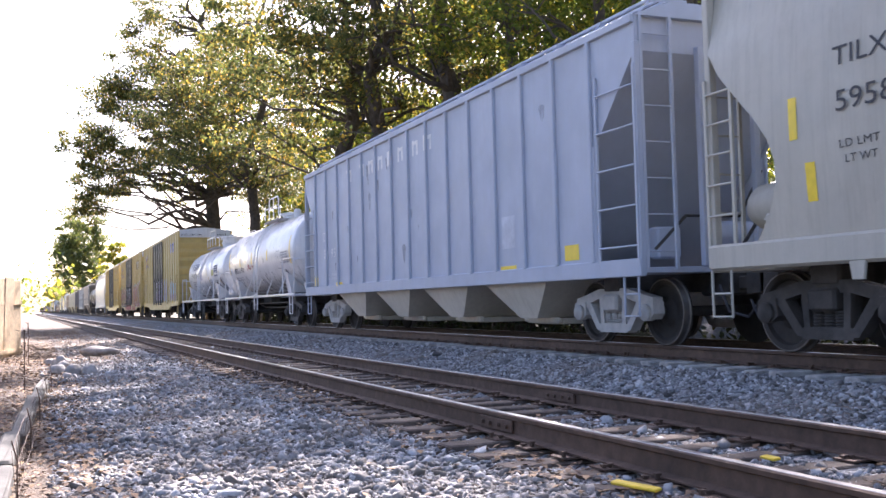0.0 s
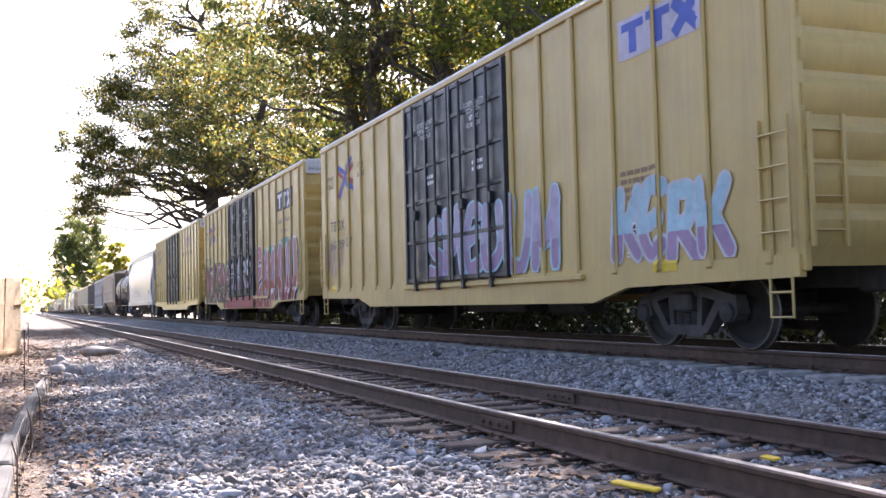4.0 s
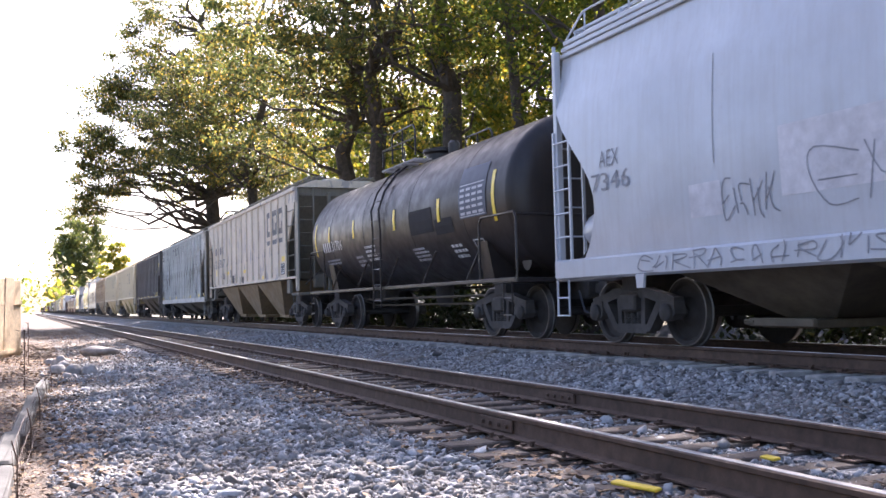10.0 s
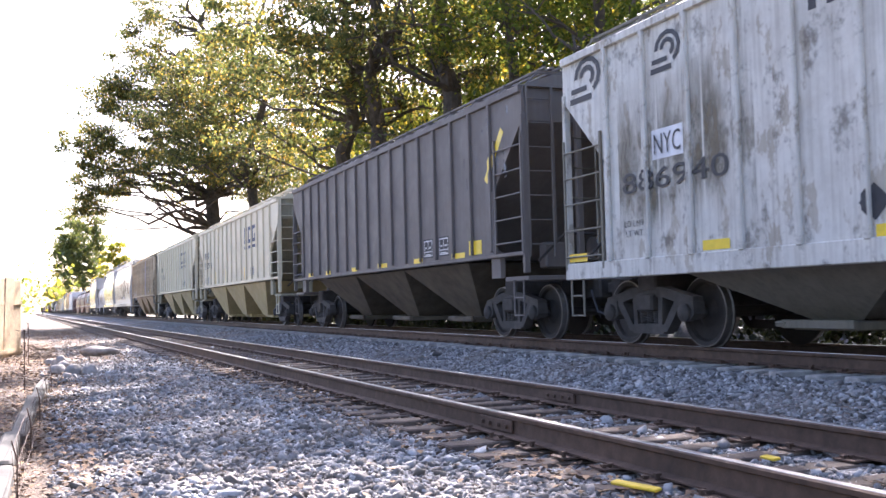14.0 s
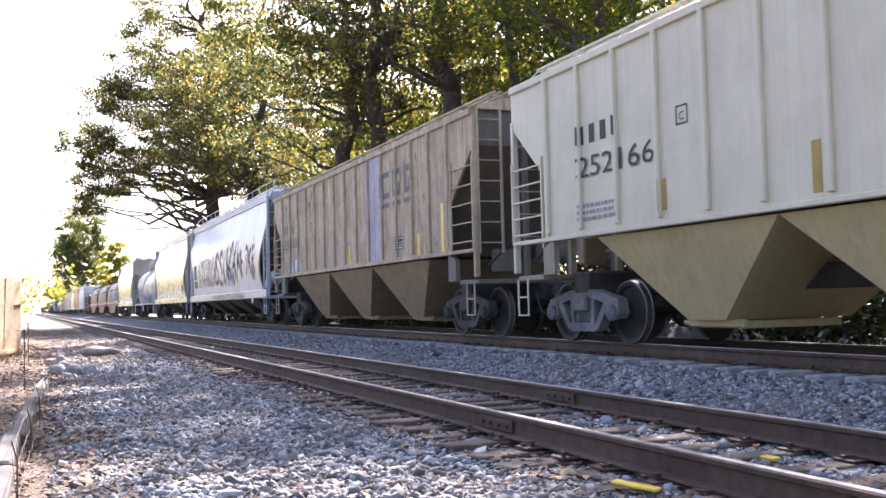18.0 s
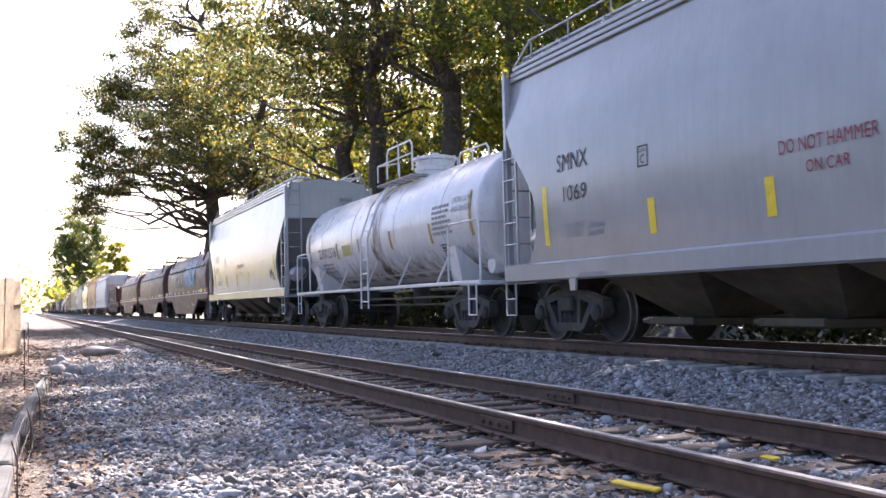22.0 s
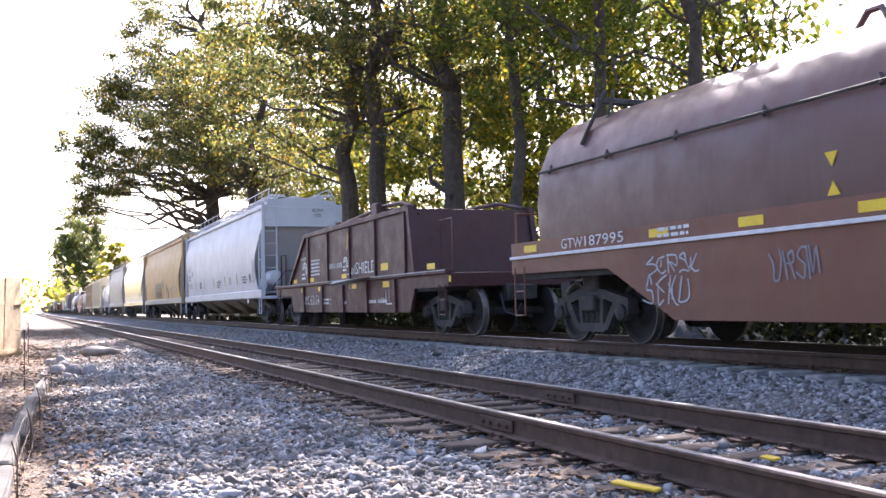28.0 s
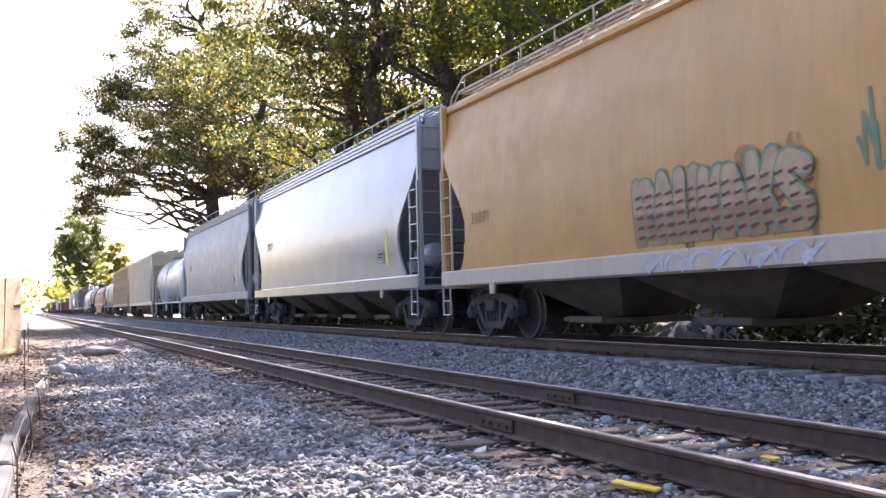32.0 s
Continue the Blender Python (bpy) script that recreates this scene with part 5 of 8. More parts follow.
    u.tube((2.2, -0.5, 0.6), (3.4, -0.5, 0.6), 0.2, 12)
    part("underframe_gear", u, M_UNDER, car, "brake rigging under the floor")
    end_gear(car, L, mat, 2.6, frame_mat)
    return car


def coil_car(name, label, c1, c0, hood_mat, body_mat, frame_mat=M_STEEL, stripe_mat=M_WHITEMARK):
    L = c1 - c0
    h = L / 2
    car = thing(name, label, "coil car", "train")
    sec = [(-1.42, 1.6), (-1.44, 2.2), (-1.38, 2.7), (-1.18, 3.15), (-0.85, 3.42), (-0.45, 3.55), (0.45, 3.55), (0.85, 3.42), (1.18, 3.15), (1.38, 2.7), (1.44, 2.2), (1.42, 1.6)]
    b = Build()
    rings = []
    for x, k in ((-h + 0.85, 0.93), (-h + 0.92, 0.985), (-h + 1.1, 1.0), (h - 1.1, 1.0), (h - 0.92, 0.985), (h - 0.85, 0.93)):
        rings.append([(x, y * k, 1.56 + (z - 1.56) * k) for y, z in sec])
    b.loft(rings)
    part("hood", b, hood_mat, car, "long rounded steel coil hood")
    SURF[car.name] = (lambda z: float(np.interp(z, [0.3, 1.59, 1.6, 2.2, 2.7, 3.15, 3.42], [1.465, 1.465, 1.425, 1.445, 1.385, 1.185, 0.86])), [])
    r = Build()
    for s in (-1, 1):
        r.tube((-h + 1.0, s * 1.43, 2.66), (h - 1.0, s * 1.43, 2.66), 0.02, 6)
        for x in np.linspace(-h + 1.3, h - 1.3, 9):
            r.tube((x, s * 1.36, 2.74), (x + 0.1, s * 1.45, 2.62), 0.025, 6)
    part("grab_rail", r, M_STEEL, car)
    for x in (-h * 0.72, -h * 0.12, h * 0.12, h * 0.72):
        g = Build()
        if abs(x) < h * 0.3:
            g.pipe([(x - 0.25, -0.45, 3.5), (x - 0.1, -0.4, 3.72), (x + 0.1, -0.4, 3.72), (x + 0.25, -0.45, 3.5)], 0.04, 6)
        else:
            g.tube((x - 0.06, -1.3, 2.95), (x + 0.1, -0.95, 3.75), 0.03, 6)
            g.tube((x + 0.12, -1.0, 3.15), (x + 0.02, -0.75, 3.8), 0.025, 6)
            part("lifting_arm", Build().box(x - 0.05, x + 0.05, -1.05, 1.05, 3.56, 3.66, 0.02), M_STEEL, car, "dark lifting beam across the hood")
        part("lifting_bracket", g, M_STEEL if abs(x) > h * 0.3 else hood_mat, car)
    for s in (-1, 1):
        q = Build()
        q.prism_y([(-h + 0.02, 1.6), (h - 0.02, 1.6), (h - 0.02, 1.10), (h - 3.0, 1.08), (h - 4.55, 0.37), (-h + 4.55, 0.37), (-h + 3.0, 1.08), (-h + 0.02, 1.10)], s * 1.46, s * 1.38)
        part("side_sill", q, body_mat, car, "deep fish-belly side sill")
        w = Build()
        w.box(-h + 0.02, h - 0.02, s * 1.44, s * 1.50, 1.33, 1.38, 0.006)
        part("sill_stripe", w, stripe_mat, car, "pale flange strip")
    for i, x in enumerate(np.linspace(-h + 0.5, h - 1.0, 9)):
        if not -6.6 < x < -4.3:
            panel(car, x, 1.43, 0.42, 0.11, -1.462, M_REFLECT, "reflector", "yellow reflective strip")
    e = Build()
    e.box(-h + 0.3, h - 0.3, -1.37, 1.37, 1.0, 1.5)
    part("trough_floor", e, M_UNDER, car)
    for k in (-1, 1):
        st = Build()
        st.box(k * (h - 0.25), k * (h + 0.02), -1.44, 1.44, 1.2, 1.56, 0.02)
        part("end_platform", st, body_mat, car)
        st = Build()
        st.pipe([(k * (h - 0.1), -1.4, 1.5), (k * (h - 0.1), -1.4, 2.1), (k * (h - 0.1), -0.9, 2.1), (k * (h - 0.1), -0.9, 1.5)], 0.025, 6)
        part("grab_iron", st, body_mat, car)
        stirrup(car, k * (h - 0.3), -1.46, body_mat, 1.2)
    end_gear(car, L, body_mat, 1.9, frame_mat)
    return car


def shield_car(name, label, c1, c0, mat):
    """Open coil car: low sill with stakes, tall sloped-end side shields, trussed cover lifted over it."""
    L = c1 - c0
    h = L / 2
    car = thing(name, label, "coil car", "train")
    for s in (-1, 1):
        b = Build()
        b.prism_y([(-h + 0.1, 1.22), (-h + 0.1, 0.96), (-5.4, 0.96), (-5.1, 0.46), (5.1, 0.46), (5.4, 0.96), (h - 0.1, 0.96), (h - 0.1, 1.22)], s * 1.36, s * 1.42)
        part("side_sill", b, mat, car, "deep plate sill")
        for x in np.arange(-3.8, 5.0, 2.0):
            part("stake", Build().prism_y([(x - 0.09, 0.46), (x + 0.09, 0.46), (x + 0.06, 1.2), (x - 0.06, 1.2)], s * 1.421, s * 1.475), mat, car)
        f = Build().box(-h, h, s * 1.34, s * 1.50, 1.22, 1.30, 0.01)
        part("flange", f, mat, car)
        part("flange_edge", Build().box(-h, h, s * 1.501, s * 1.51, 1.275, 1.30), M_STEELPALE, car, "worn pale flange edge")
        p = Build()
        p.prism_y([(-h + 1.85, 1.30), (-h + 3.85, 2.66), (h - 2.05, 2.66), (h - 1.75, 1.30)], s * 1.44, s * 1.38)
        part("side_shield", p, mat, car, "tall side shield with sloped ends")
        t = Build()
        for x in np.arange(-3.15, 5.2, 2.03):
            t.box(x - 0.05, x + 0.05, s * 1.43, s * 1.49, 1.3, 2.68, 0.01)
        t.box(-h + 3.8, h - 2.1, s * 1.36, s * 1.50, 2.62, 2.74, 0.01)
        for k in (-1, 1):
            f, g = (1.8, 3.75) if k < 0 else (1.7, 2.0)
            t.prism_y([(k * (h - f), 1.3), (k * (h - f - 0.14), 1.3), (k * (h - g - 0.14), 2.64), (k * (h - g), 2.74)], s * 1.37, s * 1.50)
        part("shield_frame", t, mat, car)
    u = Build()
    for s in (-1, 1):
        u.pipe([(-h + 3.6, s * 1.3, 2.66), (-1.1, s * 1.25, 2.74), (1.1, s * 1.25, 2.84), (2.9, s * 1.2, 2.94), (4.2, s * 1.2, 2.9), (h - 2.1, s * 1.3, 2.7)], 0.05, 6)
        for x in np.arange(-3.15, 5.0, 1.015):
            u.tube((x, s * 1.40, 2.62), (x + 0.35, s * 1.22, 2.86 - 0.012 * x * x), 0.035, 5)
    for x in (-1.1, 2.9):
        u.tube((x, -1.22, 2.86), (x, 1.22, 2.86), 0.05, 6)
    u.box(2.7, 3.1, -1.45, -1.3, 2.7, 3.02, 0.03)
    part("lifting_frame", u, mat, car, "trussed lifting frame on top")
    for k in (-1, 1):
        e = Build()
        f, g = (1.9, 3.85) if k < 0 else (1.8, 2.05)
        e.prism_y([(k * (h - f), 1.3), (k * (h - f - 0.06), 1.3), (k * (h - g - 0.06), 2.62), (k * (h - g), 2.66)], -1.38, 1.38)
        part("end_shield", e, mat, car, "sloping end sheet")
        g = Build()
        g.box(k * (h - 0.45), k * h, -1.44, 1.44, 0.95, 1.24, 0.02)
        part("end_platform", g, mat, car)
        for y in (-1.3, 1.3):
            g = Build()
            g.pipe([(k * (h - 0.05), y, 1.2), (k * (h - 0.05), y, 2.3), (k * (h - 0.7), y, 2.3), (k * (h - 0.7), y, 1.3)], 0.025, 6)
            part("grab_iron", g, mat, car)
        stirrup(car, k * (h - 0.3), -1.45, mat, 1.0)
    d = Build()
    d.box(-h + 0.4, h - 0.4, -1.36, 1.36, 0.9, 1.2)
    part("trough_floor", d, M_UNDER, car)
    SURF[car.name] = (lambda z: 1.44 if z > 1.3 else 1.42, [(x - 0.05, x + 0.05, 0.055, x - 0.06, x + 0.06) for x in np.arange(-3.15, 5.2, 2.03)])
    end_gear(car, L, mat, 1.1, M_STEEL)
    return car


PALE_BLUE = paint("pale_blue_grey_paint", (0.44, 0.475, 0.55), (0.38, 0.39, 0.42), 0.35, 0.08, 0.55)
CREAM = paint("warm_grey_paint", (0.49, 0.46, 0.38), (0.22, 0.19, 0.15), 0.3, 0.1)
TANKWHITE = paint("white_tank_paint", (0.76, 0.74, 0.73), (0.30, 0.26, 0.22), 0.3, 0.08, 0.32, coat=0.3)
TANKBLACK = paint("brown_black_tank_paint", (0.026, 0.020, 0.018), (0.055, 0.042, 0.036), 0.35, 0.08, 0.4, spec=0.45)
BOXYELLOW = paint("boxcar_yellow_paint", (0.56, 0.40, 0.13), (0.28, 0.20, 0.10), 0.35, 0.12, 0.4, wave=0.25)
BOXYELLOW2 = paint("fresh_yellow_paint", (0.58, 0.405, 0.125), (0.36, 0.26, 0.11), 0.2, 0.05, 0.34, wave=0.25, spread=0.1, coat=0.3)
BOXDOOR = paint("black_door_paint", (0.02, 0.021, 0.024), (0.09, 0.08, 0.075), 0.2, 0.06, 0.42)
BEIGEBAY = paint("pale_beige_bay_paint", (0.62, 0.57, 0.47), (0.33, 0.28, 0.21), 0.35, 0.05, 0.7)
GALV = paint("galvanised_roof", (0.62, 0.62, 0.62), (0.3, 0.28, 0.25), 0.3, 0.05, 0.4)
BRIGHTWHITE = paint("clean_white_paint", (0.64, 0.64, 0.66), (0.45, 0.42, 0.40), 0.12, 0.04, 0.4)
HOPWHITE = paint("white_hopper_paint", (0.55, 0.57, 0.61), (0.34, 0.31, 0.29), 0.3, 0.15, 0.34, wave=0.12, spread=0.1, coat=0.25)
PATCHY = paint("patched_cream_paint", (0.80, 0.68, 0.52), (0.24, 0.18, 0.13), 0.25, 0.15, 0.6, 0.8, (0.40, 0.35, 0.33), edge=0.57)
WHITEDIRTY = paint("dirty_white_paint", (0.68, 0.66, 0.60), (0.17, 0.135, 0.095), 0.5, 0.2, 0.6, 0.6, (0.32, 0.265, 0.19), scorch=0.7, edge=0.56)
DARKGREY = paint("dark_grey_paint", (0.15, 0.128, 0.115), (0.19, 0.17, 0.155), 0.55, 0.25, 0.6)
SANDCREAM = paint("sandy_cream_paint", (0.76, 0.67, 0.48), (0.38, 0.30, 0.18), 0.22, 0.08)
SANDBAY = paint("golden_tan_bay_paint", (0.56, 0.45, 0.22), (0.25, 0.18, 0.09), 0.4, 0.1)
# end paints: olive grime, plus the shade between the cars in the colour
GRIMESHADE = paint("grimy_shaded_olive_paint", (0.21, 0.19, 0.15), (0.08, 0.07, 0.05), 0.5, 0.15, 0.7)
SANDSHADE = paint("grimy_shaded_cream_paint", (0.36, 0.32, 0.22), (0.13, 0.11, 0.07), 0.55, 0.15, 0.7)
# bay tan: dust and rust, deepened by the underside shade in its colour
DUSTSHADE = paint("dusty_shaded_tan_paint", (0.32, 0.235, 0.13), (0.10, 0.07, 0.04), 0.6, 0.15)
BROWNRUST = paint("rust_streaked_tan_paint", (0.66, 0.52, 0.34), (0.16, 0.09, 0.05), 0.85, 0.35, 0.65, 0.3, (0.36, 0.25, 0.16))
SILVER = paint("light_grey_paint", (0.35, 0.355, 0.365), (0.22, 0.20, 0.18), 0.25, 0.03, 0.2, metal=0.0, wave=0.1, spread=0.07, spec=0.6, coat=0.3)
GREYHOP = paint("mid_grey_paint", (0.34, 0.335, 0.33), (0.20, 0.18, 0.165), 0.45, 0.08, 0.4)
ORANGE = paint("faded_orange_paint", (0.66, 0.355, 0.105), (0.46, 0.265, 0.10), 0.55, 0.15)
ORANGEPALE = paint("pale_worn_sill_paint", (0.58, 0.50, 0.40), (0.42, 0.26, 0.13), 0.5, 0.1)
COILRED = paint("oxide_red_brown_paint", (0.125, 0.055, 0.045), (0.12, 0.085, 0.075), 0.35, 0.12, 0.42)
COILBODY = paint("bright_oxide_sill_paint", (0.21, 0.082, 0.048), (0.13, 0.085, 0.06), 0.35, 0.15, 0.5)
MAROON = paint("maroon_paint", (0.072, 0.021, 0.02), (0.06, 0.04, 0.035), 0.4, 0.2, 0.5)
REDFAR = paint("dull_red_paint", (0.22, 0.07, 0.055), (0.12, 0.08, 0.06), 0.4, 0.2)

def far_car(name, label, c1, c0, mat, shape):
    """A car that stays far down the line."""
    L = c1 - c0
    h = L / 2
    car = thing(name, label, "freight car", "train")
    b = Build()
    if shape == "tank":
        b.lathe_x([(-h + 0.6, 0.5), (-h + 0.75, 1.1), (-h + 1.1, 1.38), (h - 1.1, 1.38), (h - 0.75, 1.1), (h - 0.6, 0.5)], 0, 2.45, 20)
        part("tank", b, mat, car)
        part("dome", Build().lathe_z([(3.7, 0.5), (4.15, 0.5), (4.25, 0.3)], 0, 0, 12), mat, car)
    elif shape == "gondola":
        b.box(-h + 0.1, h - 0.1, -1.45, 1.45, 0.95, 3.0, 0.03)
        part("body", b, mat, car)
        r = Build()
        for x in np.linspace(-h + 0.5, h - 0.5, 12):
            r.box(x - 0.07, x + 0.07, -1.52, -1.44, 0.95, 2.95)
        part("ribs", r, mat, car)
    else:
        b.prism_y([(h - 0.1, 4.2), (h - 0.1, 3.6), (h - 1.2, 2.4), (h - 1.2, 1.1), (-h + 1.2, 1.1), (-h + 1.2, 2.4), (-h + 0.1, 3.6), (-h + 0.1, 4.2)], -1.5, 1.5)
        part("body", b, mat, car)
        part("roof", Build().prism_x([(-1.5, 4.2), (1.5, 4.2), (0.9, 4.42), (-0.9, 4.42)], -h + 0.1, h - 0.1), mat, car)
        for i in range(3):
            part("hopper_bay", bay_mesh(-h + 2.5 + (L - 5) * (i + 0.5) / 3, (L - 5) / 3, 0.8, 1.1, 0.4), mat, car)
    part("underframe", Build().box(-h, h, -1.35, 1.35, 0.85, 1.05, 0.02), M_UNDER, car)
    def trolley():
        q = Build()
        for sy in (-1, 1):
            f = sideframe(sy * 1.09, sy)
            q.add(f.v, f.f)
        for x in (-0.889, 0.889):
            q.lathe_y([(-0.8, 0.457), (-0.7, 0.457), (-0.69, 0.1), (0.69, 0.1), (0.7, 0.457), (0.8, 0.457)], x, 0.457, 16)
        return q.mesh("bogie", M_STEEL)
    for e in (-1, 1):
        part("bogie", shared("trolley", trolley), None, car, at=(e * (h - 1.9), 0, 0))
    return car


TRAIN = []


def couple(car, c1, c0):
    TRAIN.append((car, (c1 + c0) / 2))
    return car


def add(kind, name, label, c1, c0, *a, **k):
    return couple(kind(name, label, c1, c0, *a, **k), c1, c0)


hopper_first = add(smooth_hopper, "covered_hopper", "warm grey covered hopper car with rounded ends", 204.0, 186.9, CREAM, CREAM, eave=4.45)
hopper_blue = add(rib_hopper, "covered_hopper", "pale blue-grey ribbed covered hopper with four bays", 185.6, 168.3, PALE_BLUE, BEIGEBAY, eave=4.4, ribs=15, bays=4, cut=(3.95, 2.75, 1.15), frame_mat=M_STEELPALE, bay_y=1.12, bay_w=0.82)
tank_long = add(tank_car, "tank_car", "white tank car with grey grime and yellow marks", 166.6, 154.7, TANKWHITE, dome="low", fit_x=0.45, deck=(-0.35, 1.9))
tank_short = add(tank_car, "tank_car", "short white tank car with oily black stains", 153.3, 141.8, TANKWHITE, r=1.24, cz=2.34, straps=(-0.22, 0.2), over=0.7, shift=0.3, fit_x=0.35, deck=(-0.3, 2.0))
box_a = add(boxcar, "boxcar", "weathered yellow boxcar with dark double doors", 140.5, 122.0, BOXYELLOW, BOXDOOR, BOXYELLOW, GALV, door_at=0.503)
box_b = add(boxcar, "boxcar", "yellow boxcar with large red and teal graffiti", 120.0, 101.6, BOXYELLOW, BOXDOOR, BOXYELLOW, GALV, door_at=0.49)
box_c = add(boxcar, "boxcar", "clean yellow boxcar with black double doors", 99.75, 81.5, BOXYELLOW2, BOXDOOR, BOXYELLOW2, GALV, door_at=0.493)
hopper_white = add(smooth_hopper, "covered_hopper", "white smooth-sided covered hopper with scribbled tags", 79.8, 61.9, HOPWHITE, M_BAY, end_mat=GRIMESHADE)
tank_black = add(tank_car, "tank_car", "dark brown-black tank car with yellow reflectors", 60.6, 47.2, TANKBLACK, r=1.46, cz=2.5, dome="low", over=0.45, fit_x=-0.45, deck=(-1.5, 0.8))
hopper_patch = add(rib_hopper, "covered_hopper", "cream ribbed covered hopper with painted-over patches", 45.9, 29.9, PATCHY, DUSTSHADE, eave=4.25, cut=(4.0, 2.5, 1.25), side_bot=1.52, end_mat=GRIMESHADE, ladder_mat=GRIMESHADE, bay_y=0.95)
hopper_stain = add(rib_hopper, "covered_hopper", "dirty white ribbed covered hopper with dark stains", 28.55, 12.35, WHITEDIRTY, GRIMESHADE, eave=4.22, ribs=16, end_mat=GRIMESHADE, ladder_mat=GRIMESHADE)
hopper_dark = add(rib_hopper, "covered_hopper", "dark grey-brown ribbed covered hopper", 11.05, -4.4, DARKGREY, M_BAY, eave=4.15, ribs=16, side_bot=1.42)
hopper_sand = add(rib_hopper, "covered_hopper", "sandy cream ribbed covered hopper", -6.4, -22.9, SANDCREAM, SANDBAY, eave=4.15, cut=(3.5, 2.5, 1.2), side_bot=1.58, ribs=15, end_mat=SANDSHADE, bay_y=1.0)
hopper_cream = add(rib_hopper, "covered_hopper", "sandy cream ribbed covered hopper with tan bays", -24.2, -40.4, SANDCREAM, SANDBAY, eave=4.15, cut=(3.5, 2.5, 1.2), side_bot=1.58, ribs=15, end_mat=SANDSHADE, bay_y=1.0, frame_mat=M_STEELMID)
hopper_rust = add(rib_hopper, "covered_hopper", "rust-streaked tan ribbed covered hopper", -41.9, -58.0, BROWNRUST, DUSTSHADE, eave=4.15, end_mat=GRIMESHADE, cut=(3.5, 2.5, 1.2), side_bot=1.58, ribs=15, bay_y=1.0)
hopper_tag = add(smooth_hopper, "covered_hopper", "white smooth-sided covered hopper with brown graffiti", -59.3, -77.15, HOPWHITE, M_BAY, end_mat=GRIMESHADE)
hopper_grey = add(smooth_hopper, "covered_hopper", "glossy light grey smooth-sided covered hopper", -78.3, -93.0, SILVER, M_BAY)
tank_dome = add(tank_car, "tank_car", "white tank car with domed manway and rust streaks", -94.0, -107.5, TANKWHITE, r=1.28, cz=2.36, band_mat=M_STEELPALE, fit_x=0.1, deck=(-0.4, 2.1))
hopper_grey_b = add(smooth_hopper, "covered_hopper", "glossy light grey smooth-sided covered hopper with clean end", -108.8, -123.5, SILVER, M_BAY)
coil_a = add(coil_car, "coil_car", "red-brown coil car with pale blue graffiti", -124.2, -139.9, COILRED, COILBODY)
coil_b = add(coil_car, "coil_car", "dusty red-brown coil car", -140.9, -156.6, COILRED, COILBODY)
coil_c = add(coil_car, "coil_car", "red-brown coil car with white lettering", -157.9, -173.6, COILRED, COILBODY)
coil_open = add(shield_car, "coil_car", "maroon open coil car with sloped steel shields", -176.4, -191.0, MAROON)
hopper_bright = add(smooth_hopper, "covered_hopper", "bright white smooth-sided covered hopper", -193.1, -211.95, BRIGHTWHITE, DUSTSHADE, bead=False, eave=4.15)
hopper_orange = add(smooth_hopper, "covered_hopper", "faded orange smooth-sided covered hopper with tags", -213.4, -232.4, ORANGE, M_BAY, bead=False, sill_mat=ORANGEPALE, rail_mat=ORANGEPALE, end_mat=SANDSHADE)
hopper_shine = add(smooth_hopper, "covered_hopper", "shiny grey smooth-sided covered hopper", -233.6, -250.1, SILVER, M_BAY)
hopper_dull = add(smooth_hopper, "covered_hopper", "dull grey smooth-sided covered hopper", -251.2, -268.5, GREYHOP, M_BAY)
add(tank_car, "tank_car", "small white tank car far down the train", -269.8, -282.0, TANKWHITE)
add(rib_hopper, "covered_hopper", "sandy cream ribbed covered hopper", -283.4, -300.0, SANDCREAM, DUSTSHADE)
add(rib_hopper, "covered_hopper", "tan ribbed covered hopper", -301.3, -318.0, BROWNRUST, DUSTSHADE)
add(tank_car, "tank_car", "cream tank car far down the train", -319.4, -333.0, CREAM)
add(coil_car, "coil_car", "dull red coil car", -334.3, -352.0, REDFAR, REDFAR)
add(tank_car, "tank_car", "black tank car far down the train", -353.4, -367.0, TANKBLACK)
add(tank_car, "tank_car", "white tank car far down the train", -368.4, -382.0, TANKWHITE)
add(rib_hopper, "covered_hopper", "dark grey ribbed covered hopper", -383.4, -400.0, DARKGREY, M_STEEL)
add(rib_hopper, "covered_hopper", "grey ribbed covered hopper", -401.4, -418.0, GREYHOP, M_STEEL)

FAR = [("tank", TANKWHITE, "white"), ("hopper", GREYHOP, "grey"), ("gondola", REDFAR, "dull red"), ("gondola", REDFAR, "dull red"), ("gondola", MAROON, "maroon"),
       ("gondola", REDFAR, "dull red"), ("hopper", DARKGREY, "dark grey"), ("gondola", MAROON, "maroon")]
for i in range(44):
    shape, mat, colour = FAR[i % 8]
    c1 = -419.4 - i * 16.6
    add(far_car, {"tank": "tank_car", "hopper": "covered_hopper", "gondola": "gondola_car"}[shape], colour + {"tank": " tank car", "hopper": " covered hopper", "gondola": " steel gondola car"}[shape] + " far down the train", c1, c1 - 15.4, mat, shape)


# ---- lettering, reflectors and graffiti on the cars ----
def cut_poly(poly, axis, at, keep_low):
    out = []
    for (a, b) in zip(poly, poly[1:] + poly[:1]):
        ia, ib = (a[axis] <= at) == keep_low, (b[axis] <= at) == keep_low
        if ia:
            out.append(a)
        if ia != ib:
            k = (at - a[axis]) / (b[axis] - a[axis])
            out.append((a[0] + (b[0] - a[0]) * k, a[1] + (b[1] - a[1]) * k))
    return out


MARK_SHIFT = {coil_open.name: 1.6}    # its marks are given from a point behind the middle


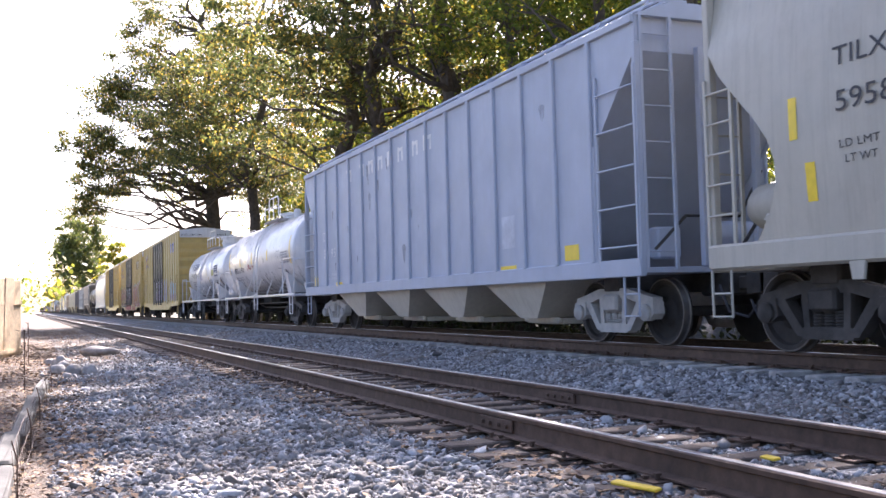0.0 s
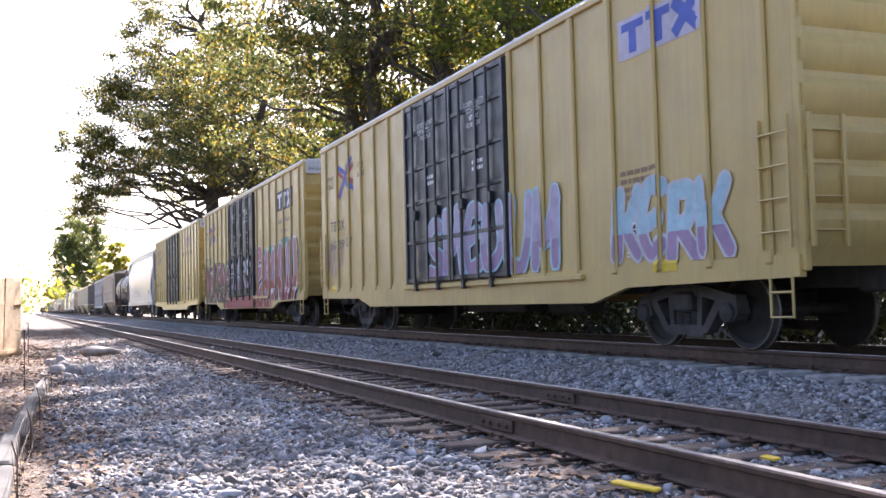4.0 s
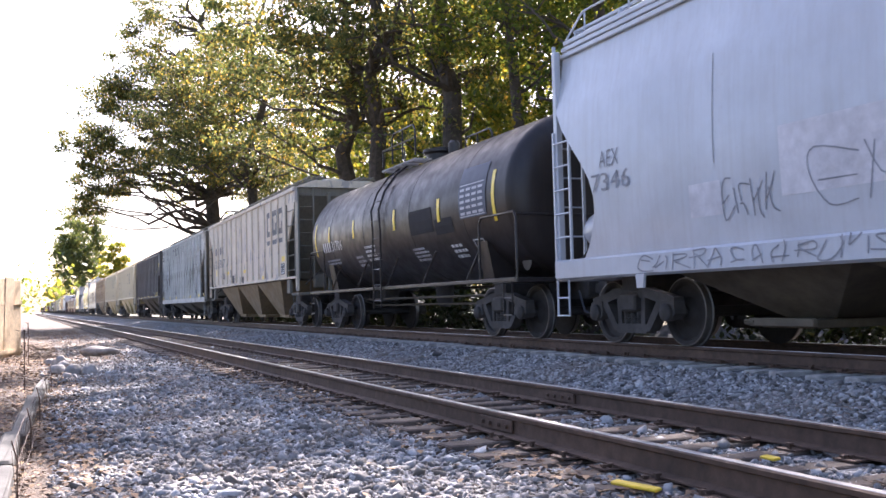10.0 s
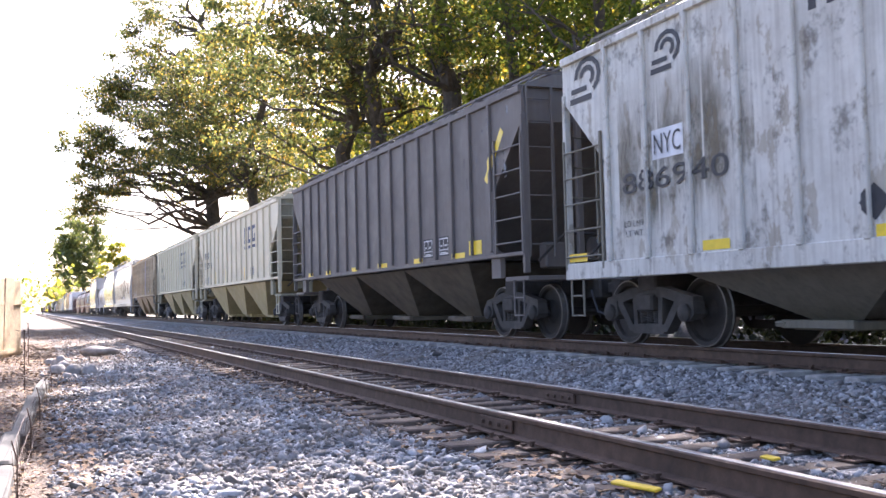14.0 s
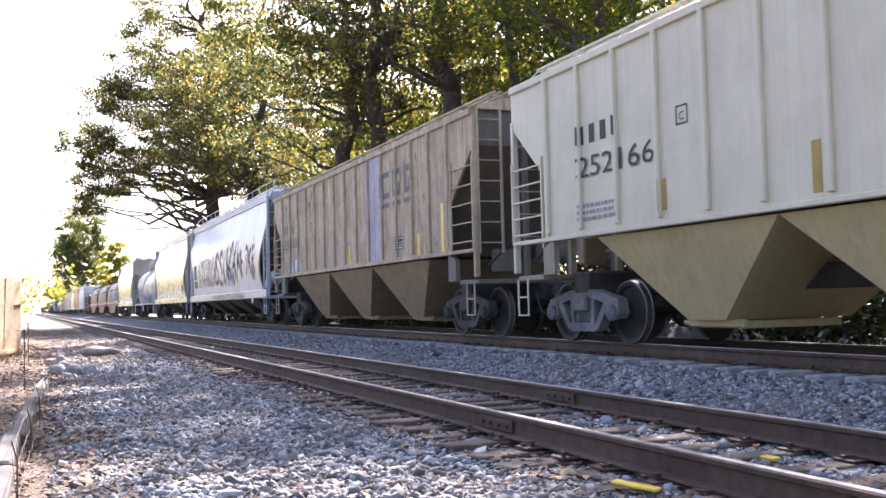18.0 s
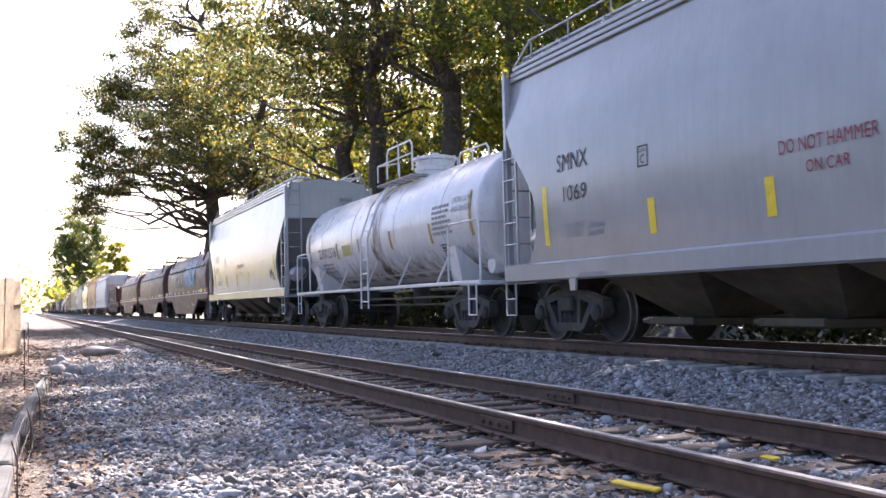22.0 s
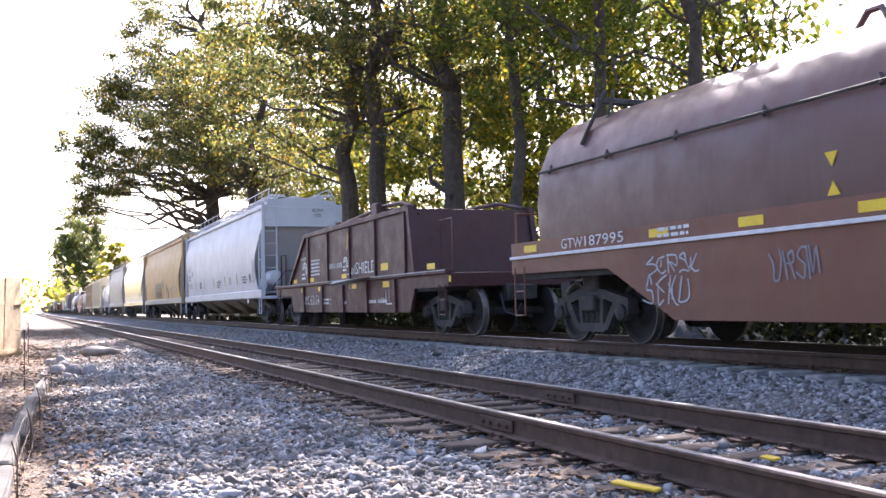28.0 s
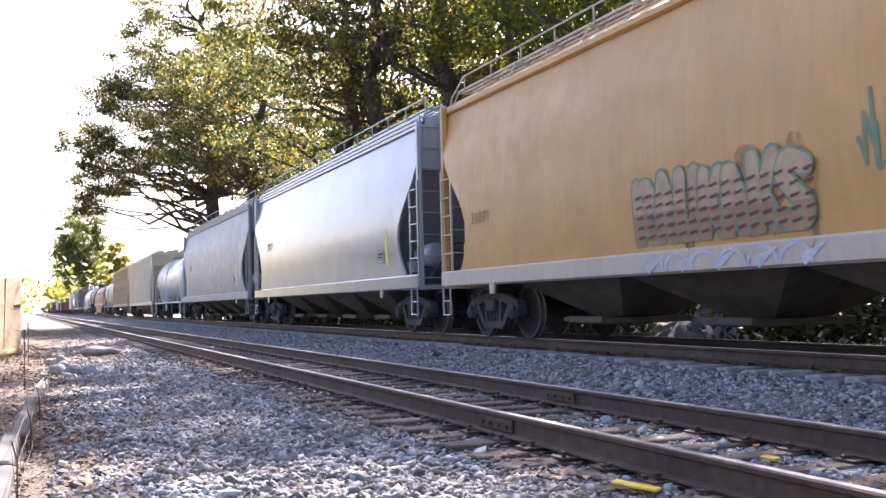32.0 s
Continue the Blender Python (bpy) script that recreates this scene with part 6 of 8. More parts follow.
def laid(polys, car, lift, step=0.00022):
    """Lays flat convex pieces (x, z) on the near side of a car, over its ribs and round its curve."""
    depth, steps = SURF[car.name]
    dx = MARK_SHIFT.get(car.name, 0.0)
    polys = [[(x + dx, z) for x, z in p] for p in polys]
    marks_at = sorted({p for s in steps for p in (s[0], s[1], s[3], s[4])})
    b = Build()
    for order, poly in enumerate(polys):
        todo = [list(poly)]
        lo, hi = min(p[0] for p in poly), max(p[0] for p in poly)
        for m in marks_at:
            if lo < m < hi:
                todo = [q for p in todo for q in (cut_poly(p, 0, m, True), cut_poly(p, 0, m, False)) if len(q) > 2]
        z0, z1 = min(p[1] for p in poly), max(p[1] for p in poly)
        for i in range(1, 20):
            m = 0.9 + i * 0.18
            if z0 < m < z1:
                todo = [q for p in todo for q in (cut_poly(p, 1, m, True), cut_poly(p, 1, m, False)) if len(q) > 2]
        for p in todo:
            mx = sum(v[0] for v in p) / len(p)
            extra, skip = 0.0, False
            for s in steps:
                if s[0] <= mx <= s[1]:
                    extra = max(extra, s[2])
                elif s[3] <= mx <= s[4]:
                    skip = True
            if skip and not extra:
                continue
            b.add([(x, -(depth(z) + extra + lift + min(order, 60) * step), z) for x, z in p], [tuple(range(len(p)))])
    return b


def quad(x, z, w, h):
    return [(x, z), (x + w, z), (x + w, z + h), (x, z + h)]


SINGLE = ("label_panel", "stencil_panel", "number_panel", "paint_patch", "repaint_patch", "weld_seam", "arrow_mark")
LOOSE = ("stain", "graffiti", "graffiti_shadow", "graffiti_fill", "graffiti_outline", "graffiti_highlight", "tag", "small_print", "bar_lettering", "stencil_mark", "data_print")


def paint_on(car, name, polys, mat, label="", lift=0.006, parent=None, step=0.00022):
    if name in SINGLE and len(polys) > 1:
        return [paint_on(car, name, [p], mat, label, lift, parent, step) for p in polys][0]
    b = laid(polys, car, lift, step)
    if not b.f:
        return None
    ob = part(name, b, mat, parent or car, label, smooth=False)
    if name in LOOSE:
        ob["kind"] = "stuff"
    return ob


FONT_SHAPES = {}


def text_polys(text):
    if text not in FONT_SHAPES:
        cu = bpy.data.curves.new("text", "FONT")
        cu.body, cu.resolution_u = text, 3
        ob = bpy.data.objects.new("text", cu)
        scene.collection.objects.link(ob)
        me = bpy.data.meshes.new_from_object(ob.evaluated_get(bpy.context.evaluated_depsgraph_get()))
        bpy.data.objects.remove(ob)
        pts = [(v.co.x, v.co.y) for v in me.vertices]
        x0, x1 = min(p[0] for p in pts), max(p[0] for p in pts)
        z0, z1 = min(p[1] for p in pts), max(p[1] for p in pts)
        FONT_SHAPES[text] = [[((pts[i][0] - x0) / (x1 - x0), (pts[i][1] - z0) / (z1 - z0)) for i in f.vertices] for f in me.polygons]
        bpy.data.meshes.remove(me)
    return FONT_SHAPES[text]


def word(car, text, x, z, w, h, mat, lift=0.007):
    polys = [[(x + a * w, z + b * h) for a, b in p] for p in text_polys(text)]
    return paint_on(car, "lettering", polys, mat, lift=lift)


def bar_word(car, n, x, z, w, h, mat, gaps=(), name="bar_lettering"):
    """n plain bars in place of letters."""
    step = w / n
    return paint_on(car, name, [quad(x + i * step, z, step * 0.5, h) for i in range(n) if i not in gaps], mat, "row of painted bars")


def lines(car, x, z, w, h, n, mat, seed=1):
    """Small unreadable writing as thin bars, line by line."""
    rnd = random.Random(seed)
    ps = []
    for i in range(n):
        zz = z + h * (n - 1 - i) / n
        xx = x
        while xx < x + w * rnd.uniform(0.75, 1.0):
            k = rnd.uniform(0.04, 0.16)
            ps.append(quad(xx, zz, min(k, x + w - xx), h / n * 0.55))
            xx += k + 0.035
    return paint_on(car, "small_print", ps, mat, "small unreadable print")


def strip(car, x, z, w, h, mat=None):
    return paint_on(car, "reflector", [quad(x, z, w, h)], mat or M_REFLECT, "yellow reflective strip")


def stencil(car, x, z, w, h, dark=True):
    p = paint_on(car, "stencil_panel", [quad(x, z, w, h)], M_BLACKMARK if dark else M_WHITEMARK, "black and white stencil panel")
    t = 0.06 * w
    ps = [quad(x + t, z + t, w - 2 * t, t * 0.7), quad(x + t, z + h - 1.7 * t, w - 2 * t, t * 0.7), quad(x + t, z + t, t * 0.7, h - 2 * t), quad(x + w - 1.7 * t, z + t, t * 0.7, h - 2 * t),
          quad(x + w * 0.47, z + h * 0.3, t * 0.6, h * 0.6), quad(x + t, z + h * 0.3, w - 2 * t, t * 0.6)]
    ps += [quad(x + w * 0.16, z + h * 0.5, w * 0.2, h * 0.08), quad(x + w * 0.6, z + h * 0.5, w * 0.22, h * 0.08), quad(x + w * 0.2, z + h * 0.15, w * 0.55, h * 0.06)]
    paint_on(car, "stencil_mark", ps, M_WHITEMARK if dark else M_BLACKMARK, parent=p, lift=0.009)


def diamond(car, x, z, w, h, mat, inner=None):
    c, d = x + w / 2, z + h / 2
    p = paint_on(car, "placard", [[(c, z), (x + w, d), (c, z + h), (x, d)]], mat, "diamond placard")
    if inner:
        k = 0.8
        paint_on(car, "placard_field", [[(c, d - h / 2 * k), (c + w / 2 * k, d), (c, d + h / 2 * k), (c - w / 2 * k, d)]], inner, parent=p, lift=0.010)


def flat(name, col, rough=0.6):
    return plain(name, col, rough, 0, 0.18, 5, 0.05)


G_RED, G_PINK, G_TEAL = flat("graffiti_red", (0.33, 0.06, 0.06)), flat("graffiti_pink", (0.42, 0.17, 0.19)), flat("graffiti_teal", (0.16, 0.40, 0.35))
G_GREEN, G_BLACK, G_WHITE = flat("graffiti_light_green", (0.28, 0.50, 0.22)), flat("graffiti_black", (0.03, 0.03, 0.035)), flat("graffiti_white", (0.68, 0.68, 0.70))
G_BROWN, G_LBLUE, G_GREY = flat("graffiti_faded_brown", (0.36, 0.27, 0.23)), flat("graffiti_pale_blue", (0.35, 0.52, 0.58)), flat("graffiti_pale_grey", (0.50, 0.50, 0.52))
G_FROST, G_TAN = flat("graffiti_frost", (0.48, 0.55, 0.58)), flat("graffiti_dull_tan", (0.36, 0.21, 0.11))
G_MAUVE, G_DGREEN, G_BLUE = flat("graffiti_mauve", (0.33, 0.22, 0.33)), flat("graffiti_dull_green", (0.16, 0.26, 0.16)), flat("emblem_blue", (0.06, 0.10, 0.40))
G_UMBER, G_ROSE, G_LILAC, G_SLATE = flat("graffiti_umber", (0.24, 0.12, 0.085)), flat("graffiti_rose", (0.36, 0.11, 0.14)), flat("graffiti_lilac", (0.40, 0.33, 0.44)), flat("graffiti_slate", (0.17, 0.20, 0.25))
G_DUST, G_MAROON = flat("graffiti_dusty_buff", (0.46, 0.33, 0.20)), flat("graffiti_dark_maroon", (0.15, 0.05, 0.05))
G_ORANGE, M_DULLYELLOW, M_REDMARK, M_GREYMARK = flat("label_orange", (0.7, 0.18, 0.03)), flat("dull_yellow_panel", (0.52, 0.47, 0.16)), flat("dark_red_lettering", (0.26, 0.03, 0.05)), flat("grey_lettering", (0.26, 0.26, 0.28))
M_BROWNSTRIP, M_RUSTSTAIN, M_BLUEMARK = flat("aged_reflector", (0.42, 0.28, 0.06)), flat("rust_brown_stain", (0.24, 0.15, 0.08)), flat("dark_blue_lettering", (0.06, 0.07, 0.13))
M_FADEWHITE, M_FADEBLACK, M_TARPATCH = flat("faded_white_lettering", (0.50, 0.52, 0.57)), flat("faded_black_lettering", (0.16, 0.145, 0.14)), flat("matt_black_patch", (0.022, 0.02, 0.02), 0.85)
M_LILAC, M_OILY = flat("lilac_panel", (0.45, 0.42, 0.50)), flat("oily_black_stain", (0.05, 0.045, 0.04), 0.5)


M_RUSTSTAIN_THIN, M_OILY_THIN, M_FADEWHITE_THIN = smear_mat("thin_rust_stain", (0.24, 0.14, 0.07), 0.7), smear_mat("thin_oil_stain", (0.04, 0.035, 0.03), 0.9), smear_mat("chalky_fade", (0.5, 0.51, 0.54), 0.55)


def stroke(a, b, t0, t1):
    """A tapering convex stroke from a to b."""
    dx, dz = b[0] - a[0], b[1] - a[1]
    n = math.hypot(dx, dz) or 1
    ux, uz = -dz / n, dx / n
    return [(a[0] + ux * t0, a[1] + uz * t0), (a[0] - ux * t0, a[1] - uz * t0), (b[0] - ux * t1, b[1] - uz * t1), (b[0] + ux * t1, b[1] + uz * t1)]


LETTERS = [[[(0.08, 0.0), (0.12, 0.55), (0.36, 1.0)], [(0.36, 1.0), (0.62, 0.6), (0.72, 0.0)], [(0.16, 0.36), (0.62, 0.42)]],
           [[(0.12, 1.0), (0.06, 0.45), (0.22, 0.04), (0.6, 0.06), (0.82, 0.42), (0.78, 1.0)]],
           [[(0.06, 0.0), (0.12, 1.0)], [(0.12, 0.96), (0.45, 0.32), (0.80, 0.96)], [(0.80, 1.0), (0.88, 0.0)]],
           [[(0.86, 0.88), (0.40, 1.0), (0.10, 0.70), (0.48, 0.50), (0.84, 0.28), (0.56, 0.02), (0.08, 0.12)]],
           [[(0.10, 0.0), (0.16, 1.0)], [(0.16, 0.96), (0.70, 0.92), (0.72, 0.60), (0.22, 0.48)], [(0.32, 0.50), (0.86, 0.0)]],
           [[(0.82, 0.92), (0.34, 0.98), (0.10, 0.50), (0.32, 0.04), (0.86, 0.10)], [(0.18, 0.50), (0.70, 0.56)]],
           [[(0.14, 0.0), (0.16, 1.0)], [(0.20, 0.45), (0.50, 0.62), (0.82, 1.0)], [(0.36, 0.55), (0.62, 0.30), (0.88, 0.0)]]]


def bent(pts, n=4):
    """Points of a smooth line through pts."""
    q = [pts[0]] + list(pts) + [pts[-1]]
    out = []
    for a, b, c, d in zip(q, q[1:], q[2:], q[3:]):
        for i in range(n):
            t = i / n
            out.append(tuple(0.5 * (2 * b[k] + (c[k] - a[k]) * t + (2 * a[k] - 5 * b[k] + 4 * c[k] - d[k]) * t * t + (3 * b[k] - a[k] - 3 * c[k] + d[k]) * t ** 3) for k in (0, 1)))
    return out + [pts[-1]]


def ribbon(pts, t0, t1=None):
    """Convex pieces of a round-ended band along pts."""
    t1 = t0 if t1 is None else t1
    ps = []
    for i, (a, b) in enumerate(zip(pts, pts[1:])):
        u, v = t0 + (t1 - t0) * i / (len(pts) - 1), t0 + (t1 - t0) * (i + 1) / (len(pts) - 1)
        ps.append(stroke(a, b, u, v))
        ps.append([(b[0] + v * math.cos(k * math.tau / 8), b[1] + v * math.sin(k * math.tau / 8)) for k in range(8)])
    a = pts[0]
    ps.append([(a[0] + t0 * math.cos(k * math.tau / 8), a[1] + t0 * math.sin(k * math.tau / 8)) for k in range(8)])
    return ps


def letter_lines(x, z, w, h, n, seed, grow=0.0, wild=0.06):
    """Bent lines of n crooked letters side by side, each a list of lines; grow: how much taller the last is."""
    rnd = random.Random(seed)
    out = []
    widths = [1 + grow * i / n for i in range(n)]
    k, at = w / sum(widths), x
    for i in range(n):
        s, tall = k * widths[i], h * (1 + grow * i / n) / (1 + grow) * rnd.uniform(0.88, 1.0)
        low = z + h * rnd.uniform(0, 0.07)
        form = rnd.choice(LETTERS)
        slant = rnd.uniform(-0.12, 0.16)
        out.append([bent([(at + s * (px + slant * pz + rnd.uniform(-wild, wild)), low + tall * min(1, max(0, pz + rnd.uniform(-wild, wild)))) for px, pz in line]) for line in form])
        at += s
    return out


def piece(car, x, z, w, h, n, seed, low, high, edge, cloud=None, label="sprayed graffiti piece", shine=None, fat=0.15, drop=None, rim=0.034):
    """A sprayed piece: a ragged cloud, a dark shadow, then fat rounded letters outlined one over the other, in two tones."""
    rnd = random.Random(seed + 500)
    root = None
    if cloud:
        ps = []
        for i in range(n * 6):
            cx, cz, r = x + w * (i + 0.5) / (n * 6), z + h * rnd.uniform(0.2, 0.85), h * rnd.uniform(0.14, 0.34)
            ps.append([(cx + r * 0.9 * math.cos(j * math.tau / 12 + i), min(z + h * 1.12, max(z, cz + r * math.sin(j * math.tau / 12 + i)))) for j in range(12)])
        root = paint_on(car, "graffiti", ps, cloud, label, 0.004, step=0.00003)
    trim = lambda ps: [c for c in (cut_poly(list(p), 1, z, False) for p in ps) if len(c) > 2]
    letters = letter_lines(x + w * 0.02, z + h * 0.06, w * 0.96, h * 0.9, n, seed)
    f, pad = h * fat, h * rim
    if drop:
        ps = [q for lines in letters for pts in lines for q in ribbon([(a + f * 0.45, b - f * 0.35) for a, b in pts], f + pad)]
        ob = paint_on(car, "graffiti_shadow", trim(ps), drop, "" if root else label, 0.0065, root, step=0.00001)
        root = root or ob
    for i, lines in enumerate(letters):
        lift = 0.010 + 0.0030 * i
        ob = paint_on(car, "graffiti_outline" if root else "graffiti", trim([q for pts in lines for q in ribbon(pts, f + pad)]), edge, "" if root else label, lift, root, step=0.00001)
        root = root or ob
        fill = trim([q for pts in lines for q in ribbon(pts, f, f * rnd.uniform(0.8, 1.0))])
        m = z + h * rnd.uniform(0.36, 0.5)
        for keep, mat in ((True, low), (False, high)):
            paint_on(car, "graffiti_fill", [c for c in (cut_poly(p, 1, m, keep) for p in fill) if len(c) > 2], mat, "", lift + 0.0012, root, step=0.00001)
        if shine:
            ps = [q for pts in lines for q in ribbon([(a - f * 0.72, b + f * 0.15) for a, b in pts[1:max(4, len(pts) // 2)]], f * 0.11)]
            paint_on(car, "graffiti_highlight", ps, shine, "", lift + 0.0022, root, step=0.00001)
    return root


def outline_tag(car, x, z, w, h, n, seed, mat, t, label="broad sprayed outline letters", grow=0.0, lift=0.007):
    """Open letters drawn with one broad line."""
    ps = [q for lines in letter_lines(x, z, w, h, n, seed, grow, 0.24 if t < 0.03 else 0.1) for pts in lines for q in ribbon(pts, t, t * 0.8)]
    return paint_on(car, "graffiti", ps, mat, label, lift, step=0.00001)


def scribble(car, x, z, w, h, seed, mat, t=0.014, loops=6, label="thin spray-can tag"):
    rnd = random.Random(seed)
    ps = []
    p = (x, z + h * 0.5)
    for i in range(loops * 5):
        k = (i + 1) / (loops * 5)
        q = (x + w * k + rnd.uniform(-0.08, 0.08) * w, z + h * (0.5 + 0.5 * math.sin(i * 2.2 + seed) * rnd.uniform(0.4, 1)))
        q = (min(max(q[0], x), x + w), q[1])
        ps.append(stroke(p, q, t, t * rnd.uniform(0.6, 1.2)))
        if rnd.random() < 0.16:
            q = (q[0] + 0.05 * w, z + h * rnd.random())
        p = q
    return paint_on(car, "tag", ps, mat, label, 0.008)


def arrows(car, x, z, w, h):
    """Crossed red and blue arrows."""
    blue = [stroke((x + w * 0.12, z + h * 0.06), (x + w * 0.45, z + h * 0.5), w * 0.05, w * 0.05), stroke((x + w * 0.45, z + h * 0.5), (x + w * 0.88, z + h * 0.96), w * 0.05, w * 0.05),
            stroke((x + w * 0.04, z + h * 0.85), (x + w * 0.5, z + h * 0.62), w * 0.045, w * 0.045), stroke((x + w * 0.5, z + h * 0.42), (x + w * 0.97, z + h * 0.2), w * 0.05, w * 0.05)]
    red = [stroke((x + w * 0.03, z + h * 0.72), (x + w * 0.42, z + h * 0.5), w * 0.04, w * 0.04), stroke((x + w * 0.56, z + h * 0.56), (x + w * 0.97, z + h * 0.78), w * 0.05, w * 0.05),
           stroke((x + w * 0.03, z + h * 0.1), (x + w * 0.36, z + h * 0.46), w * 0.05, w * 0.05), stroke((x + w * 0.6, z + h * 0.46), (x + w * 0.97, z + h * 0.36), w * 0.05, w * 0.05)]
    p = paint_on(car, "emblem", red, G_RED, "crossed red and blue arrows", 0.006)
    paint_on(car, "emblem_arrow", blue, G_BLUE, "", 0.009, p)


def slanted_plate(car, x, z, w, h, dark=G_BLACK, light=G_WHITE):
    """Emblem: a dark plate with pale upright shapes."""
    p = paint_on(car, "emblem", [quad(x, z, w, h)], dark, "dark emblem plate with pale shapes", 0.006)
    ps = []
    for i in range(3):
        a = x + w * (0.05 + i * 0.31)
        if i < 2:
            ps += [quad(a, z + h * 0.68, w * 0.27, h * 0.2), quad(a + w * 0.09, z + h * 0.12, w * 0.09, h * 0.56)]
        else:
            ps += [stroke((a, z + h * 0.12), (a + w * 0.26, z + h * 0.88), w * 0.045, w * 0.045), stroke((a, z + h * 0.88), (a + w * 0.26, z + h * 0.12), w * 0.045, w * 0.045)]
    paint_on(car, "emblem_shape", ps, light, "", 0.009, p)


def big_bars(car, x, z, w, h, mat, n=3, under=True):
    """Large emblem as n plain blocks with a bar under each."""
    step = w / n
    ps = []
    for i in range(n):
        a = x + i * step
        ps += [quad(a, z + h * 0.26, step * 0.2, h * 0.74), quad(a + step * 0.2, z + h * 0.84, step * 0.5, h * 0.16), quad(a + step * 0.2, z + h * 0.26, step * 0.5, h * 0.16)]
        if i != 0:
            ps += [quad(a + step * 0.52, z + h * 0.42, step * 0.18, h * 0.2)]
        if under:
            ps.append(quad(a, z, step * 0.7, h * 0.13))
    return paint_on(car, "emblem", ps, mat, "large block emblem")


def wheel_mark(car, x, z, w, h, mat):
    """Emblem of curved rails: an arc on two flat bars."""
    ps = [quad(x, z, w * 0.75, h * 0.14), quad(x + w * 0.05, z + h * 0.24, w * 0.55, h * 0.12)]
    for r in (0.46, 0.26):
        for i in range(8):
            a0, a1 = radians(-60 + i * 30), radians(-60 + (i + 1) * 30)
            c, d = x + w * 0.62, z + h * 0.56
            ps.append([(c + w * r * math.cos(a0), d + h * r * math.sin(a0)), (c + w * r * math.cos(a1), d + h * r * math.sin(a1)), (c + w * (r - 0.12) * math.cos(a1), d + h * (r - 0.12) * math.sin(a1)), (c + w * (r - 0.12) * math.cos(a0), d + h * (r - 0.12) * math.sin(a0))])
    return paint_on(car, "emblem", ps, mat, "curved rail emblem")


def stains(car, x0, x1, z0, z1, n, seed, mat, width=0.35, name="stain"):
    """Ragged patches of dirt or bare paint with shapes of their own."""
    rnd = random.Random(seed)
    ps = []
    for i in range(n):
        cx, cz, r = rnd.uniform(x0, x1), rnd.uniform(z0, z1), rnd.uniform(0.5, 1.3) * width
        w, tall = r * rnd.uniform(0.35, 0.6), r * rnd.uniform(1.1, 2.4)
        ps.append([(cx - w, cz + tall * 0.4), (cx - w * 0.5, cz + tall * 0.55), (cx + w * 0.6, cz + tall * 0.5), (cx + w, cz + tall * 0.35), (cx + w * 0.7, cz - tall * 0.3), (cx + w * 0.2, cz - tall * 0.6), (cx - w * 0.4, cz - tall * 0.35)])
    return paint_on(car, "stain", ps, mat, "ragged weathered patches", 0.004)


K, Wm = M_BLACKMARK, M_WHITEMARK

c = hopper_first
word(c, "TILX", -6.41, 2.90, 0.70, 0.19, K)
word(c, "5958", -6.37, 2.44, 0.72, 0.21, K)
word(c, "LD LMT", -6.35, 2.08, 0.5, 0.08, K)
word(c, "LT WT", -6.29, 1.93, 0.4, 0.08, K)
strip(c, -7.05, 2.26, 0.12, 0.44)
strip(c, -6.85, 1.60, 0.14, 0.40)

c = hopper_blue
word(c, "SOU", -6.75, 2.37, 0.40, 0.27, M_WHITEMARK)
word(c, "79", -6.66, 1.91, 0.36, 0.24, M_WHITEMARK)
word(c, "95", -5.98, 1.91, 0.40, 0.24, M_WHITEMARK)
lines(c, -6.56, 1.33, 0.44, 0.2, 2, M_FADEWHITE)
lines(c, -5.95, 1.33, 0.7, 0.2, 2, M_FADEWHITE, 3)
for x, z, w, h in ((-7.77, 1.21, 0.43, 0.22), (6.59, 1.23, 0.42, 0.23), (4.37, 1.14, 0.6, 0.1), (-5.6, 1.14, 0.6, 0.1)):
    strip(c, x, z, w, h)
for i, x in enumerate((-4.4, -3.35, -2.7, -2.0, -1.35, -0.65, 0.25, 1.0)):
    paint_on(c, "bar_lettering", [quad(x, 3.72, 0.1, 0.32), quad(x + 0.1, 3.94, 0.2, 0.08), quad(x + 0.24, 3.72, 0.1, 0.3)], M_WHITEMARK, "faded white block letters")
paint_on(c, "paint_patch", [quad(4.45, 1.53, 0.5, 0.54)], M_FADEWHITE, "pale paint patch")
stains(c, -7, 7, 1.5, 4.0, 14, 4, M_FADEWHITE_THIN, 0.16)

c = tank_long
bar_word(c, 4, -4.30, 1.98, 0.8, 0.2, K)
word(c, "21888", -3.4, 1.98, 0.95, 0.2, K)
lines(c, -4.3, 1.7, 1.7, 0.16, 2, M_GREYMARK)
scribble(c, -1.84, 1.99, 1.17, 0.28, 5, M_REDMARK, 0.018, 4)
for x, z, w, h in ((-3.13, 2.2, 0.13, 0.42), (-0.95, 2.24, 0.14, 0.41), (1.69, 2.25, 0.15, 0.39), (5.0, 2.0, 0.12, 0.9), (-5.35, 2.0, 0.12, 0.85)):
    strip(c, x, z, w, h)
lines(c, 3.87, 2.05, 1.03, 0.41, 5, M_GREYMARK)
paint_on(c, "panel_outline", [quad(3.14, 1.9, 0.57, 0.02), quad(3.14, 2.46, 0.57, 0.02), quad(3.14, 1.9, 0.02, 0.57), quad(3.69, 1.9, 0.02, 0.57)], M_GREYMARK, "thin outlined square")
stencil(c, 3.9, 1.66, 0.36, 0.19)
belly = smear_mat("grey_brown_belly_grime", (0.20, 0.155, 0.12), 0.9, 2.6, 0.25, ((1.1, 1.0), (1.45, 0.7), (1.85, 0.0)))
for x in np.arange(-5.2, 5.2, 0.85):
    paint_on(c, "stain", [quad(float(x), 1.12, 0.85, 1.0)], belly, "brown grime along the belly", 0.003)
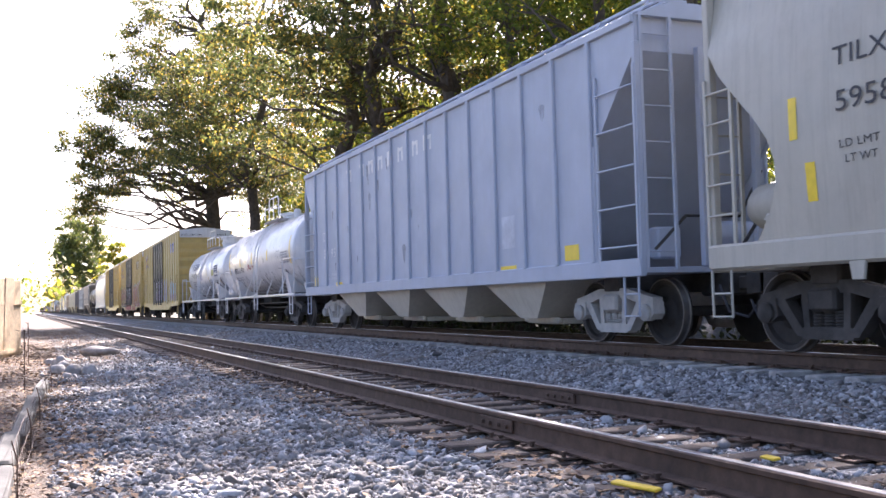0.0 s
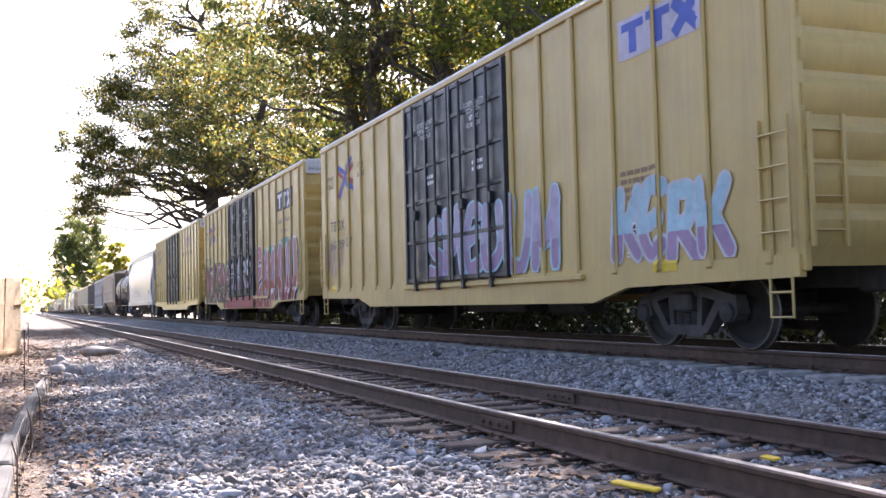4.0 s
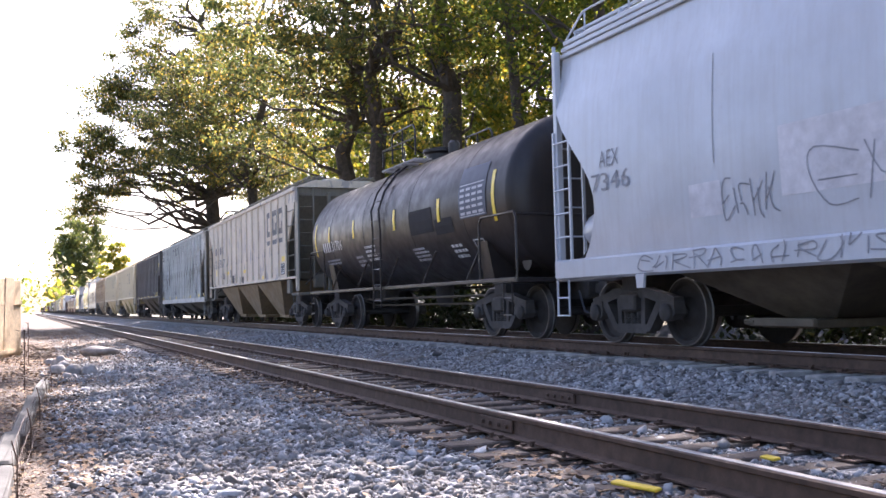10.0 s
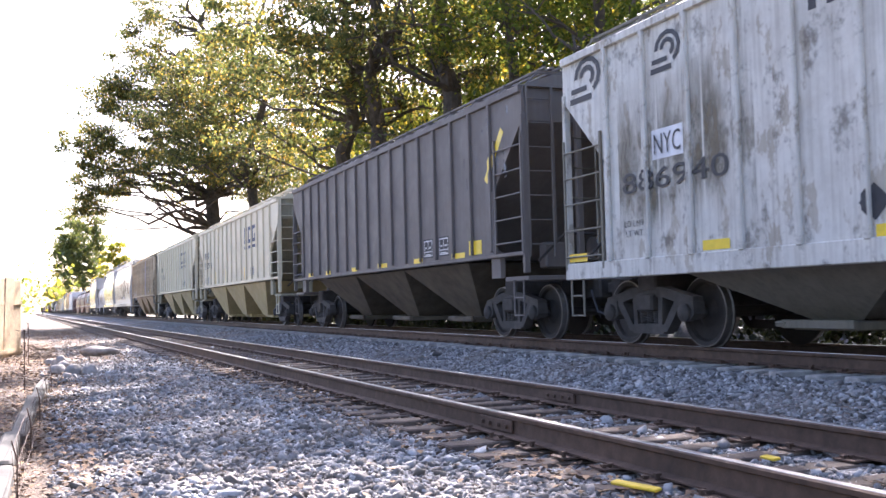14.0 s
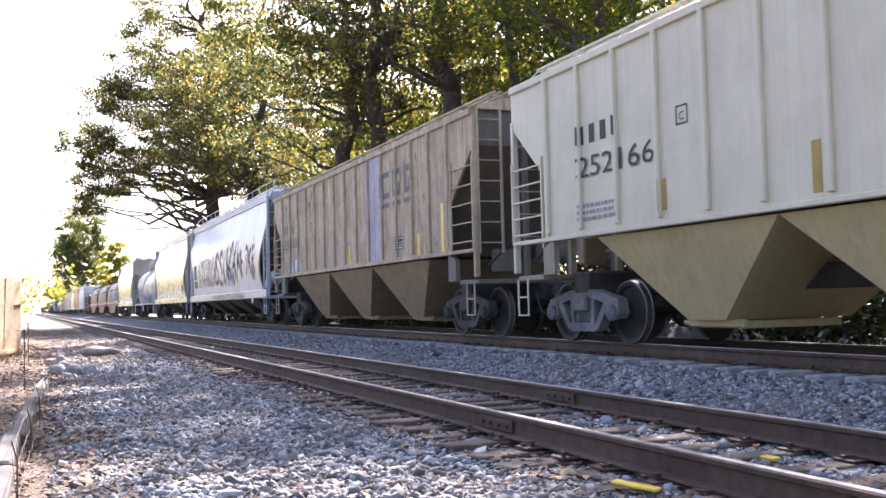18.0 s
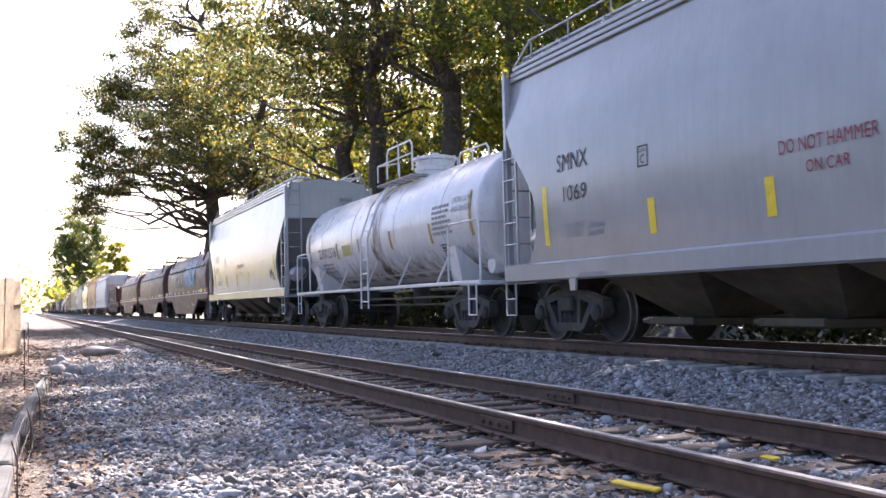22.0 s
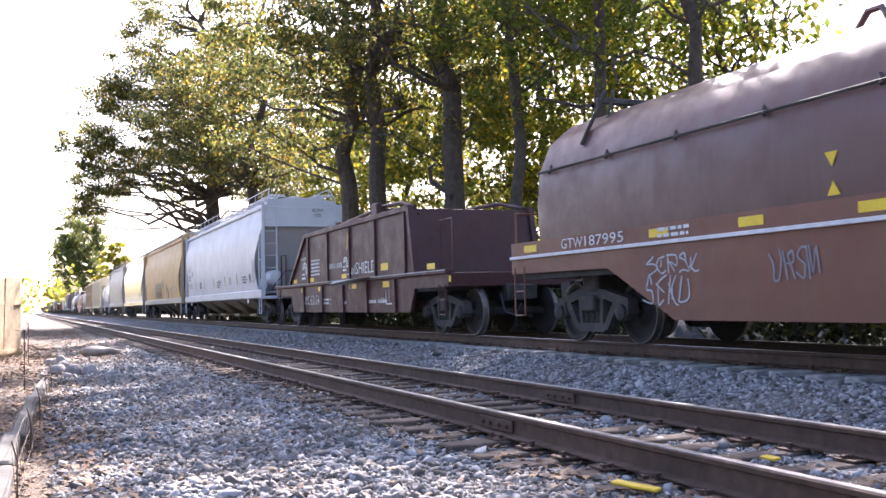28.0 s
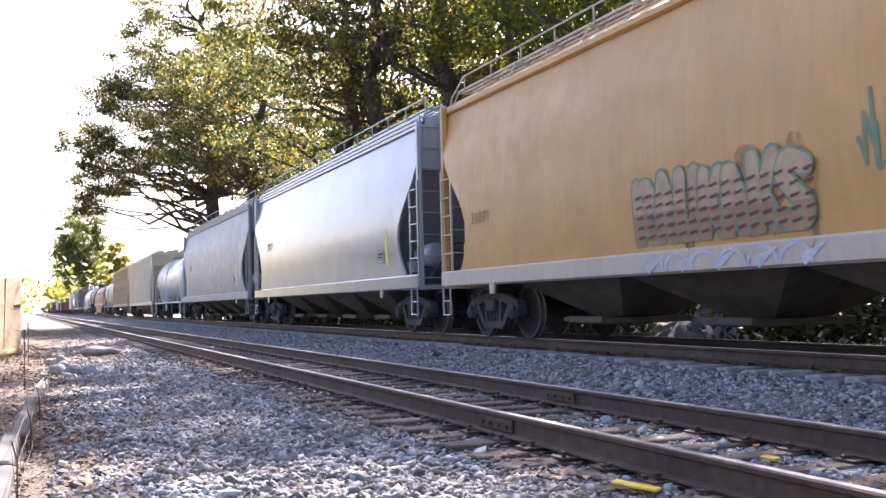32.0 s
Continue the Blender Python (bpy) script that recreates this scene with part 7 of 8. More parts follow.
stains(c, -5, 5, 1.35, 1.75, 14, 8, M_RUSTSTAIN_THIN, 0.15)
diamond(c, 4.5, 1.25, 0.3, 0.32, G_GREY)

c = tank_short
bar_word(c, 6, -3.49, 2.55, 2.0, 0.32, M_BLUEMARK, name="emblem")
word(c, "PROX", -3.48, 2.16, 0.75, 0.22, K)
word(c, "15224", -2.62, 2.16, 0.86, 0.22, K)
lines(c, -3.43, 1.73, 1.4, 0.3, 3, M_GREYMARK, 6)
paint_on(c, "label_panel", [quad(2.38, 2.12, 0.62, 0.29)], M_DULLYELLOW, "dull yellow label")
p = paint_on(c, "data_panel", [quad(3.01, 2.08, 1.0, 0.5)], M_BLUEMARK, "dark data panel")
paint_on(c, "data_print", [quad(3.06 + 0.3 * (i % 3), 2.13 + 0.11 * (i // 3), 0.24, 0.05) for i in range(12)], G_GREY, parent=p, lift=0.010)
stencil(c, 3.23, 1.62, 0.5, 0.26)
diamond(c, 3.45, 1.26, 0.36, 0.36, K, G_WHITE)
stains(c, 4.5, 5.1, 1.25, 1.9, 14, 3, M_OILY_THIN, 0.16)
stains(c, 1.5, 5.0, 1.2, 1.4, 16, 13, M_OILY_THIN, 0.14)
for x in np.arange(-4.6, 5.0, 0.8):
    paint_on(c, "stain", [quad(float(x), 1.13, 0.8, 0.95)], belly, "brown grime along the belly", 0.003)
lines(c, 1.66, 1.63, 0.8, 0.38, 4, M_GREYMARK, 9)
paint_on(c, "paint_patch", [quad(-0.98, 2.0, 0.62, 0.9)], M_LILAC, "lilac repaint patch")
for x, z, h in ((4.25, 1.7, 0.62), (0.9, 2.2, 0.4), (-1.35, 1.9, 0.4), (1.4, 1.7, 0.4)):
    paint_on(c, "reflector", [quad(x, z, 0.1, h)], M_BROWNSTRIP, "aged brown reflective strip")

for c, k in ((box_a, 0), (box_b, 1), (box_c, 2)):
    L2 = {0: 9.25, 1: 9.2, 2: 9.12}[k]
    arrows(c, -L2 + 1.6, 3.34, 1.4, 1.05)
    word(c, "next", -L2 + 0.72, 3.94, 0.5, 0.15, K)
    word(c, "load", -L2 + 0.72, 3.73, 0.46, 0.17, K)
    word(c, "any", -L2 + 3.35, 3.97, 0.46, 0.15, K)
    word(c, "road", -L2 + 3.35, 3.76, 0.5, 0.15, K)
    word(c, "TBOX", -L2 + 0.9, 2.58, 1.25, 0.27, K)
    paint_on(c, "label_panel", [quad(-L2 + 0.92, 1.0, 0.5, 0.16)], M_YELLOW, "yellow plate")
    lines(c, L2 - 3.4, 1.96, 0.9, 0.45, 4, M_RUSTSTAIN, k + 20)
    dx = {0: 0.05, 1: -0.15, 2: -0.13}[k]
    for sx, top, rows in ((dx - 1.6, 4.2, ("CLOSE THIS DOOR", "BEFORE CLOSING", "MAIN DOOR")), (dx + 0.75, 4.18, ("CLOSE AND LOCK", "BOTH DOORS", "BEFORE", "MOVING CAR"))):
        for i, t in enumerate(rows):
            word(c, t, sx + 0.03 * (15 - len(t)), top - i * 0.13, 0.06 * len(t), 0.085, Wm, 0.012)
        lines(c, sx + 0.3, 3.0, 0.6, 0.24, 2, Wm, k + 31)
    stencil(c, L2 - 3.42, 1.45, 0.44, 0.36)
    lines(c, L2 - 3.3, 1.2, 0.3, 0.1, 2, Wm, 3)
    paint_on(c, "label_panel", [quad(L2 - 2.66, 0.98, 0.5, 0.16)], M_YELLOW, "yellow plate")
c = box_a
slanted_plate(c, 5.9, 3.85, 1.9, 0.55, M_LILAC, G_BLUE)
piece(c, -1.2, 1.1, 5.4, 1.25, 6, 31, G_MAUVE, G_LILAC, G_LBLUE, None, "faded blue and mauve graffiti", None, 0.1)
piece(c, 5.6, 1.1, 2.6, 1.0, 4, 33, G_MAUVE, G_LBLUE, G_GREY, None, "faded pale blue graffiti", None, 0.1)
scribble(c, -8.9, 1.3, 1.6, 1.2, 8, G_MAUVE, 0.02, 4)
word(c, "670917", -8.35, 2.1, 1.9, 0.24, M_FADEBLACK)
c = box_b
slanted_plate(c, 5.78, 3.72, 2.1, 0.62)
word(c, "Railcar Pooling", 5.97, 3.25, 1.89, 0.2, M_BLUEMARK)
word(c, "Experts", 6.37, 2.95, 0.94, 0.17, M_BLUEMARK)
bar_word(c, 7, 6.4, 2.68, 0.95, 0.14, M_BLUEMARK, (3,))
word(c, "666450", -8.1, 2.22, 2.23, 0.24, K)
piece(c, 2.3, 0.86, 6.2, 1.75, 6, 12, G_RED, G_PINK, G_WHITE, G_TEAL, "large red and pink graffiti with teal cloud", G_LILAC, 0.135, G_BLACK, 0.016)
paint_on(c, "graffiti", [quad(-4.2, 0.63, 9.0, 0.40)], G_RED, "red sprayed sill", 0.004)
piece(c, -2.6, 1.3, 4.6, 1.15, 5, 14, G_MAUVE, G_GREY, G_BLACK, None, "white and mauve graffiti across the doors", G_WHITE, 0.10)
piece(c, -8.7, 0.86, 6.1, 1.6, 6, 18, G_UMBER, G_ROSE, G_BLACK, G_GREEN, "maroon and brown graffiti on a green cloud", G_WHITE, 0.115, G_BLACK)
scribble(c, -8.9, 2.7, 0.9, 0.5, 4, G_WHITE, 0.014, 3)
scribble(c, -8.2, 2.3, 0.4, 0.8, 6, G_WHITE, 0.014, 3)
strip(c, 8.24, 1.9, 0.1, 0.4)
c = box_c
slanted_plate(c, 4.72, 3.8, 1.9, 0.55, BOXYELLOW2, G_MAUVE)
word(c, "Railcar Pooling Experts", 3.54, 3.35, 4.04, 0.26, K)
word(c, "661228", -8.24, 2.07, 2.23, 0.26, K)
strip(c, 8.05, 1.58, 0.1, 0.41)
strip(c, 0.15, 1.54, 0.11, 0.46)
for x in (0.63, -1.7):
    paint_on(c, "label_panel", [quad(x, 1.86, 0.15, 0.16)], G_ORANGE, "orange label", 0.012)
    paint_on(c, "label_panel", [quad(x + 0.19, 1.87, 0.16, 0.22)], G_WHITE, "white label", 0.012)
    for d in (0.22, 0.46):
        diamond(c, x + d, 2.2, 0.13, 0.2, Wm)
    lines(c, x + 0.35, 1.55, 0.24, 0.2, 2, Wm, 40)
    lines(c, x + 0.98, 1.7, 0.5, 0.28, 4, Wm, 41)
    lines(c, x - 0.1, 2.78, 0.5, 0.14, 2, Wm, 42)
paint_on(c, "label_panel", [quad(0.51, 2.14, 0.12, 0.2)], G_WHITE, "white oval label", 0.012)

c = hopper_white
word(c, "AEX", -7.51, 2.48, 0.5, 0.23, M_GREYMARK)
word(c, "7346", -7.71, 2.15, 0.95, 0.25, M_GREYMARK)
stencil(c, 6.48, 1.65, 0.45, 0.31)
stencil(c, -0.44, 1.57, 0.6, 0.33, False)
outline_tag(c, 4.82, 1.0, 3.6, 0.2, 12, 5, M_GREYMARK, 0.010, "row of small dark tags on the sill")
outline_tag(c, -6.6, 1.0, 5.0, 0.22, 14, 7, M_GREYMARK, 0.011, "row of small dark tags on the sill")
outline_tag(c, 7.5, 2.75, 0.95, 1.1, 3, 9, M_GREYMARK, 0.016, "thin slanting spray-can tag", 0.6)
outline_tag(c, -4.9, 1.5, 1.0, 0.5, 4, 12, M_GREYMARK, 0.011, "thin spray-can tag")
outline_tag(c, -3.4, 1.55, 2.6, 0.6, 4, 15, M_GREYMARK, 0.010, "thin looping spray-can tag")
paint_on(c, "paint_patch", [quad(-5.5, 1.6, 0.6, 0.4), quad(-3.9, 1.7, 2.6, 0.75)], flat("off_white_patch", (0.60, 0.58, 0.60)), "off-white repaint patch", 0.004)
paint_on(c, "weld_seam", [quad(-5 + i * 3.3, 2.2, 0.015, 1.3) for i in range(4)], M_GREYMARK, "thin vertical seam")

c = tank_black
bar_word(c, 4, -5.22, 2.08, 0.8, 0.26, Wm)
word(c, "31706", -4.35, 2.08, 0.9, 0.26, Wm)
for x, z, w, h in ((-6.0, 2.02, 0.10, 0.9), (-4.62, 2.32, 0.10, 0.43), (-2.44, 2.30, 0.12, 0.45), (0.59, 2.27, 0.13, 0.46), (3.20, 2.24, 0.14, 0.46), (5.75, 2.05, 0.12, 0.9)):
    strip(c, x, z, w, h)
p = paint_on(c, "data_panel", [quad(4.30, 2.2, 1.2, 0.95)], flat("dull_slate_panel", (0.09, 0.10, 0.13)), "dull slate data panel")
paint_on(c, "data_print", [quad(4.38 + 0.27 * (i % 4), 2.26 + 0.11 * (i // 4), 0.2, 0.05) for i in range(20)] + [quad(4.34, 2.22, 1.1, 0.02), quad(4.34, 2.8, 1.1, 0.02)], G_GREY, parent=p, lift=0.010)
stencil(c, 4.53, 1.54, 0.5, 0.3)
lines(c, 1.39, 1.55, 0.8, 0.3, 4, G_GREY, 4)
lines(c, 3.46, 1.52, 0.7, 0.3, 3, Wm, 5)
lines(c, -5.2, 1.75, 1.3, 0.16, 2, G_GREY, 6)
lines(c, -1.7, 1.7, 0.9, 0.4, 4, Wm, 7)
lines(c, -2.6, 1.6, 0.6, 0.3, 3, G_GREY, 8)
paint_on(c, "repaint_patch", [quad(1.6, 2.08, 1.3, 0.5), quad(3.0, 2.0, 0.9, 0.3)], M_TARPATCH, "matt black repaint patch", 0.004)

c = hopper_patch
big_bars(c, 3.95, 2.7, 2.5, 1.1, M_FADEBLACK)
bar_word(c, 4, -6.40, 2.88, 2.2, 0.3, M_FADEBLACK)
word(c, "255947", -6.34, 2.32, 2.2, 0.34, M_FADEBLACK)
for x, z, w, h in ((6.04, 2.07, 0.45, 0.17), (-6.23, 2.01, 0.5, 0.25), (-3.68, 1.99, 0.48, 0.12), (-0.23, 1.93, 0.45, 0.12), (3.1, 1.6, 0.5, 0.12)):
    strip(c, x, z, w, h)
stencil(c, 5.92, 1.66, 0.55, 0.35)
paint_on(c, "stencil_panel", [quad(-2.89, 1.85, 0.38, 0.3), quad(-2.5, 1.6, 0.38, 0.3), quad(-0.6, 1.5, 0.4, 0.3)], K, "dark stencil block")
diamond(c, -2.0, 1.58, 0.44, 0.44, K)
diamond(c, -6.6, 1.3, 0.4, 0.4, K)
scribble(c, -4.74, 1.74, 0.68, 0.4, 3, K, 0.016, 4)

c = hopper_stain
mould = smear_mat("olive_brown_stain", (0.19, 0.155, 0.10), 0.95, 1.7, 0.4, ((1.5, 0.1), (2.0, 1.0), (2.8, 0.8), (3.5, 0.0)))
rnd = random.Random(44)
for i in range(15):
    x = -6.6 + i * 0.93
    if rnd.random() < 0.3:
        continue
    paint_on(c, "stain", [quad(x, 1.35, 0.9, 2.5)], mould, "olive-brown mould stain", 0.003)
for i, x in enumerate((-2.95, -2.2, -1.45, -0.75, 0.0, 0.9, 1.9)):
    paint_on(c, "bar_lettering", [quad(x, 3.55, 0.11, 0.42), quad(x + 0.11, 3.86, 0.22, 0.11), quad(x + 0.26, 3.55, 0.11, 0.42)] if i not in (5, 6) else [quad(x, 3.55, 0.12, 0.42)] + ([quad(x, 3.55, 0.36, 0.11)] if i == 6 else []), K, "black block letters")
wheel_mark(c, -7.84, 3.5, 0.8, 0.62, K)
wheel_mark(c, -5.77, 3.5, 0.6, 0.5, K)
word(c, "886940", -6.49, 2.04, 2.2, 0.27, K)
p = paint_on(c, "number_panel", [quad(-5.80, 2.41, 0.66, 0.38)], G_WHITE, "white painted panel")
word(c, "NYC", -5.74, 2.47, 0.56, 0.26, K, 0.011)
word(c, "LD LMT", -6.48, 1.60, 0.45, 0.08, K)
word(c, "LT WT", -6.46, 1.47, 0.4, 0.08, K)
stencil(c, 5.11, 1.25, 0.45, 0.42)
for x, z in ((5.93, 1.20), (7.57, 1.22), (3.12, 1.18), (-4.83, 1.20), (-8.0, 1.20), (1.0, 1.18), (-2.2, 1.18)):
    strip(c, x, z, 0.5, 0.12)
diamond(c, -2.4, 1.34, 0.4, 0.36, K)

c = hopper_dark
strip(c, 5.51, 1.5, 0.5, 0.25)
paint_on(c, "reflector", [stroke((6.25, 2.75), (6.95, 3.55), 0.075, 0.075)], M_REFLECT, "slanted yellow strip")
for x in (4.76, 2.6, 0.4, -1.8, -4.2, -6.0):
    strip(c, x, 1.47, 0.5, 0.10)
for x in (3.19, 4.01):
    stencil(c, x, 1.55, 0.5, 0.38)
stains(c, 5.2, 7.2, 2.8, 4.0, 12, 5, M_FADEWHITE_THIN, 0.12)

for c, k in ((hopper_sand, 0), (hopper_cream, 1), (hopper_rust, 2)):
    x0 = (-6.65, -5.9, -6.6)[k]
    ink = (K, K, M_FADEBLACK)[k]
    bar_word(c, 4, x0, 2.88, 1.2, 0.27, ink)
    word(c, ("250984", "252166", "254082")[k], x0, 2.40, 1.9, 0.30, ink)
    big_bars(c, 2.6 if k == 0 else 2.9, 2.8, 2.2, 0.8, (M_BLUEMARK, M_BLUEMARK, M_FADEBLACK)[k])
    stencil(c, 3.84, 1.82, 0.42, 0.28)
    lines(c, x0, 1.78, 1.1, 0.28, 3, M_GREYMARK, k)
    for x, z, h in (((-1.41, 1.74, 0.45), (-3.88, 1.69, 0.5), (2.5, 1.7, 0.45)), ((-1.24, 1.68, 0.54), (-3.9, 1.75, 0.4), (6.2, 1.7, 0.9)), ((6.43, 1.63, 0.95), (5.11, 1.63, 0.46), (0.27, 1.65, 0.48)))[k]:
        paint_on(c, "reflector", [quad(x, z, 0.13, h)], M_BROWNSTRIP if k == 1 else M_REFLECT, "upright reflective strip")
    paint_on(c, "plate_mark", [quad(-3.52, 2.77, 0.24, 0.02), quad(-3.52, 2.99, 0.24, 0.02), quad(-3.52, 2.77, 0.02, 0.24), quad(-3.3, 2.77, 0.02, 0.24)], K, "outlined square mark")
    word(c, "C", -3.45, 2.82, 0.1, 0.11, K)
c = hopper_rust
paint_on(c, "paint_patch", [quad(1.87, 1.64, 0.45, 2.4), quad(2.42, 1.64, 0.4, 2.4)], M_LILAC, "pale lilac repainted panel", 0.004)
paint_on(c, "label_panel", [quad(-6.09, 1.7, 0.55, 0.34), quad(-5.3, 1.7, 0.6, 0.34)], G_WHITE, "white label")
stains(c, -6.5, 6.5, 1.7, 3.8, 26, 15, M_RUSTSTAIN_THIN, 0.16)

c = hopper_tag
p = paint_on(c, "number_panel", [quad(-7.45, 2.37, 0.8, 0.32), quad(-7.45, 2.04, 0.84, 0.3), quad(-7.33, 1.62, 0.9, 0.3)], K, "black stencil panels")
word(c, "AEX", -7.40, 2.42, 0.68, 0.23, Wm, 0.010)
word(c, "7213", -7.40, 2.08, 0.74, 0.22, Wm, 0.010)
word(c, "LD LMT 214100", -7.28, 1.79, 0.8, 0.08, Wm, 0.010)
word(c, "LT WT  71900", -7.28, 1.67, 0.75, 0.08, Wm, 0.010)
BRUSHED = smear_mat("faded_brown_brush", (0.36, 0.27, 0.22), 1.0, 2.2, 0.5)
piece(c, -6.0, 1.6, 4.8, 1.2, 7, 41, HOPWHITE, HOPWHITE, BRUSHED, None, "faded brown hollow graffiti letters", None, 0.06, None, 0.06)
outline_tag(c, -1.2, 1.55, 5.0, 1.75, 5, 47, BRUSHED, 0.12, "broad faded brown brush strokes", 0.2, 0.009)
outline_tag(c, 1.4, 1.7, 3.4, 1.5, 3, 58, BRUSHED, 0.11, "broad faded brown brush strokes", 0.0, 0.011)
outline_tag(c, 4.4, 1.85, 2.8, 1.05, 4, 52, BRUSHED, 0.11, "broad faded brown brush strokes", 0.0, 0.009)
stains(c, 0.2, 7.0, 2.5, 3.2, 22, 67, M_OILY_THIN, 0.12)
stains(c, -6.0, 5.5, 1.8, 2.6, 22, 66, smear_mat("brown_brush_haze", (0.30, 0.22, 0.18), 0.5), 0.35)
stains(c, -5.8, 6.5, 1.6, 2.4, 14, 6, M_RUSTSTAIN_THIN, 0.16)
for x, z, h in ((-4.19, 1.47, 0.46), (-1.72, 1.49, 0.43), (-7.5, 1.46, 0.9), (1.0, 1.5, 0.45), (3.4, 1.5, 0.45), (7.3, 1.5, 0.9)):
    strip(c, x, z, 0.13, h)
paint_on(c, "label_panel", [quad(-4.03, 1.5, 1.1, 0.4), quad(1.2, 1.5, 1.0, 0.35)], flat("off_white_label", (0.66, 0.62, 0.64)), "off-white label")
outline_tag(c, -2.2, 0.99, 7.4, 0.2, 30, 11, K, 0.011, "row of small black tags on the sill")
stencil(c, 6.5, 1.65, 0.45, 0.3)

for c, num, k in ((hopper_grey, "1069", 0), (hopper_grey_b, "872", 1)):
    word(c, "SMNX", -5.35, 2.57, 0.87, 0.26, K)
    word(c, num, -5.17, 2.11, 0.65 if k == 0 else 0.49, 0.23, K)
    word(c, "LD LMT", -5.2, 1.70, 0.55, 0.09, M_GREYMARK)
    word(c, "LT WT", -5.2, 1.57, 0.5, 0.09, M_GREYMARK)
    lines(c, -4.55, 1.57, 0.4, 0.22, 2, M_GREYMARK, 2)
    paint_on(c, "plate_mark", [quad(-3.2, 2.36, 0.24, 0.02), quad(-3.2, 2.62, 0.24, 0.02), quad(-3.2, 2.36, 0.02, 0.28), quad(-2.98, 2.36, 0.02, 0.28)], K, "outlined square mark")
    word(c, "C", -3.13, 2.40, 0.1, 0.12, K)
    word(c, "PLATE", -3.16, 2.55, 0.16, 0.05, K)
    for x, z, w, h in ((-5.85, 1.49, 0.14, 0.92), (-3.02, 1.48, 0.15, 0.46), (-0.79, 1.50, 0.15, 0.43), (1.5, 1.5, 0.15, 0.43), (5.75, 1.52, 0.16, 0.85)):
        strip(c, x, z, w, h)
    word(c, "DO NOT HAMMER", -0.52, 2.13, 1.35, 0.15, M_REDMARK)
    word(c, "ON CAR", -0.14, 1.90, 0.59, 0.13, M_REDMARK)
    stencil(c, 5.2, 1.58, 0.45, 0.3)
    lines(c, -4.8, 0.99, 0.9, 0.1, 1, M_GREYMARK, 4)

c = tank_dome
word(c, "DUPX", -4.79, 1.96, 0.72, 0.26, K)
word(c, "12516", -3.97, 1.96, 0.82, 0.26, K)
lines(c, -4.76, 1.55, 1.1, 0.3, 3, M_GREYMARK, 1)
paint_on(c, "label_panel", [quad(-2.52, 1.93, 0.74, 0.28)], M_DULLYELLOW, "dull yellow label")
for x, z, h in ((-1.15, 1.88, 0.42), (-3.06, 1.88, 0.43), (1.27, 1.9, 0.42), (3.75, 1.88, 0.41), (5.85, 1.9, 0.85), (-5.9, 1.9, 0.85)):
    paint_on(c, "reflector", [quad(x, z, 0.11, h)], M_BROWNSTRIP, "aged yellow reflective strip")
lines(c, 3.99, 2.02, 1.0, 0.64, 6, M_GREYMARK, 3)
word(c, "INHALATION HAZARD", 5.06, 2.40, 0.93, 0.11, K)
word(c, "DIMETHYL SULFATE", 5.09, 2.58, 0.88, 0.11, K)
stencil(c, 4.16, 1.6, 0.45, 0.23)
diamond(c, 3.80, 1.2, 0.36, 0.38, K, G_WHITE)
diamond(c, 4.26, 1.2, 0.36, 0.38, K, G_WHITE)
runs = smear_mat("brown_running_stain", (0.22, 0.15, 0.095), 0.8, 4.0, 0.12)
paint_on(c, "stain", [quad(-0.1, 1.12, 0.75, 2.5)], runs, "brown run-down stain at the ladder", 0.004)
for x in np.arange(-5.2, 5.4, 0.8):
    paint_on(c, "stain", [quad(float(x), 1.12, 0.8, 0.95)], belly, "brown grime along the belly", 0.003)

c = coil_a
piece(c, 0.5, 1.74, 3.4, 1.35, 6, 61, G_LBLUE, G_FROST, G_SLATE, None, "pale blue and white graffiti", G_WHITE, 0.09)
outline_tag(c, -3.1, 1.74, 3.0, 1.0, 6, 62, smear_mat("faint_blue_overspray", (0.30, 0.36, 0.44), 0.75), 0.075, "faint grey-blue graffiti")
for c, num, k in ((coil_a, "188051", 0), (coil_b, "187512", 1), (coil_c, "187995", 2)):
    x0 = -6.1
    if k != 1:
        word(c, "GTW", x0, 1.42, 0.62, 0.15, Wm)
        word(c, num, x0 + 0.7, 1.42, 1.0, 0.15, Wm)
    else:
        bar_word(c, 9, x0, 1.42, 1.7, 0.14, M_FADEWHITE)
    lines(c, -3.6, 1.42, 0.75, 0.16, 2, Wm, k)
    stencil(c, 1.6, 0.68, 0.42, 0.32)
    lines(c, 3.0, 0.8, 0.9, 0.14, 2, Wm, k + 4)
    word(c, "L 52 FT 6 IN", 4.9, 1.51, 0.55, 0.07, Wm)
    word(c, "L 48 FT 0 IN", 4.9, 1.40, 0.53, 0.07, Wm)
    strip(c, 5.6, 1.42, 0.8, 0.15)
    lines(c, 4.0, 1.41, 0.7, 0.16, 3, Wm, k + 7)
    bar_word(c, 9, 2.1, 2.87, 1.2, 0.17, Wm, (3, 6))
    paint_on(c, "arrow_mark", [[(-0.68, 1.64), (-0.5, 1.64), (-0.59, 1.79)], [(-0.68, 2.08), (-0.59, 1.93), (-0.5, 2.08)]], M_REFLECT, "yellow triangles")
c = coil_c
outline_tag(c, -3.95, 0.55, 1.0, 0.38, 4, 6, G_GREY, 0.014, "pale thin tag")
outline_tag(c, -3.85, 0.95, 1.1, 0.24, 5, 16, G_GREY, 0.012, "pale thin tag")
outline_tag(c, -1.5, 0.8, 0.75, 0.36, 4, 8, M_GREYMARK, 0.013, "faint thin tag")

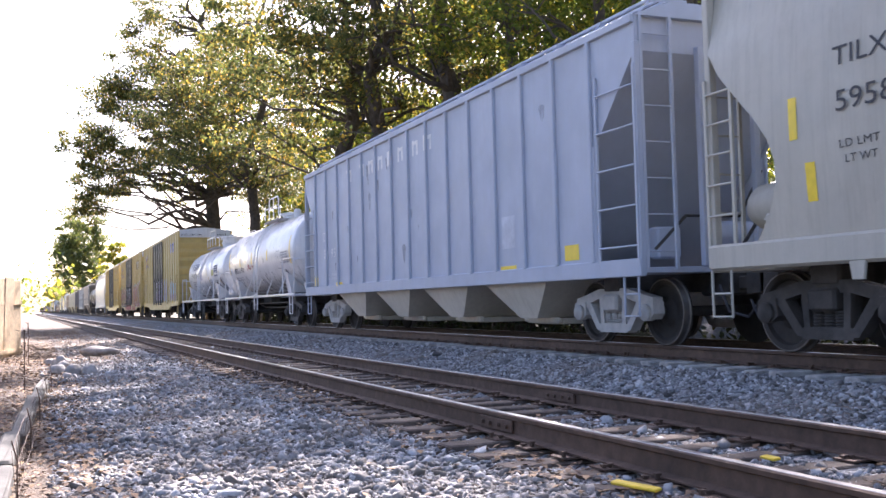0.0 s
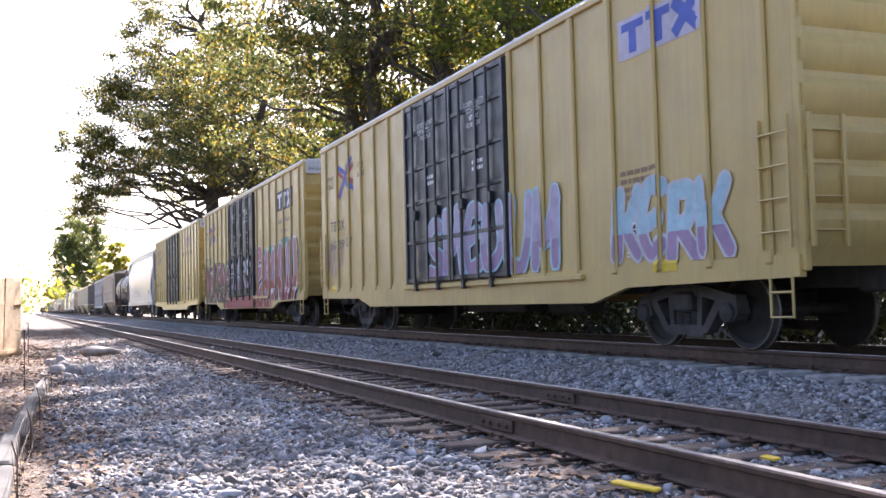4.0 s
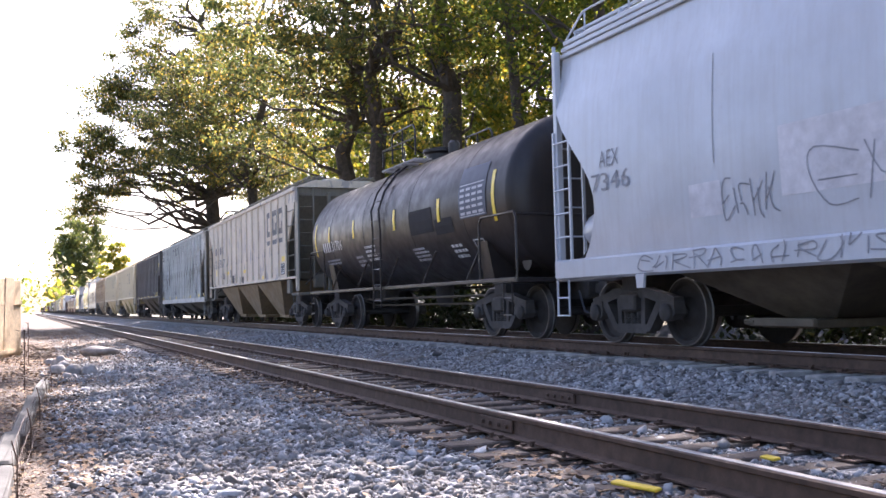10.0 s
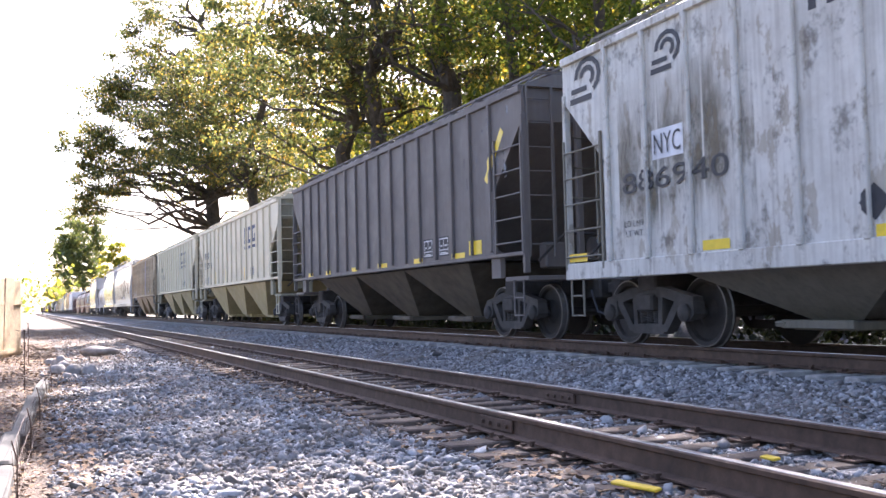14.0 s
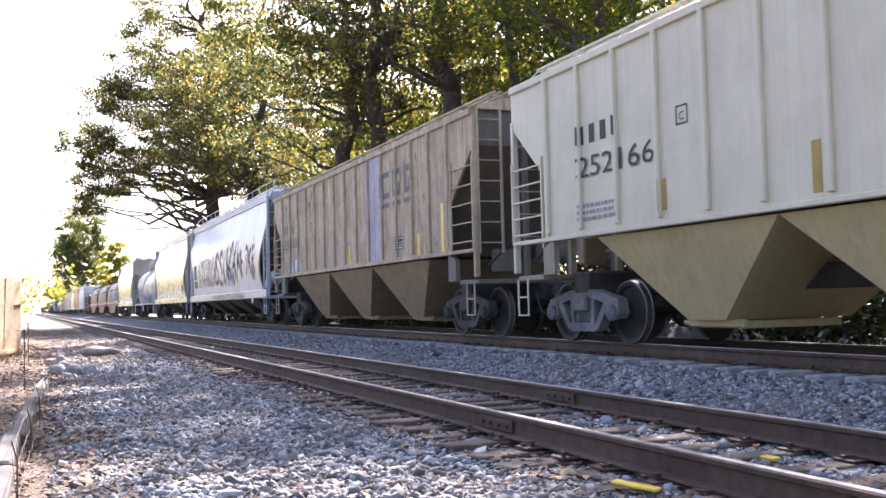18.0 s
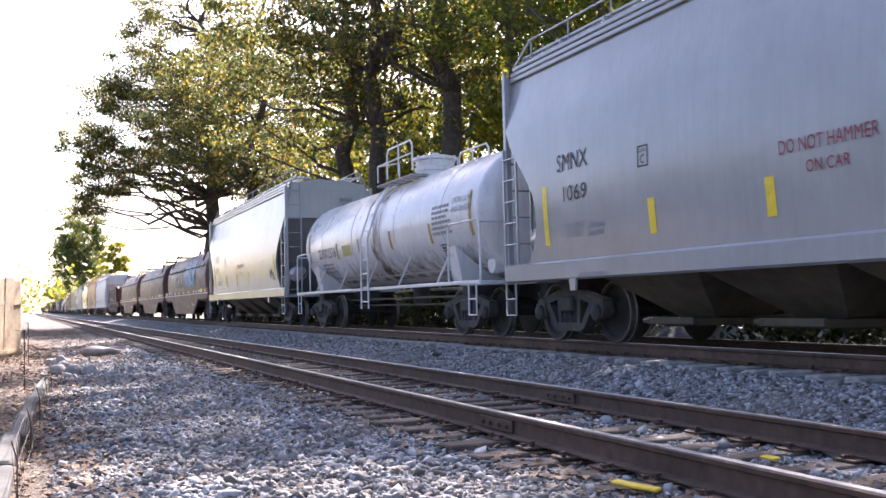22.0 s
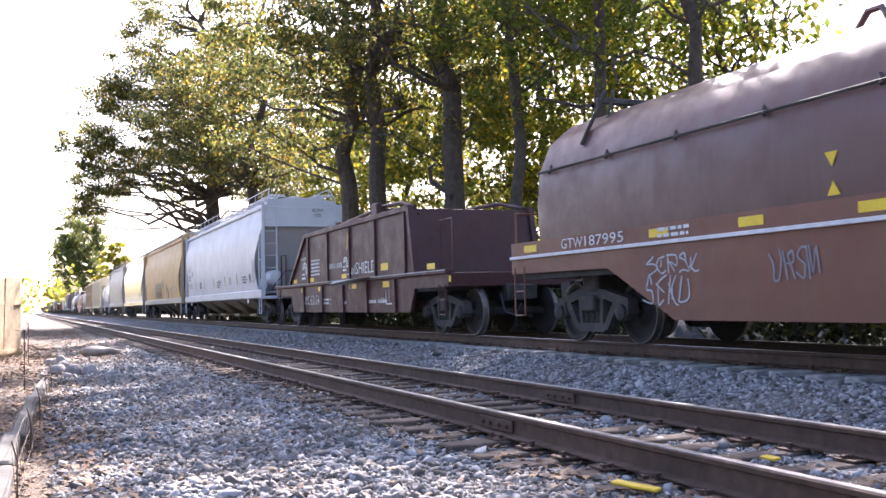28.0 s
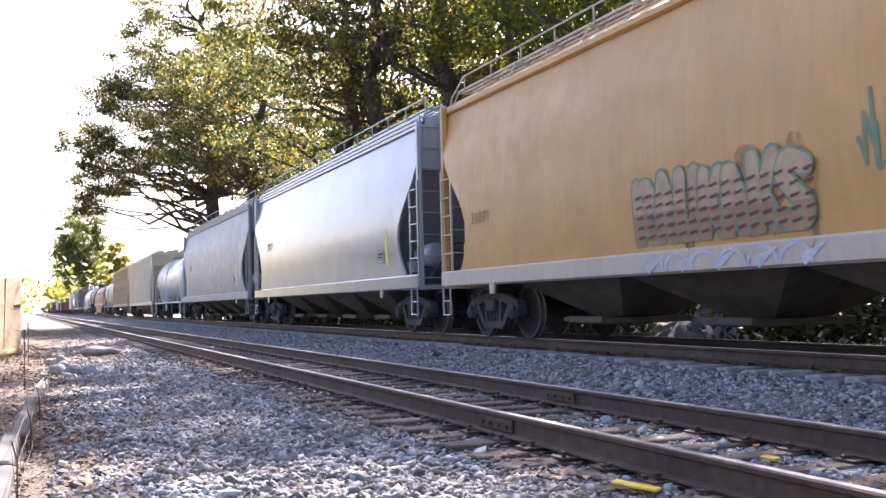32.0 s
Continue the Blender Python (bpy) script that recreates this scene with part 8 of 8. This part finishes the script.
c = coil_open
wheel_mark(c, -5.6, 1.42, 0.6, 0.5, Wm)
bar_word(c, 7, -5.67, 1.98, 0.62, 0.09, Wm)
lines(c, -4.48, 1.5, 0.95, 0.5, 5, Wm, 2)
bar_word(c, 14, -2.61, 1.62, 1.25, 0.14, Wm, (7,))
wheel_mark(c, -1.35, 1.52, 0.42, 0.36, Wm)
word(c, "Coil", -0.83, 1.40, 0.55, 0.25, Wm)
word(c, "SHIELD", -0.2, 1.40, 1.52, 0.29, Wm)
word(c, "NYC", -5.5, 0.67, 0.75, 0.27, Wm)
word(c, "63154", -4.66, 0.67, 0.9, 0.27, Wm)
lines(c, -3.4, 0.68, 0.8, 0.2, 2, Wm, 5)
lines(c, -1.53, 0.68, 0.44, 0.12, 1, Wm, 6)
lines(c, 0.6, 0.68, 1.6, 0.14, 1, Wm, 9)
for x in (-4.66, -1.47, 4.6, -6.6):
    strip(c, x, 1.33, 0.44, 0.12)
    strip(c, x + 0.8, 1.05, 0.4, 0.12)
strip(c, 1.7, 1.42, 0.5, 0.16)
strip(c, 1.75, 1.03, 0.46, 0.14)
word(c, "G52V", 1.48, 0.68, 0.42, 0.12, Wm)
tarp = Build()
for lift in (0.0, 0.01):    # corners from its hinge at the flange
    tarp.add([(-1.35, -lift, 0.38), (-0.8, -lift - 0.05, 0.62), (-0.23, -lift - 0.02, 0.74), (0.05, -lift, 0.42), (0.24, -lift, 0.15), (0.62, -lift, 0.02), (-0.2, -lift - 0.05, 0.0), (-0.75, -lift - 0.02, 0.03), (-0.5, -lift - 0.10, 0.34)],
             [(0, 1, 8), (1, 2, 8), (2, 3, 8), (3, 4, 8), (4, 5, 6, 8), (6, 7, 8), (7, 0, 8)])
tarp_scrap = part("tarp_scrap", tarp, flat("dirty_cream_tarpaulin", (0.62, 0.60, 0.52), 0.7), c, "torn cream tarpaulin scrap flapping on its lower edge")
paint_on(c, "bare_patch", [[(-1.0, 2.05), (-0.8, 2.1), (-0.6, 2.35), (-0.7, 2.5), (-0.95, 2.3)]], M_BROWNSTRIP, "scraped bare patch")
paint_on(c, "panel_outline", [quad(1.95, 0.64, 0.5, 0.03), quad(1.95, 0.64, 0.03, 0.34), quad(2.16, 0.70, 0.02, 0.28), quad(2.42, 0.64, 0.03, 0.34)], Wm, "white outlined box")

c = hopper_bright
word(c, "ALHX", -7.9, 2.47, 0.76, 0.29, K)
word(c, "1028", -7.85, 2.02, 0.70, 0.26, K)
word(c, "LD LMT", -7.8, 1.77, 0.5, 0.09, K)
word(c, "LT WT", -7.8, 1.64, 0.45, 0.09, K)
lines(c, -7.2, 1.64, 0.4, 0.22, 2, K, 3)
paint_on(c, "stencil_panel", [quad(-6.8, 2.22, 0.26, 0.25)], M_GREYMARK, "grey square stencil")
word(c, "C", -6.73, 2.27, 0.11, 0.14, Wm, 0.010)
for x, z, h in ((-5.68, 1.51, 0.44), (-8.4, 1.52, 0.9), (2.16, 1.51, 0.45), (4.81, 1.52, 0.44), (-0.6, 1.5, 0.44), (-3.2, 1.5, 0.44), (7.9, 1.52, 0.85)):
    paint_on(c, "reflector", [quad(x, z, 0.14, h)], M_BROWNSTRIP, "aged yellow reflective strip")
lines(c, 3.2, 1.58, 0.5, 0.3, 5, M_GREYMARK, 5)
paint_on(c, "stencil_panel", [quad(-4.5, 1.54, 0.4, 0.28)], M_GREYMARK, "grey stencil patch")
lines(c, 6.0, 1.55, 0.9, 0.3, 3, K, 6)
stencil(c, 7.2, 1.55, 0.4, 0.3)
lines(c, 0.6, 1.6, 0.6, 0.25, 3, M_GREYMARK, 9)

seam = flat("faint_grey_seam", (0.45, 0.45, 0.47))
for x, top in ((-8.2, 1.95), (-6.7, 2.0), (-5.38, 2.4), (-3.88, 2.4), (-2.48, 2.1), (-1.05, 2.0), (0.4, 2.1), (1.8, 2.2), (3.2, 2.0), (4.6, 2.3), (6.1, 2.1)):
    paint_on(c, "weld_seam", [quad(x, 1.36, 0.014, top - 1.36)], seam, "thin upright seam")
paint_on(c, "stencil_panel", [quad(-4.4, 1.56, 0.48, 0.3)], M_GREYMARK, "grey unreadable stencil")
lines(c, 0.3, 1.5, 0.95, 0.3, 3, K, 17)

c = hopper_orange
stencil(c, 6.9, 1.63, 0.45, 0.3)
stains(c, 3.0, 5.4, 1.3, 2.0, 16, 71, smear_mat("pale_grey_overspray", (0.42, 0.40, 0.38), 0.85), 0.3)
stains(c, -2.6, 0.6, 1.35, 2.0, 16, 23, smear_mat("brown_overspray", (0.33, 0.22, 0.12)), 0.32, "graffiti")
piece(c, -2.7, 1.32, 3.3, 0.85, 7, 73, G_TAN, G_DUST, G_DGREEN, None, "green outlined brown graffiti", None, 0.13)
paint_on(c, "graffiti", [stroke((-2.6 + 0.22 * (i % 15), 1.42 + 0.13 * (i // 15)), (-2.46 + 0.22 * (i % 15), 1.45 + 0.13 * (i // 15)), 0.018, 0.014) for i in range(75)], G_MAROON, "dark hatching on the letters", 0.036, step=0.00001)
for i in range(6):
    paint_on(c, "graffiti", ribbon([(-2.3 + i * 0.52 + 0.24 * math.cos(radians(a)), 1.0 + 0.2 * math.sin(radians(a))) for a in range(0, 181, 30)], 0.022), G_GREY, "grey sprayed arches on the sill", 0.006, step=0.00001)
paint_on(c, "graffiti", [stroke((-2.4 + i * 0.7, 1.0), (-2.1 + i * 0.7, 1.22), 0.06, 0.06) for i in range(5)], G_GREY, "pale sprayed dashes")
scribble(c, 1.2, 1.5, 0.8, 1.2, 3, G_DGREEN, 0.02, 4)
word(c, "31071", -7.92, 2.05, 0.71, 0.2, M_RUSTSTAIN)
for c in (hopper_shine, hopper_dull):
    word(c, "SMNX", -6.0, 2.5, 0.87, 0.26, K)
    stencil(c, 5.6, 1.58, 0.45, 0.3)
    strip(c, 6.2, 1.5, 0.15, 0.85)


def end_word(car, text, y, z, w, h, x, mat):
    """A word on the front end of a car, read from ahead of it."""
    b = Build()
    for p in text_polys(text):
        b.add([(x(y + a * w, z + k * h) if callable(x) else x, y + a * w, z + k * h) for a, k in p], [tuple(range(len(p)))])
    part("lettering", b, mat, car, smooth=False)


for c, x in ((box_a, 9.25), (box_b, 9.2), (box_c, 9.12)):
    end_word(c, "EXCESS HEIGHT CAR", -1.3, 4.66, 1.1, 0.10, x + 0.021, K)
    end_word(c, {9.25: "670917", 9.2: "666450", 9.12: "661228"}[x], 0.65, 4.66, 0.5, 0.10, x + 0.021, K)
for c, t, u, x in ((hopper_grey_b, "SMNX", "872", 7.35), (hopper_bright, "ALHX", "1028", 9.42), (hopper_grey, "SMNX", "1069", 7.35)):
    end_word(c, t, 0.35, 3.98, 0.42, 0.12, x - 0.035, K)
    end_word(c, u, 0.42, 3.8, 0.26, 0.12, x - 0.035, K)


head = lambda y, z: 6.75 - 0.55 + 0.012 + 0.38 * math.sqrt(max(0.0, 1 - (math.hypot(y, z - 2.36) / 1.28) ** 3.2))
for t, z, w, hgt in (("DUPX 12516", 3.02, 0.95, 0.13), ("CAPY", 2.82, 0.3, 0.09), ("CAPY", 2.66, 0.3, 0.09)):
    end_word(tank_dome, t, -0.35, z, w, hgt, head, K)


# ---- what moves ----
def motions():
    rows = [0.0, 0.1] + [float(t) for t in range(1, 32)] + [31.9, 32.0]
    for car, c in TRAIN:
        walk(car, [(t, pose(c + run(t), TRACK_Y, 0)) for t in rows])
    place = {car.name: c for car, c in TRAIN}
    steps = [i / FPS for i in range(0, 32 * FPS + 1)]
    for car, wheel, at in WHEELS:
        c = place[car.name]
        rows = []
        for t in steps:
            x = c + run(t)
            if -46 < x < 6:
                turn = (run(t) - run(0)) / 0.457
                rows.append((t, Matrix.Translation(at) @ Matrix.Rotation(turn, 4, "Y")))
        if not rows:
            rows = [(16.0, Matrix.Translation(at))]
        if rows[0][0] > 0:
            rows.insert(0, (0.0, rows[0][1]))
        if rows[-1][0] < 32:
            rows.append((32.0, rows[-1][1]))
        walk(wheel, rows)
    # the tarpaulin scrap blows up from the flange and falls back
    flap = [(0.0, 100), (28.5, 100), (28.7, 55), (28.9, 14), (29.0, 0), (29.1, 8), (29.3, 20), (32.0, 20)]
    walk(tarp_scrap, [(s, pose(2.1, -1.49, 1.31, rx=a)) for s, a in flap])


motions()
